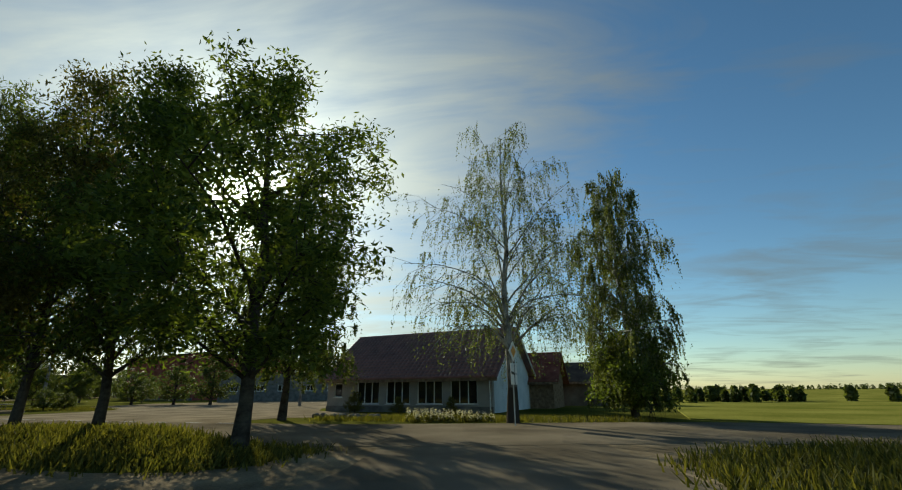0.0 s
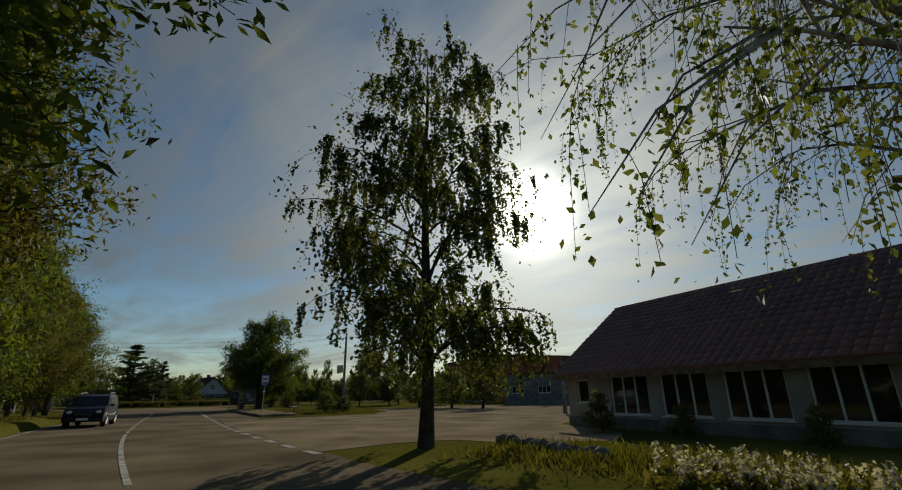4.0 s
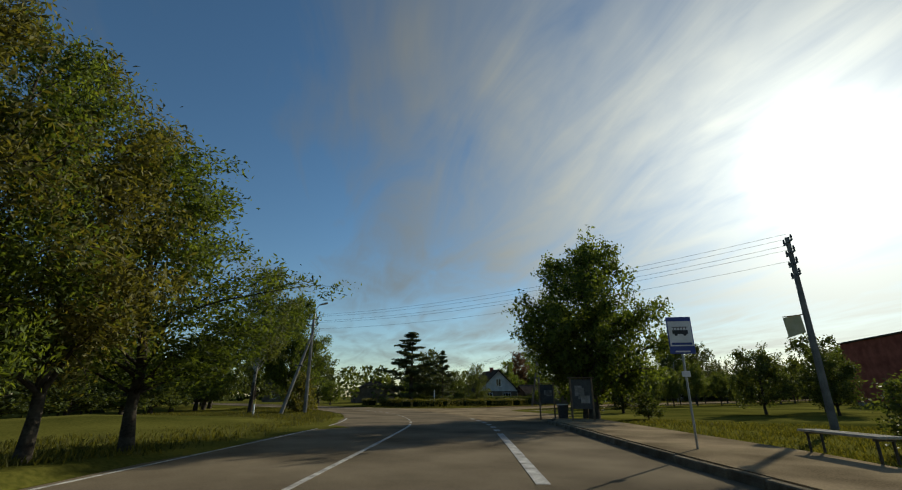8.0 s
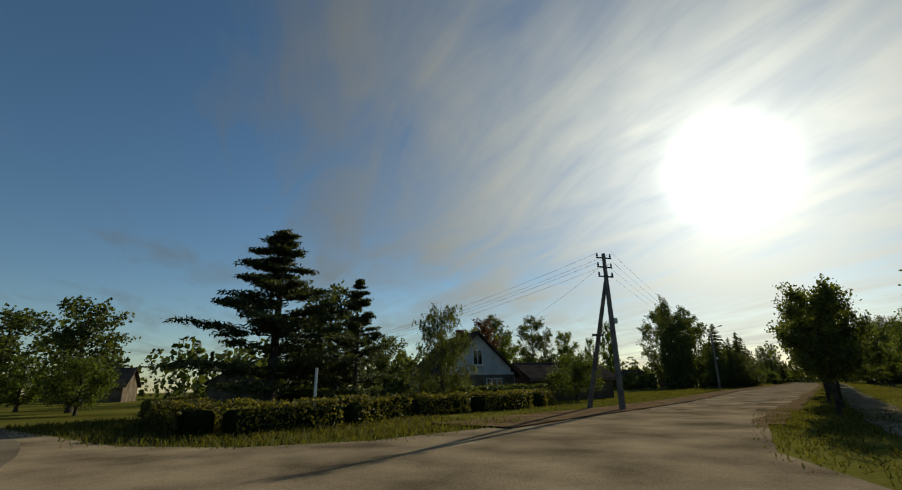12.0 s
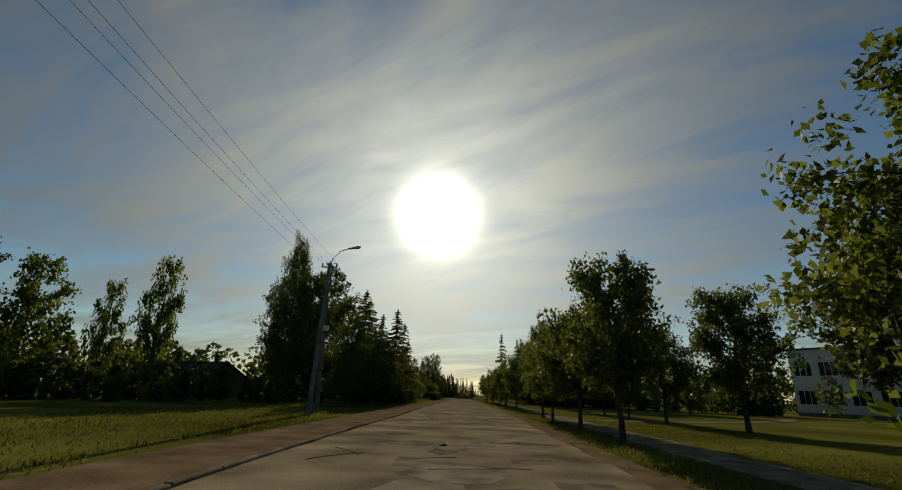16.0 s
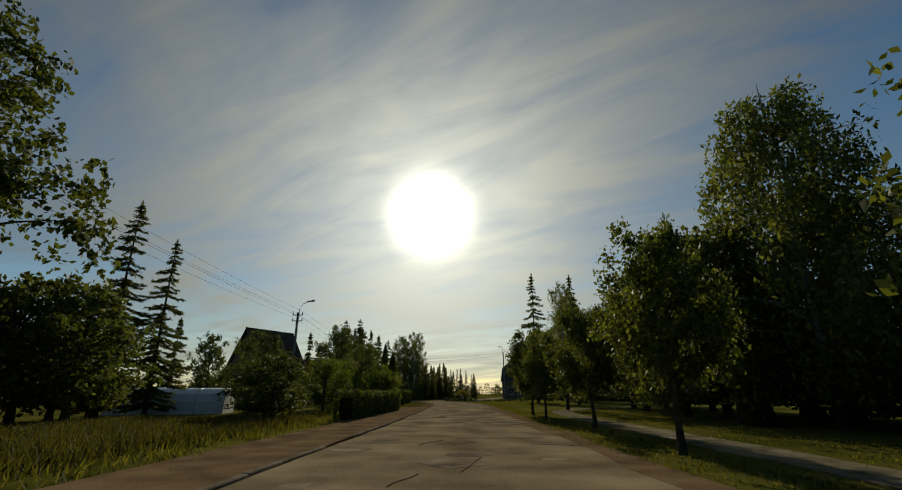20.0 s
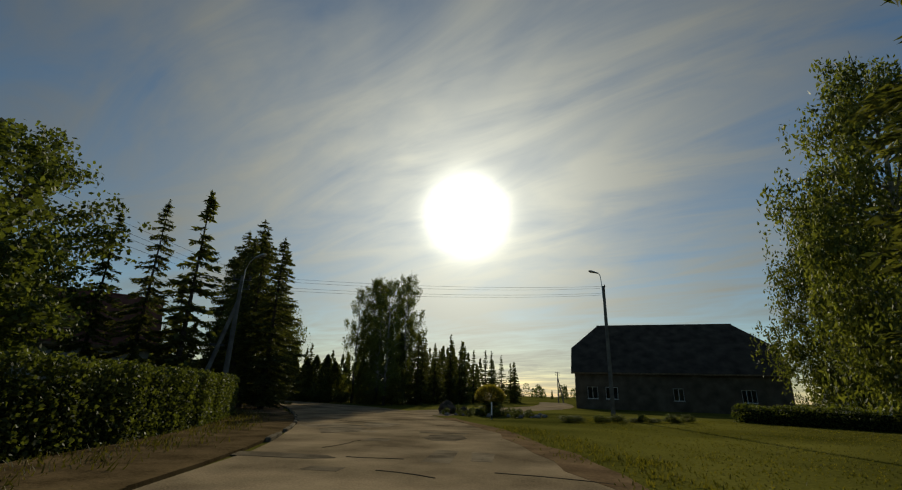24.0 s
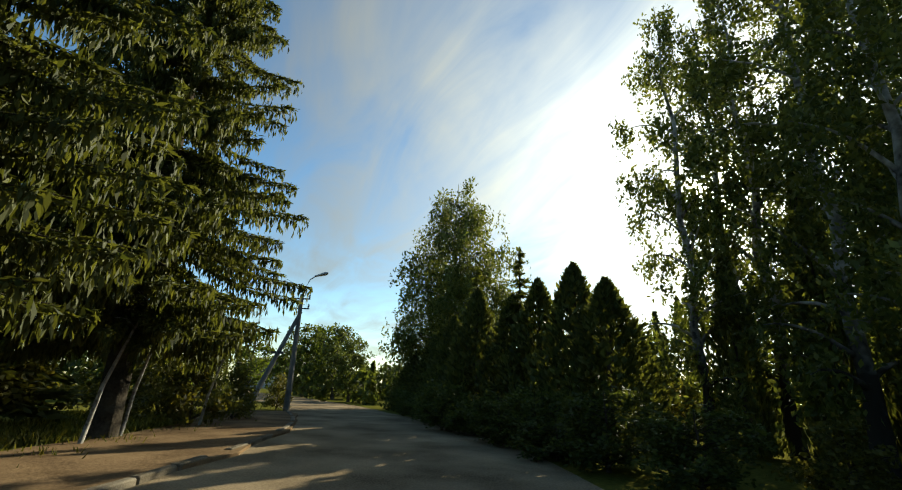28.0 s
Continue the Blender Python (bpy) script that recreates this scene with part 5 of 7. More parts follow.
def gable_house(name, label, m, L, D, wall_h, ridge_h, wall_mat, roof_mat, wins, gable_mat=None, over=0.5, half_hip=0.0, chimney=None, group=""):
    """A house of length L (local x) and depth D (local y from 0 at its front), with a saddle roof along x.
    wins: (side, x, z, w, h, panes) with side f front, l left gable, r right gable."""
    e = thing(name, label, "house", group, m)
    gm = gable_mat or wall_mat
    t = 0.3
    fr = [(x - w / 2, z, x + w / 2, z + h) for s, x, z, w, h, p in wins if s == "f"]
    front = part("wall", wall_with_openings(L, wall_h, t, fr), wall_mat, e)
    part("wall", Geo().box((L / 2, D - t / 2, wall_h / 2), (L, t, wall_h)), wall_mat, e)
    slope = (ridge_h - wall_h) / (D / 2)
    cut = ridge_h - half_hip
    for side, x0 in (("l", 0.0), ("r", L - t)):
        g = Geo()
        hy = D / 2 * (1 - (cut - wall_h) / (ridge_h - wall_h)) if half_hip else 0
        outline = [(t, 0), (D - t, 0), (D - t, wall_h + slope * t), (D / 2 + hy, cut), (D / 2 - hy, cut), (t, wall_h + slope * t)] if half_hip else [(t, 0), (D - t, 0), (D - t, wall_h + slope * t), (D / 2, ridge_h), (t, wall_h + slope * t)]
        n = len(outline)
        V = [(x0, y, z) for y, z in outline] + [(x0 + t, y, z) for y, z in outline]
        g.add(V, [tuple(range(n)), tuple(range(2 * n - 1, n - 1, -1))] + [(i, n + i, n + (i + 1) % n, (i + 1) % n) for i in range(n)])
        wl = part("gable_wall", g, gm, e)
        for s, y, z, w, h, p in wins:
            if s == side:
                holder = window(e, 0, 0, 0, w, h, p)
                for o in [holder]:
                    o.matrix_basis = pose(x0 - 0.03 if side == "l" else x0 + t + 0.03, y, z, 0, 0, -90 if side == "l" else 90)
    for s, x, z, w, h, p in wins:
        if s == "f":
            window(e, x, 0.1, z, w, h, p)
    # two roof slopes with thickness
    th, ov = 0.16, over
    ze = wall_h - slope * ov
    for sg in (0, 1):
        y0, y1 = (-ov, D / 2) if sg == 0 else (D + ov, D / 2)
        inx = half_hip * 0.9
        V = [(-ov, y0, ze), (L + ov, y0, ze)]
        if half_hip:
            hyb = y0 + (y1 - y0) * (cut - ze) / (ridge_h - ze)
            V += [(L + ov, hyb, cut), (L + ov - inx - ov, y1, ridge_h), (inx, y1, ridge_h), (-ov, hyb, cut)]
        else:
            V += [(L + ov, y1, ridge_h), (-ov, y1, ridge_h)]
        n = len(V)
        V = V + [(x, y, z + th) for x, y, z in V]
        F = [tuple(range(n))[::-1], tuple(range(n, 2 * n))] + [(i, (i + 1) % n, n + (i + 1) % n, n + i) for i in range(n)]
        part("roof_slope", Geo().add(V, F), roof_mat, e)
    if half_hip:
        for x0, sx in ((-ov, 1), (L + ov, -1)):
            hy = (D / 2 + ov) * (ridge_h - cut) / (ridge_h - ze)
            P = [(x0, D / 2 - hy, cut), (x0, D / 2 + hy, cut), (x0 + sx * (half_hip * 0.9 + (ov if sx < 0 else ov)), D / 2, ridge_h)]
            V = P + [(x, y, z + th) for x, y, z in P]
            part("hip", Geo().add(V, [(0, 1, 2), (5, 4, 3), (0, 3, 4, 1), (1, 4, 5, 2), (2, 5, 3, 0)]), roof_mat, e)
    part("fascia", Geo().box((L / 2, -ov - 0.012, ze + 0.02), (L + 2 * ov, 0.024, 0.2)), WOOD, e)
    part("ridge_cap", Geo().tube([(-ov + (half_hip), D / 2, ridge_h + th), (L + ov - half_hip, D / 2, ridge_h + th)], 0.09, 8), roof_mat, e)
    if chimney:
        cx, cy, cz = chimney
        part("chimney", Geo().box((cx, cy, cz - 0.8), (0.6, 0.6, 2.0), None, 0.02).box((cx, cy, cz + 0.22), (0.72, 0.72, 0.1)), BRICK, e)
    return e


# local x runs along the front from the far west corner to the east one
H1 = pose(5.2, 37.6, 0, 0, 0, -47.0)
h1_wins = [("f", 1.0, 1.0, 0.75, 1.0, 1)] + [("f", 3.7 + 2.55 * k, 0.55, 1.95, 1.55, 3) for k in range(4)]
house1 = gable_house("house", "single-storey grey house with a red tiled roof and long windows", H1, 13.4, 8.8, 2.45, 5.75, PLASTER, TILE, h1_wins, gable_mat=BLUEGREY)
part("plinth", Geo().box((6.7, -0.03, 0.2), (13.46, 0.06, 0.4)), CONCRETE, house1)
part("downpipe", Geo().tube([(13.25, -0.12, 0.2), (13.25, -0.12, 2.1), (13.25, -0.45, 2.3)], 0.045, 8), STEEL, house1)
for sg in (0, 1):
    part("verge_board", Geo().tube([(13.92, -0.5 if sg == 0 else 9.3, 2.1), (13.92, 4.4, 5.8)], 0.07, 4), WHITE, house1)


def roof_tiles(parent, L, D, wall_h, ridge_h, over):
    """Rows of curved tiles on the front slope; the lower rows as single pieces."""
    slope = (ridge_h - wall_h) / (D / 2)
    ang = math.degrees(math.atan(slope))
    run = math.hypot(D / 2 + over, (D / 2 + over) * slope)
    tw, tl = 0.34, 0.38
    nx, nz = int((L + 2 * over) / tw), int(run / tl)
    prof = [(-0.165, 0.0), (-0.1, 0.035), (0.0, 0.05), (0.1, 0.035), (0.165, 0.0)]
    V = [(x, y, z + 0.035 * (y < 0)) for y in (-tl / 2 - 0.02, tl / 2) for x, z in prof] + [(x, -tl / 2 - 0.02, -0.01) for x, z in prof]
    F = [(i, i + 1, i + 6, i + 5) for i in range(4)] + [(10 + i, 11 + i, i + 1, i) for i in range(4)]
    me = Geo().add(V, F).mesh("tile", TILE, True)
    rest = Geo()
    r3 = random.Random(5)
    for j in range(nz):
        for i in range(nx):
            s = (j + 0.5) * tl
            x = -over + (i + 0.5) * tw
            y, z = -over + s * math.cos(radians(ang)), wall_h - slope * over + s * math.sin(radians(ang)) + 0.17
            mm = pose(x, y, z + r3.uniform(-0.004, 0.004), ang + r3.uniform(-0.8, 0.8), 0, r3.uniform(-0.6, 0.6))
            if j < 7:
                ob = new("tile", me)
                ob.parent = parent
                ob.matrix_basis = mm
            else:
                rest.add([mm @ Vector(v) for v in V], F)
    p = part("tiles_upper", rest, TILE, parent, "", True)
    tagged(p, kind="stuff")


# ---- other houses ----
gable_house("barn", "dark brown farm shed with a red roof", pose(17.8, 36.6, 0, 0, 0, -44), 6.0, 5.0, 2.3, 4.3, WOOD, ROOF_RED, [("f", 3, 1, 1, 1, 2)], group="")
gable_house("barn", "low farm building with a greenish roof", pose(24.6, 40.2, 0, 0, 0, -38), 8, 5, 2.3, 3.8, OLD_WALL, ROOF_DARK, [], group="")
white_house = gable_house("house", "whitewashed gabled house behind a garden hedge", pose(-71.9, 103.2, 0, 0, 0, 150), 9.5, 7.0, 2.5, 5.8, BOARDS, ROOF_DARK,
            [("l", 3.5, 3.1, 0.9, 1.3, 2), ("l", 2.0, 0.8, 1.5, 1.2, 3), ("l", 5.2, 0.8, 1.1, 1.2, 2), ("f", 2.6, 0.9, 1.2, 1.3, 2), ("f", 6.8, 0.9, 1.2, 1.3, 2)], chimney=(4, 3.5, 6.3))
part("lower_cladding", Geo().box((-0.008, 3.5, 1.15), (0.014, 6.9, 2.3)), OLD_WALL, white_house, "brown lower wall")
gable_house("shed", "low brown outbuilding beside the gabled house", pose(-70.9, 104.6, 0, 0, 0, 62), 9.0, 5, 2.0, 3.2, OLD_WALL, ROOF_DARK, [("f", 4, 1, 0.8, 0.7, 1)])
gable_house("house", "low house with a dark hipped roof and a chimney", pose(-123, 99.0, 0, 0, 0, -24), 11, 9, 2.6, 5.0, OLD_WALL, ROOF_DARK, [("f", 3, 0.9, 1.2, 1.2, 2), ("f", 7, 0.9, 1.2, 1.2, 2)], half_hip=1.2, chimney=(6, 4.5, 5.3))
gable_house("house", "house with a dark steep roof far down the road", pose(-148, 86, 0, 0, 0, 60), 9, 9, 2.7, 5.6, OLD_WALL, ROOF_DARK, [("f", 3, 0.9, 1.2, 1.2, 2)])
gable_house("house", "dark house with a steep roof behind garden trees", pose(-82.0, 254.2, 0, 0, 0, 62), 6.6, 6.8, 4.2, 9.3, OLD_WALL, ROOF_DARK, [("f", 4.5, 1, 1.2, 1.3, 2)])
gable_house("house", "brown house with a dark roof beyond the lawn", pose(-100, 186, 0, 0, 0, -20), 12, 8, 2.2, 4.2, OLD_WALL, ROOF_DARK, [("f", 4, 0.9, 1.2, 1.2, 2)])
gable_house("house", "dark roofed house among the trees", pose(-88, 203, 0, 0, 0, 10), 9, 8, 2.6, 5.6, OLD_WALL, ROOF_DARK, [("f", 4, 0.9, 1.2, 1.2, 2)])
gable_house("farmhouse", "long dark farmhouse with a half-hipped roof", pose(-48.3, 327.0, 0, 0, 0, -10.6), 25.0, 16, 4.9, 11.8, OLD_WALL, ROOF_DARK,
            [("f", 2.2, 1.3, 1.3, 1.5, 2), ("f", 4.6, 1.3, 1.5, 1.5, 2), ("f", 12.6, 1.3, 1.2, 1.5, 2), ("f", 20.4, 1.3, 1.6, 1.5, 3)], half_hip=3.76, over=0.45, gable_mat=CREAM)
gable_house("house", "house with an orange-brown gable beside the spruces", pose(-89.9, 286.5, 0, 0, 0, 45), 9, 7, 4.3, 7.9, PLASTER, ROOF_RED, [("r", 3.5, 3.6, 1.0, 1.0, 2)], gable_mat=OCHRE)
gable_house("house", "pale village house with a chimney beyond the bend", pose(-181.0, 361.0, 0, 0, 0, 32), 9, 8, 3.4, 6.6, PLASTER, ROOF_DARK, [("f", 2, 1, 1.1, 1.3, 2), ("f", 6, 1, 1.1, 1.3, 2)], chimney=(2, 4, 6.9))
gable_house("house", "small pale house behind the farmhouse", pose(-10, 330, 0, 0, 0, 8), 9, 8, 5.2, 7.0, CREAM, ROOF_DARK, [("f", 3, 2.2, 1.3, 1.3, 2)])


def flat_block(name, label, m, L, D, h, wall_mat, rows, cols, wz, ww, wh, roof_mat, chim=None):
    """A flat-roofed building with rows of windows in its front (local y = 0)."""
    e = thing(name, label, "building", "", m)
    holes = []
    for z in wz[:rows]:
        for c in range(cols):
            x = L * (c + 0.5) / cols
            holes.append((x - ww / 2, z, x + ww / 2, z + wh))
    part("wall", wall_with_openings(L, h, 0.35, holes), wall_mat, e)
    for q in holes:
        window(e, (q[0] + q[2]) / 2, 0.12, q[1], q[2] - q[0], q[3] - q[1], 3 if ww > 1.6 else 2)
    for x in (0.175, L - 0.175):
        part("wall", Geo().box((x, D / 2 + 0.16, h / 2), (0.35, D - 0.36, h)), wall_mat, e)
    part("wall", Geo().box((L / 2, D - 0.17, h / 2), (L - 0.72, 0.34, h)), wall_mat, e)
    part("roof", Geo().box((L / 2, D / 2, h + 0.12), (L + 0.5, D + 0.5, 0.24), None, 0.03), roof_mat, e)
    part("plinth", Geo().box((L / 2, -0.025, 0.25), (L, 0.05, 0.5)), CONCRETE, e)
    if chim:
        part("chimney_stack", Geo().tube([(chim[0], chim[1], h), (chim[0], chim[1], h + chim[2])], [0.3, 0.24], 12), ROOF_DARK, e)
    return e


school = flat_block("school", "cream two-storey school with rows of windows", pose(-7.4, 200.6, 0, 0, 0, -56), 38, 12, 9.4, CREAM, 2, 12, (1.6, 5.6), 2.3, 2.0, ROOF_DARK)
works = flat_block("brick_works", "long red brick works building with a flat roof", pose(-29.1, 130.5, 0, 0, 0, -54.7), 29.5, 24, 9.0, BRICK, 0, 6, (4.2,), 1.6, 1.6, ROOF_DARK, (9.5, 22, 5.0))
flat_block("workshop", "low grey workshop with a thin chimney across the yard", pose(-6.0, 86.0, 0, 0, 0, -6), 28, 8, 4.3, CONCRETE, 1, 7, (1.6,), 1.8, 1.0, ROOF_DARK, (5.4, 3.0, 4.0))


def greenhouse():
    e = thing("greenhouse", "low tunnel greenhouse with milky panes in an overgrown garden", "greenhouse", "", pose(-80.2, 235.4, 0, 0, 0, -74))
    n = 8
    arc = [(2.0 * math.cos(math.pi * k / n), 1.9 * math.sin(math.pi * k / n) ** 0.8) for k in range(n + 1)]
    for j in range(5):
        y = -4 + 2 * j
        part("hoop", Geo().tube([(x, y, z) for x, z in arc], 0.035, 5), STEEL, e)
    for j in range(4):
        y0, y1 = -3.97 + 2 * j, -2.03 + 2 * j
        V = [(x * 1.01, y, z * 1.01) for y in (y0, y1) for x, z in arc] + [(x * 0.995, y, z * 0.995) for y in (y0, y1) for x, z in arc]
        q = n + 1
        part("panel", Geo().add(V, [(k, k + 1, q + k + 1, q + k) for k in range(n)] + [(2 * q + k + 1, 2 * q + k, 3 * q + k, 3 * q + k + 1) for k in range(n)]), FILM, e)
    for y in (-4.03, 4.03):
        part("end", Geo().add([(x, y, z) for x, z in arc] + [(x, y + 0.02, z) for x, z in arc], [tuple(range(n + 1)), tuple(range(2 * n + 1, n, -1))]), FILM, e)


greenhouse()

# ---- trees, place by place ----
ROW = "row of ash trees along the main road"
for x, y, h, w, k in ((0.1, 12.7, 1.05, 1.42, 0), (-3.6, 16.2, 1.15, 1.1, 1), (-6.0, 17.8, 1.2, 1.05, 2), (-8.1, 19.1, 1.1, 1.0, 0), (-9.8, 20.3, 1.2, 1.05, 1), (-11.2, 21.2, 1.15, 1.05, 2), (-14.3, 23.3, 1.22, 1.1, 1), (-17.9, 25.5, 1.15, 1.1, 0), (-20.3, 27.5, 1.05, 1.05, 2), (-22.6, 29.4, 1.0, 1.05, 1), (-25.2, 31.7, 0.97, 1.0, 0), (-26.9, 34.0, 0.9, 0.95, 2), (-28.2, 35.7, 0.86, 0.9, 1), (-29.9, 37.4, 0.9, 1.05, 2), (-32.0, 39.5, 0.9, 1.3, 0)):
    plant("ash%d" % k, x, y, h, w, group=ROW)
plant("big_birch", 11.0, 19.3, 1.0, label="tall silver birch with a thin airy crown before the house")
plant("weep_birch", 17.9, 19.2, 1.16, 0.86)
plant("apple", 17.7, 18.9, 1.0, 1.1, label="dense rounded bush at the foot of the birch")
plant("yard_birch", 1.6, 27.0, 1.0, 1.02, label="birch with a dark trunk on the grass corner")
for x, y, h in ((6.5, 33.2, 0.55), (8.9, 30.8, 0.4), (11.6, 28.2, 0.4)):
    plant("shrub", x, y, h, h, label="low dark shrub under the windows")
plant("round1", -34.2, 65.2, 0.75, 0.7)
plant("maple", -32.8, 64.0, 1.0, 0.98, label="broad maple with a full green crown by the bus stop")
plant("round0", -26.0, 92.0, 0.7, 0.7)
for x, y, h, w in ((-5.2, 66.0, 0.5, 0.62), (-9.5, 68.5, 0.42, 0.6), (-14.5, 71.0, 0.36, 0.6)):
    plant("dense_bush", x, y, h, w, group="dark bushes beyond the yard", label="dark broad bush at the far side of the yard")
for x, y, h, w in ((-28.0, 81.2, 1.02, 1.05), (-23.7, 82.7, 0.92, 0.95), (-16.4, 86.1, 0.8, 0.9)):
    plant("ball_tree", x, y, h, w, group="rounded trees behind the bus stop", label="rounded dense dark tree on the grass")
for x, y, h in ((-17.4, 53.6, 0.62), (-16.2, 54.6, 0.5), (-30.8, 67.0, 0.55)):
    plant("round_shrub", x, y, h, h * (1.3 if h < 0.7 else 1.05), group="clipped shrubs round the bus stop")
plant("poplar", -60.6, 52.6, 1.03, 1.08)
plant("maple", -71.0, 60.4, 1.17, 0.84, label="full leafy tree beside the lamp pole")
plant("shrub", -57.6, 56.0, 1.3, 1.5)
plant("shrub", -56.6, 55.6, 0.6, 0.9)
# the dark belt of trees south of the bend
for x, y, h, w in ((-46.5, 31.5, 0.34, 0.62), (-51.5, 36.0, 0.36, 0.66), (-56.0, 39.5, 0.38, 0.68), (-60.5, 43.0, 0.4, 0.68), (-64.5, 45.6, 0.42, 0.7), (-68.5, 48.0, 0.44, 0.7), (-71.5, 50.8, 0.72, 0.72), (-75.5, 52.6, 0.7, 0.75),
                   (-80.5, 54.6, 0.76, 0.85), (-86.5, 55.6, 0.72, 0.85), (-93.5, 57.0, 0.7, 0.85), (-42.0, 23.0, 0.5, 0.8), (-37.0, 14.0, 0.6, 0.9), (-31.0, 5.0, 0.6, 0.9), (-26.0, -4.0, 0.6, 0.9)):
    plant("dense_bush", x, y, h, w, group="belt of dark trees beyond the lawn", label="dark bushy tree in the belt beyond the lawn")
for x, y, h in ((-66.0, 41.0, 0.55), (-68.0, 41.8, 0.6), (-63.0, 39.4, 0.42), (-72.5, 46.4, 0.5)):
    plant("spruce1", x, y, h, h * 0.7)
# beyond the junction
plant("round0", -97.5, 77.5, 0.92, 0.95)
plant("round0", -126, 76, 1.15, 1.7)
plant("round1", -106, 75.5, 0.5, 0.6)
plant("pine", -73.6, 86.8, 0.78, 0.62)
plant("pine", -76.4, 82.6, 1.04, 1.5)
plant("apple", -91, 76.5, 0.9, 1.0)
plant("yard_birch", -68.1, 88.9, 0.48, 0.52, label="young birch in the garden of the gabled house")
plant("round0", -78.9, 88.5, 0.92, 0.75)
plant("round0", -82, 97, 0.6, 0.7)
plant("apple", -85, 90, 1.1, 1.2)
plant("copper", -97.0, 133.8, 1.3, 1.0)
plant("round1", -92, 124, 1.0, 0.9)
plant("round1", -97, 140, 1.05, 1.1)
plant("apple", -66.8, 104.5, 0.9, 1.0)
for x, y, h in ((-90.4, 175.7, 1.5), (-93.6, 172.4, 1.15), (-98, 168, 1.35), (-104, 163.5, 1.75), (-111, 158, 1.8)):
    slim = -94 < x < -88
    k = "oak" if x < -100 else "round1"
    plant(k, x, y, h * (1.05 if slim else 1.0) * (0.5 if k == "oak" else 1), h * (0.42 if slim else 0.8) * (0.6 if k == "oak" else 1))
plant("spruce0", -40.2, 76.2, 0.46, 0.6, label="young spruce with a neat pointed shape")
plant("spruce1", -37.2, 75.8, 0.42, 0.62)
# linden rows along the street
rows_y = [91.9, 97.2, 103.2, 108.8, 114.6, 120.4, 126.0, 131.4, 143.4, 150.6, 155.4, 160.5, 179.4, 187.5, 194.3, 201.8, 210.7, 219.0, 227.2, 232.0]
for i, y in enumerate(rows_y):
    x = np.interp(y, [88, 96, 104, 200, 232], [-49.9, -50.0, -50.2, -51.3, -52.6]) + 0.25 * math.sin(i * 2.3)
    h = 1.17 if 142 < y < 145 else 1.06 if 149 < y < 152 else 0.97 + 0.08 * math.sin(i * 1.7)
    plant("linden%d" % (i % 3), x, y, h, h * (0.92 + 0.08 * math.sin(i * 3.1)), group="linden row beside the street")
for i, y in enumerate([91.0, 97.4, 104, 111, 118, 124.5, 131.4, 143.0, 152.8, 159.4, 165, 172, 179, 186.4, 196.6, 204]):
    x = np.interp(y, [91, 130, 142, 153, 165, 200], [-45.4, -43.0, -41.8, -41.6, -43.6, -44.6]) + 0.3 * math.sin(i * 1.9)
    h = 1.38 if 140 < y < 154 else 0.95 + 0.2 * math.sin(i * 2.2 + 1)
    plant("linden%d" % ((i + 1) % 3), x, y, h, h * 0.95, group="second linden row on the lawn")
plant("hang_birch", -42.2, 218.6, 1.3, 1.4)
plant("hang_birch", -39.2, 206.0, 1.18, 1.55)
plant("oak", -34.6, 209.5, 0.74, 0.92, label="large dense tree with a domed dark crown")
plant("round0", -44.2, 222, 0.95, 0.9)
plant("hang_birch", -43.6, 229.0, 1.02, 1.15)
for x, y, h, w in ((-42.6, 238.6, 1.0, 0.95), (-39.8, 231.6, 1.1, 1.05), (-41.0, 246.5, 0.8, 0.85), (-38.5, 222.5, 1.1, 1.0)):
    plant("dark_maple", x, y, h, w, group="dense trees beside the lawn")
for x, y, h, w in ((-37.6, 238.0, 0.46, 0.95), (-37.0, 228.0, 0.46, 0.95), (-36.6, 247.0, 0.42, 0.9), (-35.8, 218.0, 0.46, 0.95)):
    plant("dense_bush", x, y, h, w, group="dark undergrowth beside the lawn", label="dense dark undergrowth below the trees")
plant("grove_birch", -48.6, 240.4, 0.8, 0.8)
plant("mid_spruce", -43.0, 260.8, 1.22, 1.1)
for x, y, h in ((-40, 238, 0.8), (-36, 230, 0.9), (-38, 246, 0.9), (-32, 215, 0.9), (-34, 200, 0.7), (-30, 185, 0.6)):
    plant("round%d" % (int(x) % 2), x, y, h, h)
plant("hang_birch", -29.4, 303.2, 1.65, 1.5)
plant("hang_birch", -24.5, 299.5, 1.7, 1.6)
plant("oak", -25, 306, 0.95, 0.9)
plant("mid_spruce", -46.8, 270.8, 1.42, 1.25, label="very tall dark spruce beside the lawn")
plant("hang_birch", -38.4, 284.6, 1.62, 1.3)
# left of the street
plant("hang_birch", -78.8, 183.7, 1.74, 0.78)
plant("oak", -76.6, 184.0, 0.82, 0.58)
plant("oak", -77.6, 193.2, 1.0, 0.85)
plant("oak", -85, 200.5, 1.1, 1.0)
plant("dark_maple", -67.4, 171.6, 0.42, 0.52)
for x, y, h in ((-65.8, 176.6, 0.6), (-66.4, 180.4, 0.72), (-65.6, 185.6, 0.83), (-66.4, 190.5, 0.82), (-66.0, 195.2, 0.8), (-66.4, 202.4, 0.68), (-65.4, 200.6, 0.4), (-69, 182, 0.95), (-71.5, 195, 1.05)):
    plant("mid_spruce", x, y, h, h * 1.35, group="spruces crowding the street side")
plant("dark_maple", -69.4, 178.4, 0.84, 0.58)
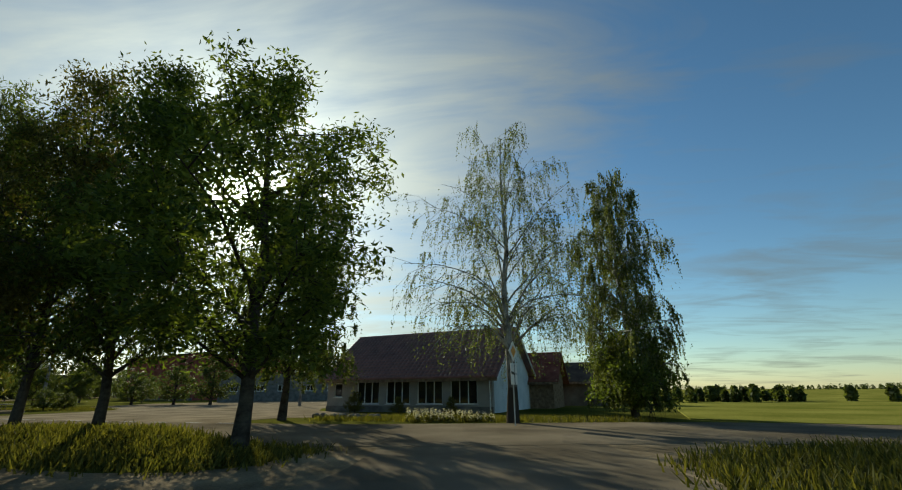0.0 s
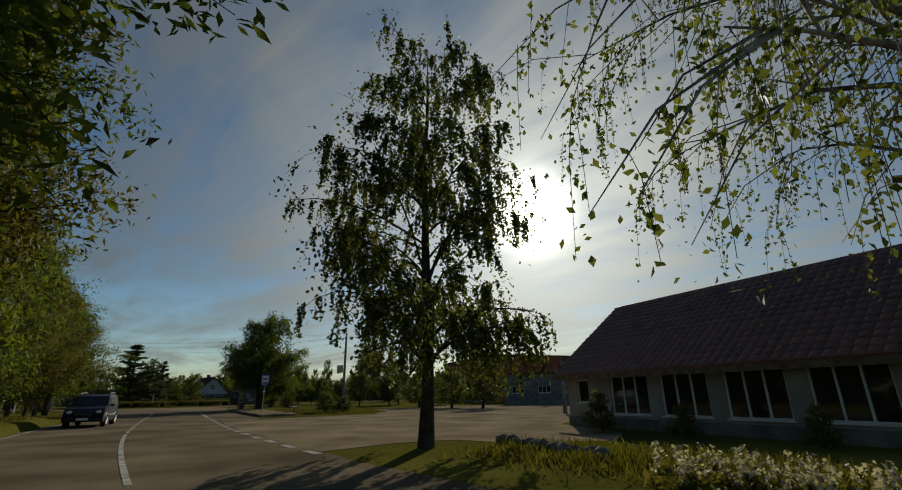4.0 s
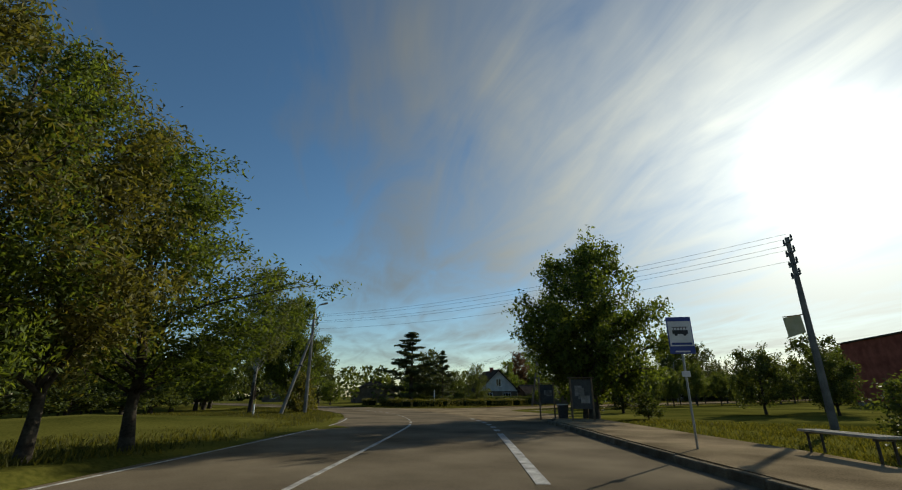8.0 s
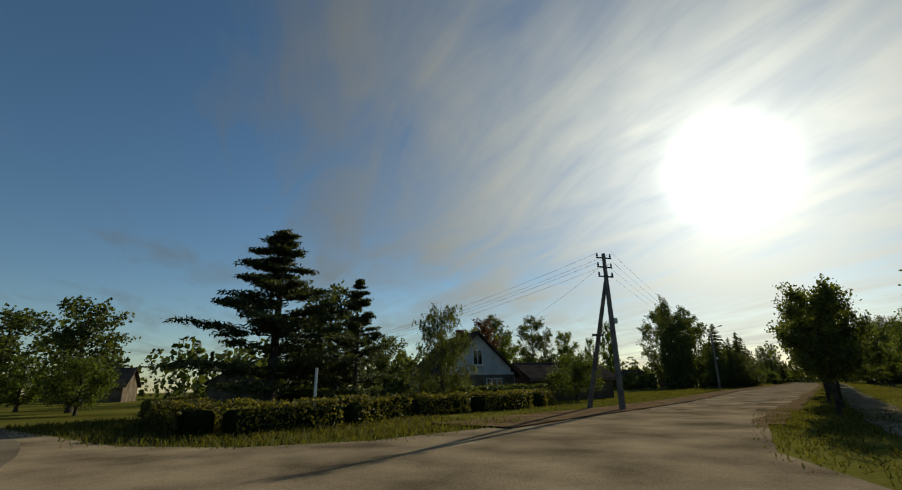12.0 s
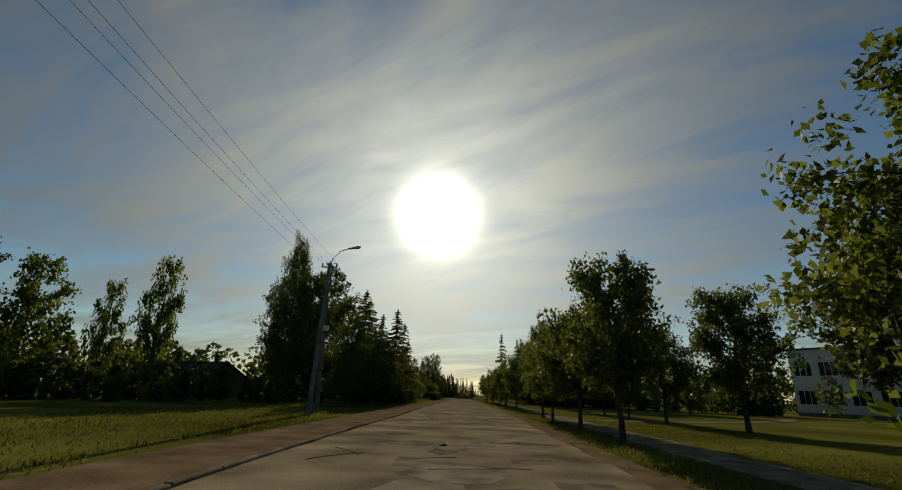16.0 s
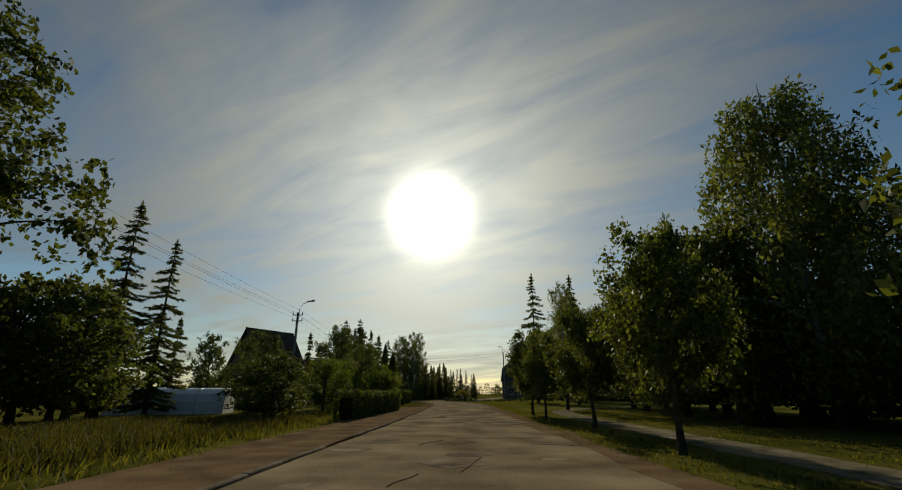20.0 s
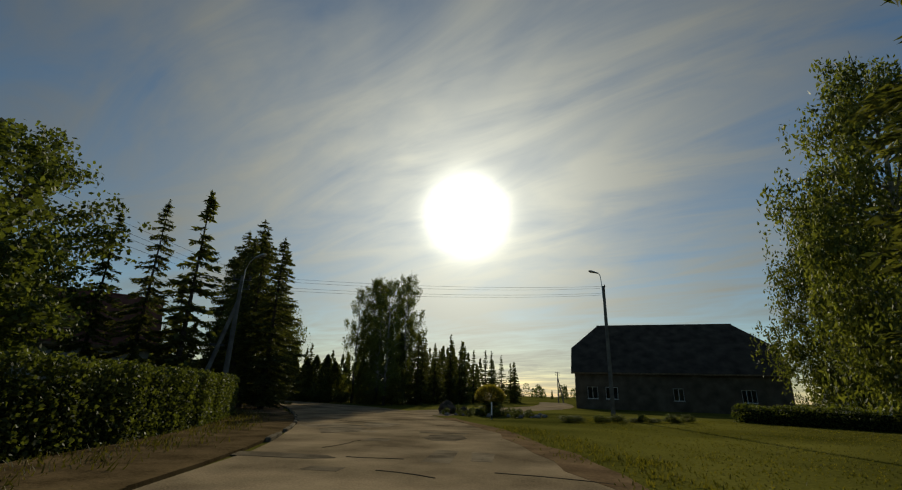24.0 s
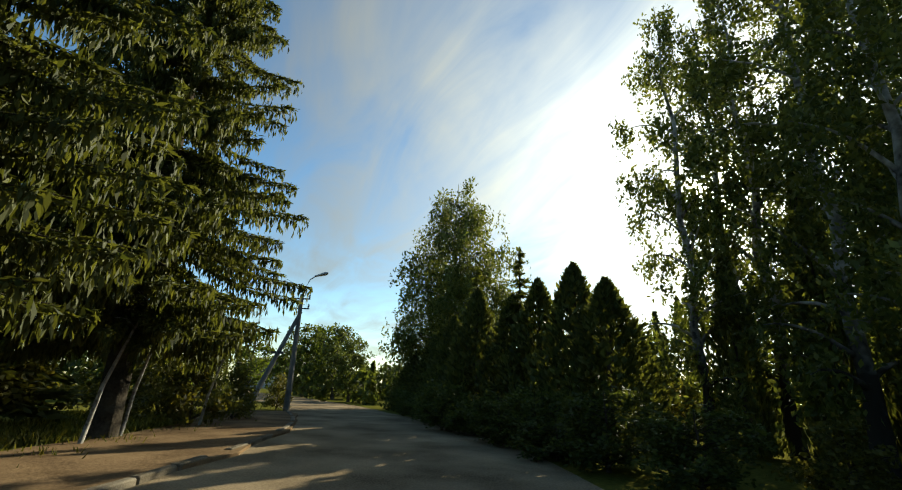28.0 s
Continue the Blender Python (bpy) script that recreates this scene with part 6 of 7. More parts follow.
plant("dark_maple", -65.8, 174.4, 0.66, 0.6)
plant("dark_maple", -65.6, 179.0, 0.62, 0.6)
plant("oak", -80, 215, 1.0, 0.9)
for x, y, h in ((-68.5, 200.5, 0.6), (-69.5, 205.5, 0.6), (-74.5, 211.5, 0.6), (-76.5, 217.5, 0.65)):
    plant("round0", x, y, h, h * 1.2, group="dark thicket beside the street")
plant("round0", -74, 205, 0.9, 1.0)
plant("mid_spruce", -81.2, 229.0, 1.08, 0.95)
plant("mid_spruce", -79.9, 231.8, 0.93, 0.9)
for x, y, h, k in ((-76.2, 221.0, 0.62, 0.72), (-79.4, 221.5, 0.66, 0.75), (-80.6, 225.0, 0.6, 0.7), (-78.0, 224.6, 0.5, 0.6), (-80.6, 240.2, 0.6, 0.45)):
    plant("dense_bush", x, y, h, k, group="dark thicket round the garden")
plant("dense_bush", -67.4, 223.9, 0.31, 0.52, label="big dense rounded garden bush")
plant("dense_bush", -69.0, 226.6, 0.33, 0.5, label="big dense rounded garden bush")
for x, y, h in ((-74, 240.0, 0.85), (-70.5, 246.0, 1.1), (-68.5, 236.0, 0.95), (-66.5, 249.5, 0.9), (-67.5, 255, 1.1)):
    plant("apple", x, y, h, h * 1.05, group="garden trees behind the hedge")
plant("dark_maple", -73.6, 235.2, 0.56, 0.62, label="leafy garden tree above the hedge")
plant("spruce1", -76.0, 253.0, 0.6, 0.55)
plant("dark_maple", -69.8, 253.6, 0.62, 0.62, label="leafy garden tree above the hedge")
plant("thuja", -68.4, 261.0, 1.3, 0.9)
plant("oak", -72.9, 270.6, 0.47, 0.6, label="dense dark tree rising behind the hedge")
plant("dark_maple", -70.6, 265.2, 0.5, 0.55, label="leafy garden tree above the hedge")
plant("dark_maple", -72.4, 260.5, 0.58, 0.66)
plant("thuja", -66.6, 256.6, 1.05, 1.0)
plant("spruce2", -74, 266, 0.75, 0.7)
plant("spruce1", -93, 254, 0.75, 0.7)
plant("spruce1", -83, 262, 0.62, 0.6)
plant("dark_maple", -80, 278.5, 1.15, 1.1)
for x, y, h, k in ((-77.6, 284.6, 0.85, 0.85), (-79.6, 283.6, 0.78, 0.85), (-73.5, 291.3, 0.84, 1.15), (-75.6, 292.4, 0.92, 1.0), (-90.5, 302.5, 0.5, 1.1)):
    plant("mid_spruce", x, y, h, h * k, group="spruces at the bend")
plant("spruce2", -75.9, 285.9, 0.92, 0.98, group="spruces at the bend", label="tall open spruce with thin hanging boughs")
plant("near_spruce", -82.4, 303.2, 0.95, 1.0)
plant("mid_spruce", -77.0, 298.5, 0.96, 1.08)
plant("mid_spruce", -80.8, 299.4, 1.06, 0.9)
for x, y, h in ((-92.5, 306.5, 1.1), (-94.5, 310.5, 1.0), (-97, 312, 1.2), (-99, 307, 1.4)):
    plant("shrub", x, y, h, h * 1.4, label="dark undergrowth below the spruces")
plant("near_spruce", -86.9, 308.0, 0.98, 1.05, label="big old spruce with long hanging boughs over the kerb")
for x, y, h in ((-86.8, 301.6, 0.5), (-92.5, 306.5, 0.9), (-93.5, 299, 0.4)):
    plant("spruce0", x, y, h, h * 1.3, group="old spruces at the bend")


def birch_stem(x, y, h, lx, ly):
    """A thin leaning stem with a few leafy twigs high up."""
    rng = np.random.default_rng(int(h * 100))
    e = thing("birch_sapling", "thin white birch stem leaning under the spruces", "tree", "birch stems under the spruces", pose(x, y, 0))
    line = [(0, 0, -0.1), (lx * 0.2, ly * 0.2, h * 0.35), (lx * 0.6, ly * 0.6, h * 0.7), (lx, ly, h)]
    part("trunk", Geo().tube(line, [0.05, 0.042, 0.03, 0.012], 7), PALE_STEM, e, "", True)
    c = []
    for k in range(9):
        t = rng.uniform(0.6, 1.0)
        a, L = rng.uniform(0, 6.28), rng.uniform(0.4, 0.9)
        p = np.array([lx * t, ly * t, h * t])
        q = p + np.array([math.cos(a) * L, math.sin(a) * L, 0.2])
        part("twig", Geo().tube([p, (p + q) / 2 + np.array([0, 0, 0.12]), q], [0.012, 0.008, 0.004], 4), PALE_STEM, e)
        c.append(p + (q - p) * rng.uniform(0.3, 1.1, (45, 1)) + rng.normal(size=(45, 3)) * 0.14)
    p = new("leaves", quads("leaves", leaf_cards(np.concatenate(c), 0.045, rng, hang=0.5), LEAF_BIRCH))
    p.parent = e


PALE_STEM = surface("pale_birch_stem", (0.12, 0.11, 0.095), (0.5, 0.48, 0.43), 3.0, 0.85, 0.4, fine=12)
for x, y, h, lx, ly in ((-85.8, 307.3, 3.4, -0.5, 0.9), (-86.8, 308.3, 3.1, -0.7, 0.7), (-88.9, 311.0, 2.6, 0.3, 0.4)):
    birch_stem(x, y, h, lx, ly)
for x, y, h in ((-90.8, 313.0, 0.7), (-89.2, 310.8, 0.95), (-97, 318.6, 0.7)):
    plant("shrub", x, y, h, h, label="bright green shrub beside the kerb")
# inside of the bend and the planted spruce row
for x, y, h, w in ((-70.7, 311.8, 0.92, 0.9), (-73.2, 316.4, 1.0, 1.0), (-70.2, 318.5, 1.0, 0.95), (-75.8, 322.6, 1.1, 1.05), (-70.6, 322.0, 1.15, 1.0), (-74.6, 319.6, 1.08, 1.0), (-73.0, 326, 1.2, 1.1)):
    plant("grove_birch", x, y, h * 1.07, w * 1.08, group="birch grove inside the bend")
for i in range(17):
    t = i / 16
    x, y = -68.4 + 13.6 * t, 318.5 + 44 * t
    plant("far_spruce", x + 0.8 * math.sin(i * 5), y, 0.86 + 0.09 * math.sin(i * 2.7) - 0.1 * t, 0.95, group="planted spruce row")
for i in range(8):
    plant("far_spruce", -71 + i * 0.9 + 0.6 * math.sin(i * 3), 326 + 1.6 * i, 0.85 + 0.1 * math.sin(i * 1.3), 1.0, group="planted spruce row")
for i in range(15):
    t = i / 14
    x, y = -78.6 - 15.0 * t + 0.5 * math.sin(i * 4), 317.6 + 8.6 * t + 0.6 * math.sin(i * 7)
    k = "far_spruce" if i in (2, 4, 7) else "thuja"
    h = (0.62 + 0.3 * math.sin(math.pi * min(1, 0.15 + t)) + 0.1 * math.sin(i * 2.1)) * (0.68 if k == "far_spruce" else 1)
    plant(k, x, y, h * 1.05, 1.5 if k == "thuja" else 0.95, group="thujas crowding the inside of the bend")
plant("hang_birch", -93.6, 329.4, 1.33, 1.3, label="weeping birch above the thujas")
plant("hang_birch", -92.5, 328.5, 0.8, 0.9)
for x, y, h in ((-75.6, 319.0, 0.9), (-73.6, 318.8, 1.3), (-72.0, 318.6, 1.6), (-70.2, 316.6, 1.4)):
    plant("thuja", x, y, h, 0.75, group="tall ivy-dark columns in the grove")
for x, y, h in ((-73.8, 313.4, 0.45), (-71.8, 311.0, 0.6), (-69.8, 312.0, 0.8), (-71.4, 314.8, 0.8), (-77.2, 319.8, 0.7)):
    plant("shrub", x, y, h, h * 1.3, label="dark undergrowth below the birches")
for i in range(13):
    t = i / 12
    x, y = -75.6 - 17.2 * t, 312.6 + 12.2 * t - 1.2 * math.sin(math.pi * t)
    plant("round_shrub", x + 0.3 * math.sin(i * 5), y + 0.4 * math.sin(i * 3), 0.42 + 0.12 * math.sin(i * 2.3), 0.75, group="dark undergrowth along the inside of the bend", label="dark undergrowth crowding the road edge")
for x, y, h in ((-76.4, 318.4, 1.02), (-72.2, 314.2, 0.92)):
    plant("grove_birch", x, y, h, 0.85, group="birch grove inside the bend")
for x, y, h in ((-120, 336, 0.8), (-126, 343, 0.75), (-131, 341, 0.7), (-112, 334, 0.72), (-106, 331, 0.55), (-117, 336, 0.8), (-139, 340, 0.9), (-108, 317, 0.7), (-118, 321, 0.8), (-126, 326, 0.8)):
    plant("round%d" % (int(x) % 2), x, y, h, h)
for x, y, h in ((-104, 318.5, 0.8), (-112, 324, 0.6)):
    plant("thuja", x, y, h, h)


# ---- far woods, as one thing each ----
def far_wood(name, label, line, h, n, seed, mat_leaf, conifer=0.4, m2=130, leaf=0.0):
    rng = np.random.default_rng(seed)
    C = []
    for i in range(n):
        t = rng.uniform(0, 1)
        k = min(len(line) - 2, int(t * (len(line) - 1)))
        f = t * (len(line) - 1) - k
        x = line[k][0] + (line[k + 1][0] - line[k][0]) * f + rng.normal() * 3
        y = line[k][1] + (line[k + 1][1] - line[k][1]) * f + rng.normal() * 3
        hh = h * rng.uniform(0.6, 1.15)
        if rng.uniform() < conifer:
            u = rng.uniform(0, 1, m2) ** 1.4
            r = (1 - u) * hh * 0.2 * np.sqrt(rng.uniform(0.2, 1, m2))
        else:
            u = rng.uniform(0.05, 1, m2)
            r = np.sin(np.pi * np.clip(u * 0.85 + 0.12, 0, 1)) ** 0.6 * hh * 0.33 * np.sqrt(rng.uniform(0.2, 1, m2))
        a = rng.uniform(0, 6.283, m2)
        C.append(np.stack([x + r * np.cos(a), y + r * np.sin(a), u * hh], 1))
    ob = new(name, quads(name, leaf_cards(np.concatenate(C), leaf or max(0.26, h * 0.055), rng, slim=0.8), mat_leaf))
    tagged(ob, label, "woodland", "", "stuff")


far_wood("far_woods", "dark spruce wood behind the end of the street", [(-120, 372), (-90, 352), (-72, 350), (-66, 356)], 9.5, 80, 1, NEEDLE, 1.0, 320, 0.28)
far_wood("far_woods", "hazy tree line across the field", [(190, 5), (230, 60), (270, 130), (250, 220)], 2.6, 190, 2, LEAF_DARK, 0.0)
far_wood("far_woods", "far tree line beyond the field", [(300, -120), (420, 40), (460, 260), (300, 480)], 5, 170, 3, LEAF_DARK, 0.0)
far_wood("far_woods", "trees on the village edge to the west", [(-150, 40), (-190, 90), (-170, 150), (-150, 230), (-160, 300)], 11, 110, 4, LEAF_DARK, 0.3)
far_wood("far_woods", "trees behind the works and school", [(-25, 150), (10, 170), (25, 230), (0, 290)], 9, 80, 5, LEAF, 0.3)
far_wood("far_woods", "low wood on the horizon", [(-140, 520), (0, 620), (200, 640)], 9, 90, 6, LEAF_DARK, 0.4)
far_wood("far_woods", "dark wood behind the lawn", [(-36, -8), (-52, 16), (-72, 32), (-92, 44), (-116, 50)], 9.5, 110, 9, LEAF_DARK, 0.25)
far_wood("far_bushes", "dark thicket behind the linden lawn", [(-39, 222), (-31, 210), (-24, 201), (-14, 190)], 5.6, 64, 21, LEAF_DARK, 0.4, 300, 0.22)
far_wood("far_bushes", "low bushes at the field's edge", [(44, 40), (52, 38), (58, 35)], 1.5, 34, 7, LEAF_DARK, 0.0)
far_wood("far_woods", "trees behind the lawn left of the street", [(-112, 95), (-118, 130), (-110, 165), (-104, 200), (-100, 225)], 8, 70, 8, LEAF_DARK, 0.2)

far_wood("far_bushes", "dark garden bushes beyond the bend", [(-108, 316), (-122, 320), (-142, 327)], 3.6, 40, 13, LEAF_DARK, 0.2)
far_wood("far_bushes", "dark garden bushes along the far road side", [(-101, 333), (-116, 340), (-136, 347)], 3.4, 46, 14, LEAF_DARK, 0.2)

# ---- hedges, flower beds ----
hedge("hedge", [(-63.9, 225.5), (-63.8, 240.5)], 1.1, 1.45, LEAF_DARK, "clipped dark green garden hedge along the footway")
hedge("hedge", [(-64.2, 242.5), (-64.6, 246.5)], 1.1, 1.2, LEAF_DARK, "short clipped hedge beside the footway")
hedge("hedge", [(-66.0, 258.5), (-66.2, 266.4), (-67.2, 272.0), (-68.6, 276.8), (-70.3, 281.0), (-72.0, 284.4)], 1.3, 1.75, LEAF_DARK, "long clipped hedge at the corner of the street", "", 1150, 3, 0.08, 0.05)
for a, b in (((-88.8, 82.2), (-85.6, 81.6)), ((-73.5, 75.8), (-66.4, 74.5)), ((-65.5, 75.2), (-65.0, 78.8)), ((-65.4, 79.8), (-66.3, 83.5)), ((-66.4, 84.6), (-66.3, 88.2)), ((-65.9, 89.4), (-65.3, 93.4)), ((-65.6, 95.2), (-66.0, 97.6))):
    hedge("hedge", [a, b], 1.4, 0.95, LEAF_OLIVE, "low rounded hedge along the garden edge", "garden edge hedges", 500)
hedge("hedge", [(-79, 85), (-72, 92), (-70, 104)], 1.2, 1.3, LEAF_DARK, "tall dark hedge round the garden")
far_wood("far_bushes", "overgrown dark bushes along the edge of the lawn", [(-112, 150), (-98, 159), (-86, 166.5), (-75, 173)], 3.0, 60, 11, LEAF_DARK, 0.0)
for i in range(11):
    t = i / 10
    plant("round_shrub", -54.2 + 8.4 * t + 0.3 * math.sin(i * 4.1), 290.2 + 4.4 * t + 0.35 * math.sin(i * 2.7), 0.13 + 0.05 * math.sin(i * 3.3), 0.36 + 0.1 * math.sin(i * 1.9), group="low shrubs in a row on the lawn", label="low dark cushion shrub in a row on the lawn")
hedge("hedge", [(-40.5, 299), (-33, 288), (-28, 276)], 1.4, 1.1, LEAF_DARK, "low dark hedge across the lawn")


def flower_bed():
    e = thing("flower_bed", "bed of white lupins along the house front", "flower bed", "", pose(0, 0, 0))
    rng = np.random.default_rng(4)
    C, S, G = [], [], []
    for i in range(105):
        t = rng.uniform(0, 1)
        if 0.55 < t < 0.62:
            continue
        x, y = 7.1 + 3.6 * t + rng.normal() * 0.12, 22.3 - 1.7 * t + rng.normal() * 0.25
        h = rng.uniform(0.3, 0.68) * (1.1 - 0.35 * t)
        z = rng.uniform(0.45, 1, 16) * h
        C.append(np.stack([x + rng.normal(size=16) * 0.035, y + rng.normal(size=16) * 0.035, z], 1))
        G.append(np.stack([x + rng.normal(size=10) * 0.09, y + rng.normal(size=10) * 0.09, rng.uniform(0.02, 0.5, 10) * h], 1))
    for nm, cc, mt, sz in (("blossom", C, PETAL, 0.035), ("leaves", G, LEAF_OLIVE, 0.07)):
        p = new(nm, quads(nm, leaf_cards(np.concatenate(cc), sz, rng, slim=0.7), mt))
        p.parent = e


flower_bed()


def rock_garden():
    e = thing("topiary", "golden round-headed topiary shrub in the flower bed", "shrub", "", pose(-58.8, 297.0, 0))
    rng = np.random.default_rng(9)
    for k in range(5):
        dx, dy = 0.32 * math.cos(k * 1.26), 0.32 * math.sin(k * 1.26)
        part("stem", Geo().tube([(dx * 0.3, dy * 0.3, -0.1), (dx * 0.6, dy * 0.6, 0.55), (dx * 1.6, dy * 1.6, 1.4)], [0.05, 0.04, 0.025], 6), BARK, e)
    n = 8200
    d = rng.normal(size=(n, 3))
    d /= np.linalg.norm(d, axis=1, keepdims=True)
    d[:, 2] = np.where(d[:, 2] < 0, d[:, 2] * 0.3, d[:, 2])
    c = d * np.array([1.1, 1.1, 0.95]) * rng.uniform(0.7, 1.04, n)[:, None] + np.array([0, 0, 1.15])
    p = new("crown", quads("crown", leaf_cards(c, 0.07, rng, along=d * 1.5, slim=0.35), YELLOW_LEAF))
    p.parent = e
    r2 = random.Random(8)
    plant("round_shrub", -58.7, 296.6, 0.34, 0.72, label="dark bushy growth below the golden topiary")
    for i in range(46):
        a = r2.uniform(0, 6.28)
        rr = r2.uniform(1.6, 3.7)
        x, y, s = -58.6 + rr * 1.15 * math.cos(a), 296.0 + rr * math.sin(a), r2.uniform(0.08, 0.24)
        st = new("rock", Geo().ball((0, 0, 0), (s, s * 0.8, s * 0.6), 0.14, i, 8, 6).mesh("rock", STONE, True))
        st.matrix_basis = pose(x, y, s * 0.35, 0, 0, r2.uniform(0, 360))
        tagged(st, "rough grey field stone edging the flower bed", "stone", "stones of the flower bed")
    for i in range(34):
        a, rr = i * 2.4, 0.58 * math.sqrt(i + 0.4)
        h = 0.1 + 0.12 * r2.random()
        plant("bed_shrub", -58.9 + rr * 1.05 * math.cos(a), 296.2 + rr * math.sin(a), h, h * 1.6, group="cushion plants of the flower bed")


rock_garden()


def boulder(x, y, sx, sy, sz, turn, seed):
    """A big field stone, narrower towards its top."""
    g = Geo().ball((0, 0, 0), (sx, sy, sz), 0.1, seed, 18, 12)
    ob = new("boulder", g.mesh("boulder", BOULDER, True))
    for v in ob.data.vertices:
        k = 1.0 - 0.32 * max(0.0, v.co.z / sz)
        v.co.x *= k
        v.co.y *= k
    ob.matrix_basis = pose(x, y, sz * 0.62, 6, -4, turn)
    tagged(ob, "big rough brown boulder at the edge of the flower bed", "stone", "boulders of the flower bed")


boulder(-61.9, 296.5, 0.66, 0.52, 0.55, 20, 3)
boulder(-60.6, 295.4, 0.42, 0.36, 0.33, 70, 5)
plant("ball", -59.6, 295.2, 0.15, 0.24, label="small golden cushion conifer in the flower bed")
for i in range(12):
    r2 = random.Random(100 + i)
    st = new("rock", Geo().ball((0, 0, 0), (0.28, 0.22, 0.17), 0.15, i, 8, 6).mesh("rock", STONE, True))
    st.matrix_basis = pose(3.6 + 2.6 * i / 11 + r2.uniform(-0.1, 0.1), 28.6 - 3.2 * i / 11, 0.08, 0, 0, r2.uniform(0, 360)) @ Matrix.Diagonal((*([r2.uniform(0.6, 1.1)] * 3), 1))
    tagged(st, "grey boulder edging the yard", "stone", "boulders along the yard")


# ---- the blue van ----
def van():
    e = thing("van", "dark blue people carrier with alloy wheels and headlights on", "car", "", pose(-20.5, 34.2, 0.03, 0, 0, -47))
    # local x: forward
    side = [(-2.08, 0.35), (-2.15, 0.75), (-2.1, 1.0), (-1.95, 1.35), (-1.6, 1.6), (-0.9, 1.68), (0.1, 1.66), (0.55, 1.55), (1.15, 1.08), (1.85, 0.93), (2.1, 0.75), (2.16, 0.45), (2.1, 0.28), (-2.0, 0.28)]
    g, V = Geo(), []
    n = len(side)
    for y, k in ((-0.86, 0.0), (-0.8, 1.0), (0.8, 1.0), (0.86, 0.0)):
        for x, z in side:
            top = max(0, z - 0.95)
            yy = y * (1 - 0.2 * top) if k == 0 else y * (1 - 0.2 * top)
            V.append((x * (1 if k else 0.985), yy, z + (0.0 if k else -0.03 * (z > 1.2))))
    F = [tuple(range(n - 1, -1, -1)), tuple(range(3 * n, 4 * n))] + [(j * n + i, j * n + (i + 1) % n, (j + 1) * n + (i + 1) % n, (j + 1) * n + i) for j in range(3) for i in range(n)]
    part("body", g.add(V, [f[::-1] for f in F]), NAVY, e, "dark blue body", False)
    yat = lambda z: 0.862 * (1 - 0.2 * max(0, z - 0.95))
    for sy in (-1, 1):
        for x0, x1, x2, x3 in ((0.05, 0.98, 0.42, 0.05), (-0.95, -0.02, -0.02, -0.95), (-1.85, -1.05, -1.05, -1.6)):
            P = [(x0, sy * (yat(1.05) + 0.012), 1.05), (x1, sy * (yat(1.05) + 0.012), 1.05), (x2, sy * (yat(1.5) + 0.012), 1.5), (x3, sy * (yat(1.5) + 0.012), 1.5)]
            Q = [(x, y - sy * 0.03, z) for x, y, z in P]
            part("side_window", Geo().add(P + Q, [(0, 1, 2, 3), (7, 6, 5, 4), (0, 4, 5, 1), (1, 5, 6, 2), (2, 6, 7, 3), (3, 7, 4, 0)]), CAR_GLASS, e)
        for x in (-0.02, -1.0):
            part("pillar_trim", Geo().box((x, sy * (yat(1.28) + 0.016), 1.28), (0.05, 0.02, 0.46), Matrix.Rotation(sy * 0.18, 3, "X")), STEEL, e)
        part("roof_rail", Geo().tube([(-1.5, sy * 0.66, 1.68), (-1.2, sy * 0.66, 1.74), (-0.1, sy * 0.66, 1.74), (0.2, sy * 0.66, 1.66)], 0.022, 6), BLACK, e)
        part("side_moulding", Geo().box((-0.1, sy * 0.872, 0.58), (2.0, 0.025, 0.07), None, 0.008), ALLOY, e)
        for x in (-0.25, -1.2):
            part("door_handle", Geo().box((x, sy * 0.875, 0.92), (0.17, 0.03, 0.04), None, 0.008), NAVY, e)
        part("mirror", Geo().box((0.85, sy * 0.98, 1.08), (0.14, 0.2, 0.15), None, 0.03), BLACK, e)
        part("headlight", Geo().ball((1.95, sy * 0.62, 0.74), (0.2, 0.2, 0.1), 0, 1, 10, 6), GLASSY, e, "clear headlight", True)
        part("tail_light", Geo().box((-2.06, sy * 0.74, 0.98), (0.1, 0.14, 0.5), None, 0.02), TAIL, e, "red tail light")
        for x in (-1.3, 1.32):
            tyre = part("wheel", Geo().tube([(x, sy * 0.68, 0.31), (x, sy * 0.7, 0.31), (x, sy * 0.86, 0.31), (x, sy * 0.89, 0.31)], [0.26, 0.31, 0.31, 0.27], 22), RUBBER, e)
            part("rim", Geo().tube([(x, sy * 0.885, 0.31), (x, sy * 0.9, 0.31)], [0.2, 0.19], 18), BLACK, tyre)
            sp = Geo().tube([(x, sy * 0.9, 0.31), (x, sy * 0.915, 0.31)], 0.06, 10)
            for k in range(6):
                a = k * math.pi / 3
                sp.tube([(x, sy * 0.905, 0.31), (x + 0.19 * math.cos(a), sy * 0.905, 0.31 + 0.19 * math.sin(a))], [0.035, 0.045], 6)
            part("alloy_spokes", sp, ALLOY, tyre)
            part("wheel_arch", Geo().tube([(x + 0.36 * math.cos(a), sy * 0.865, 0.31 + 0.36 * math.sin(a)) for a in np.linspace(0.1, 3.04, 10)], 0.03, 5), BLACK, e)
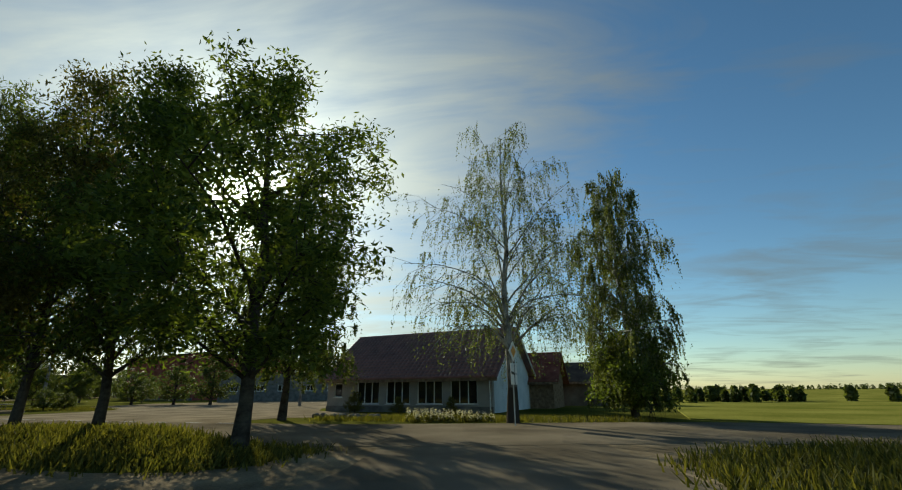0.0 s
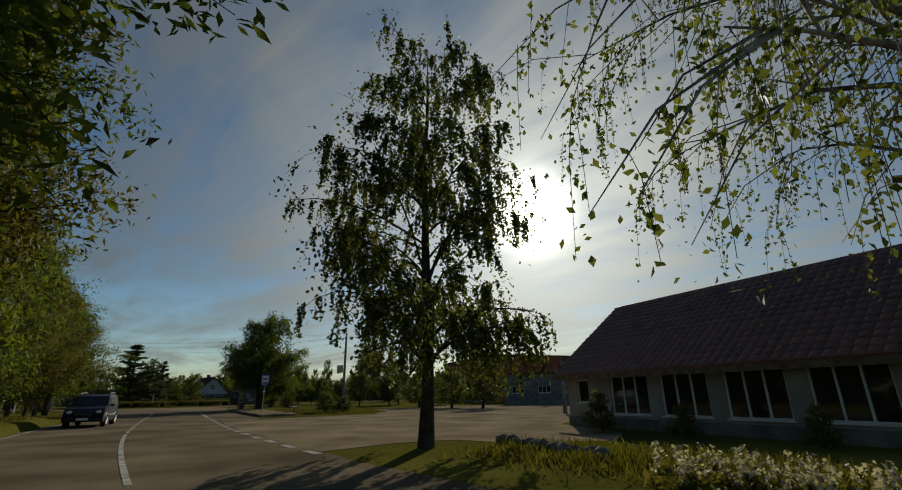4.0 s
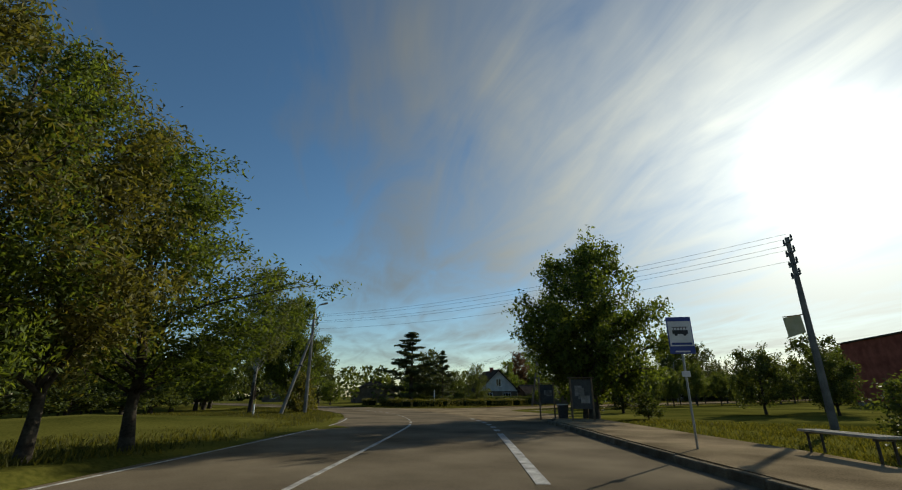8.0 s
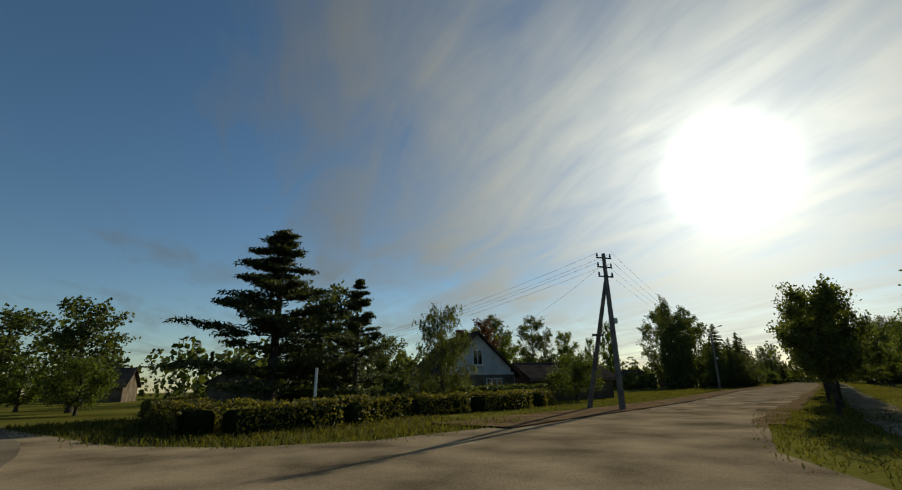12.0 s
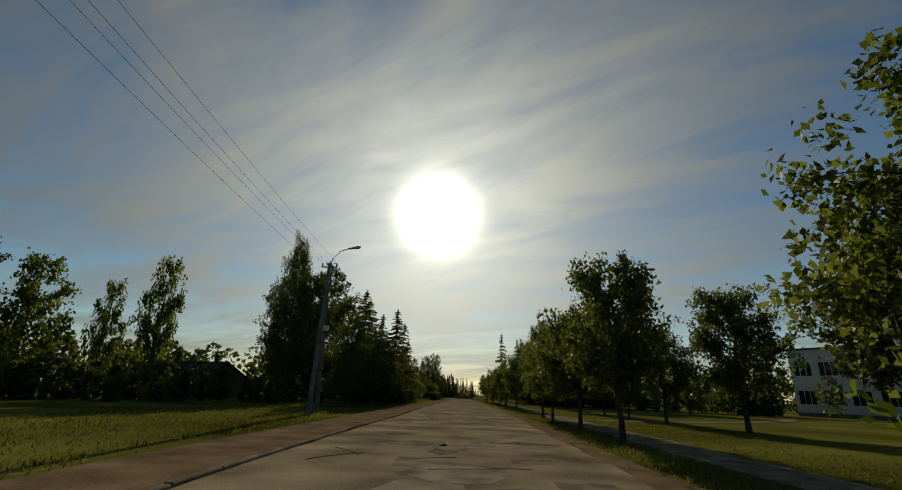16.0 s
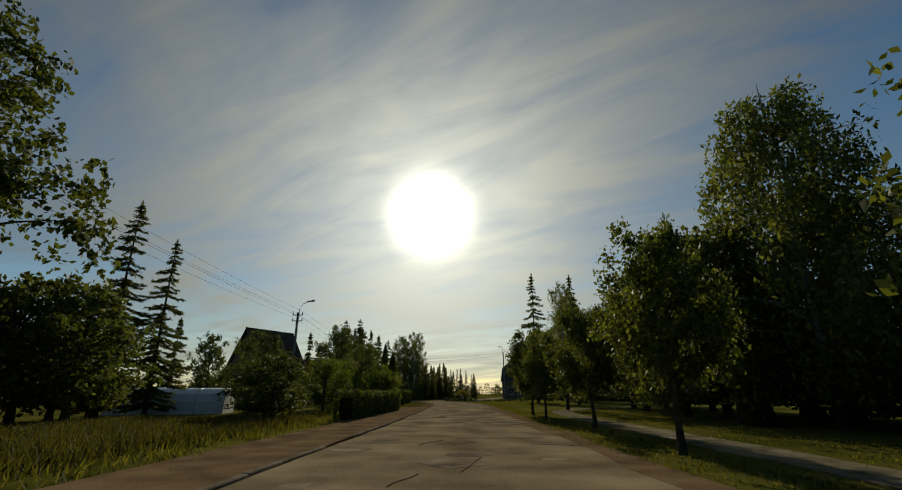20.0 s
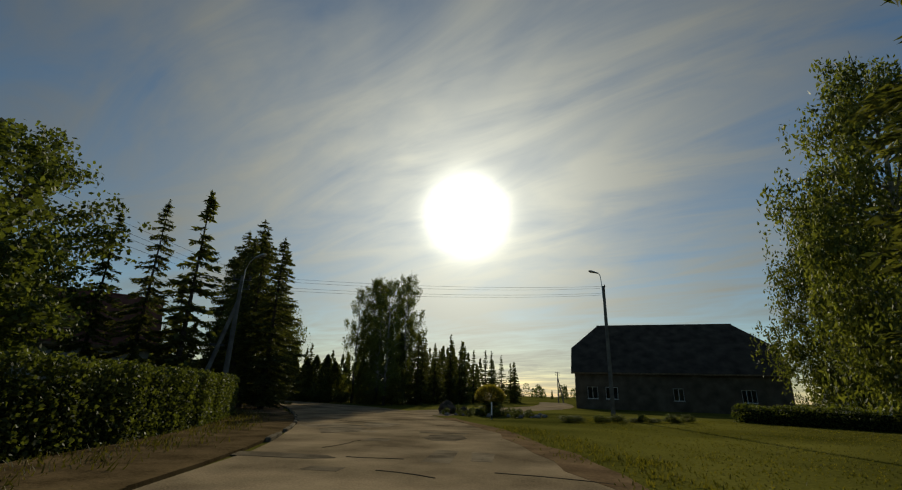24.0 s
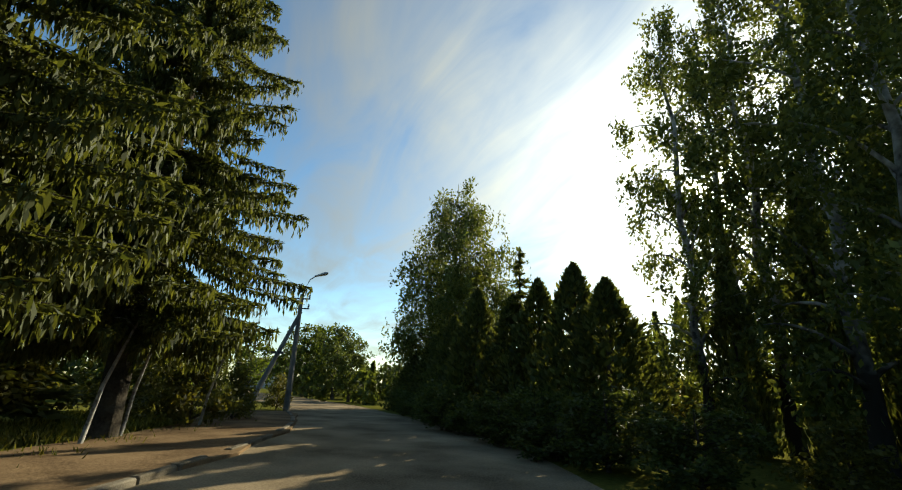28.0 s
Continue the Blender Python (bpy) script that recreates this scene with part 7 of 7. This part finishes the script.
    part("windscreen", Geo().add([(1.17, -0.72, 1.09), (1.17, 0.72, 1.09), (0.59, 0.66, 1.54), (0.59, -0.66, 1.54), (1.13, -0.72, 1.06), (1.13, 0.72, 1.06), (0.55, 0.66, 1.5), (0.55, -0.66, 1.5)], [(0, 1, 2, 3), (7, 6, 5, 4), (0, 4, 5, 1), (2, 6, 7, 3)]), CAR_GLASS, e)
    part("grille", Geo().box((2.14, 0, 0.66), (0.05, 0.75, 0.14), None, 0.02), BLACK, e)
    part("bumper", Geo().box((2.12, 0, 0.42), (0.14, 1.62, 0.22), None, 0.05), NAVY, e)
    part("number_plate", Geo().box((2.2, 0, 0.42), (0.012, 0.5, 0.11)), WHITE, e)


GLASSY = surface("lamp_lens", (0.6, 0.6, 0.58), (0.8, 0.8, 0.78), 5, 0.1, 0.0)
TAIL = surface("tail_lens", (0.2, 0.01, 0.01), (0.3, 0.02, 0.02), 5, 0.2, 0.0)
van()


# ---- grass along the verges ----
def grass(name, spots, seed, label, hmax=0.2, per=17, mat=GRASS):
    """Blades in tufts at the given (x, y) places."""
    rng = np.random.default_rng(seed)
    P = np.repeat(np.array(spots), per, axis=0)
    n = len(P)
    x, y = P[:, 0] + rng.normal(size=n) * 0.35, P[:, 1] + rng.normal(size=n) * 0.35
    a, h = rng.uniform(0, 6.283, n), hmax * rng.uniform(0.35, 1.1, n)
    w = 0.016 + 0.012 * rng.uniform(size=n)
    lx, ly = rng.normal(size=n) * h * 0.4, rng.normal(size=n) * h * 0.4
    c, s = np.cos(a) * w, np.sin(a) * w
    z0 = np.repeat([bank_height(p[0], p[1]) for p in spots], per) - 0.01
    V = np.stack([np.stack([x - c, y - s, z0], 1), np.stack([x + c, y + s, z0], 1), np.stack([x + lx + c * 0.3, y + ly + s * 0.3, z0 + h], 1), np.stack([x + lx - c * 0.3, y + ly - s * 0.3, z0 + h], 1)], 1)
    tagged(new(name, quads(name, V, mat)), label, "grass", "", "stuff")


def inside(poly, x, y):
    hit = False
    for (x0, y0), (x1, y1) in zip(poly, poly[1:] + poly[:1]):
        if (y0 > y) != (y1 > y) and x < x0 + (x1 - x0) * (y - y0) / (y1 - y0):
            hit = not hit
    return hit


PAVED = [fan, mouth, yard, plat, bay]


def spread(poly_fn, n, seed):
    """n places from poly_fn, none of them on the roads."""
    rnd2, out = random.Random(seed), []
    for tries in range(n * 6):
        x, y = poly_fn(rnd2)
        if any(inside(p, x, y) for p in PAVED) or np.min(np.hypot(ML[:, 0] - x, ML[:, 1] - y)) < 4.6:
            continue
        out.append((x, y))
        if len(out) == n:
            break
    return out


def along(line, d0, d1):
    def f(r):
        i = r.randrange(len(line) - 1)
        p, q = line[i], line[i + 1]
        t, d = r.random(), r.uniform(d0, d1)
        v = (q - p) / np.linalg.norm(q - p)
        s = p + (q - p) * t
        return (s[0] + v[1] * d, s[1] - v[0] * d)
    return f


near_main = [p for p in main_line if -75 < p[0] < 26]
street_part = [p for p in street_left if p[1] < 262]
right_part = [p for p in street_right if p[1] < 284]
grass("grass_verge", spread(along(near_main, -11, -5.2), 2600, 1), 1, "tufts of verge grass under the ash trees")
grass("grass_verge", spread(lambda r: (r.uniform(-66, -44), r.uniform(44, 58)), 500, 2), 2, "lawn grass round the lamp pole", 0.14)
grass("grass_verge", spread(along(right_part, 0.5, 2.3), 1100, 3), 3, "thin grass under the linden row", 0.1)
grass("grass_verge", spread(along([p for p in walk_right if p[1] < 240], 1.1, 4.5), 1300, 19), 19, "short lawn grass beyond the footpath", 0.07)
lawn_part = [p for p in street_part if p[1] < 172]
rough_part = [p for p in street_part if p[1] >= 172]
grass("grass_verge", spread(along(lawn_part, -14, -3.0), 1800, 4), 4, "short lawn grass left of the footway", 0.12)
grass("grass_verge", spread(along(rough_part, -7.5, -3.0), 800, 17), 17, "rough grass left of the footway", 0.26)
grass("grass_verge", spread(lambda r: (r.uniform(-54, -34), r.uniform(262, 300)), 2200, 5), 5, "mown lawn before the farmhouse", 0.05)
grass("grass_verge", spread(lambda r: (lambda t: (4.5 + 12 * t + r.uniform(-1.5, 1.5), 27.5 - 8.5 * t + r.uniform(-2.4, 1.5)))(r.random()), 600, 6), 6, "uncut grass in front of the house", 0.22)
grass("grass_verge", spread(lambda r: (r.uniform(6, 17), r.uniform(-5, 8)), 900, 7), 7, "tall grass on the road corner", 0.3)
grass("grass_verge", spread(lambda r: (r.uniform(-80, -58), r.uniform(71.4, 84)), 900, 8), 8, "verge grass before the garden hedge", 0.2)
grass("grass_verge", spread(lambda r: (r.uniform(-30, -12), r.uniform(50, 66)), 600, 9), 9, "grass island behind the bus stop", 0.14)
grass("grass_meadow", spread(lambda r: (r.uniform(-75, -65.2), r.uniform(203, 224)), 1900, 14), 14, "uncut meadow grass and weeds behind the footway", 0.42, 17, WEEDS)
grass("grass_verge", spread(along(corner_in, 0.0, 1.5), 420, 13), 13, "dry grass along the foot of the hedge", 0.2, 15, WEEDS)
grass("grass_verge", spread(along(verge, -7, -1.6), 500, 10), 10, "grass under the spruces", 0.2)

grass("grass_verge", spread(lambda r: (r.uniform(-52.4, -46), r.uniform(77, 96)), 420, 12), 12, "worn grass on the corner of the street", 0.09)

grass("grass_verge", spread(lambda r: (r.uniform(-7, 2.4), r.uniform(10.4, 17)), 650, 18), 18, "uncut grass round the first ash tree", 0.2)

# ---- roof tiles last ----
roof_tiles(house1, 13.4, 8.8, 2.45, 5.75, 0.5)


def pollard(x, y):
    e = thing("pollarded_tree", "bare lopped tree with three upright stubs", "tree", "", pose(x, y, 0))
    part("trunk", Geo().tube([(0, 0, -0.2), (0.05, 0, 3.0), (0, 0, 5.0)], [0.35, 0.3, 0.26], 9), BARK, e)
    for dx, dy, l in ((-1.6, 0.2, 2.6), (-0.5, 0.1, 3.6), (0.5, -0.2, 4.4)):
        part("stub", Geo().tube([(0, 0, 4.6), (dx * 0.4, dy, 4.8 + l * 0.3), (dx, dy, 4.8 + l)], [0.2, 0.16, 0.12], 8), BARK, e)


pollard(-31.4, 191.6)
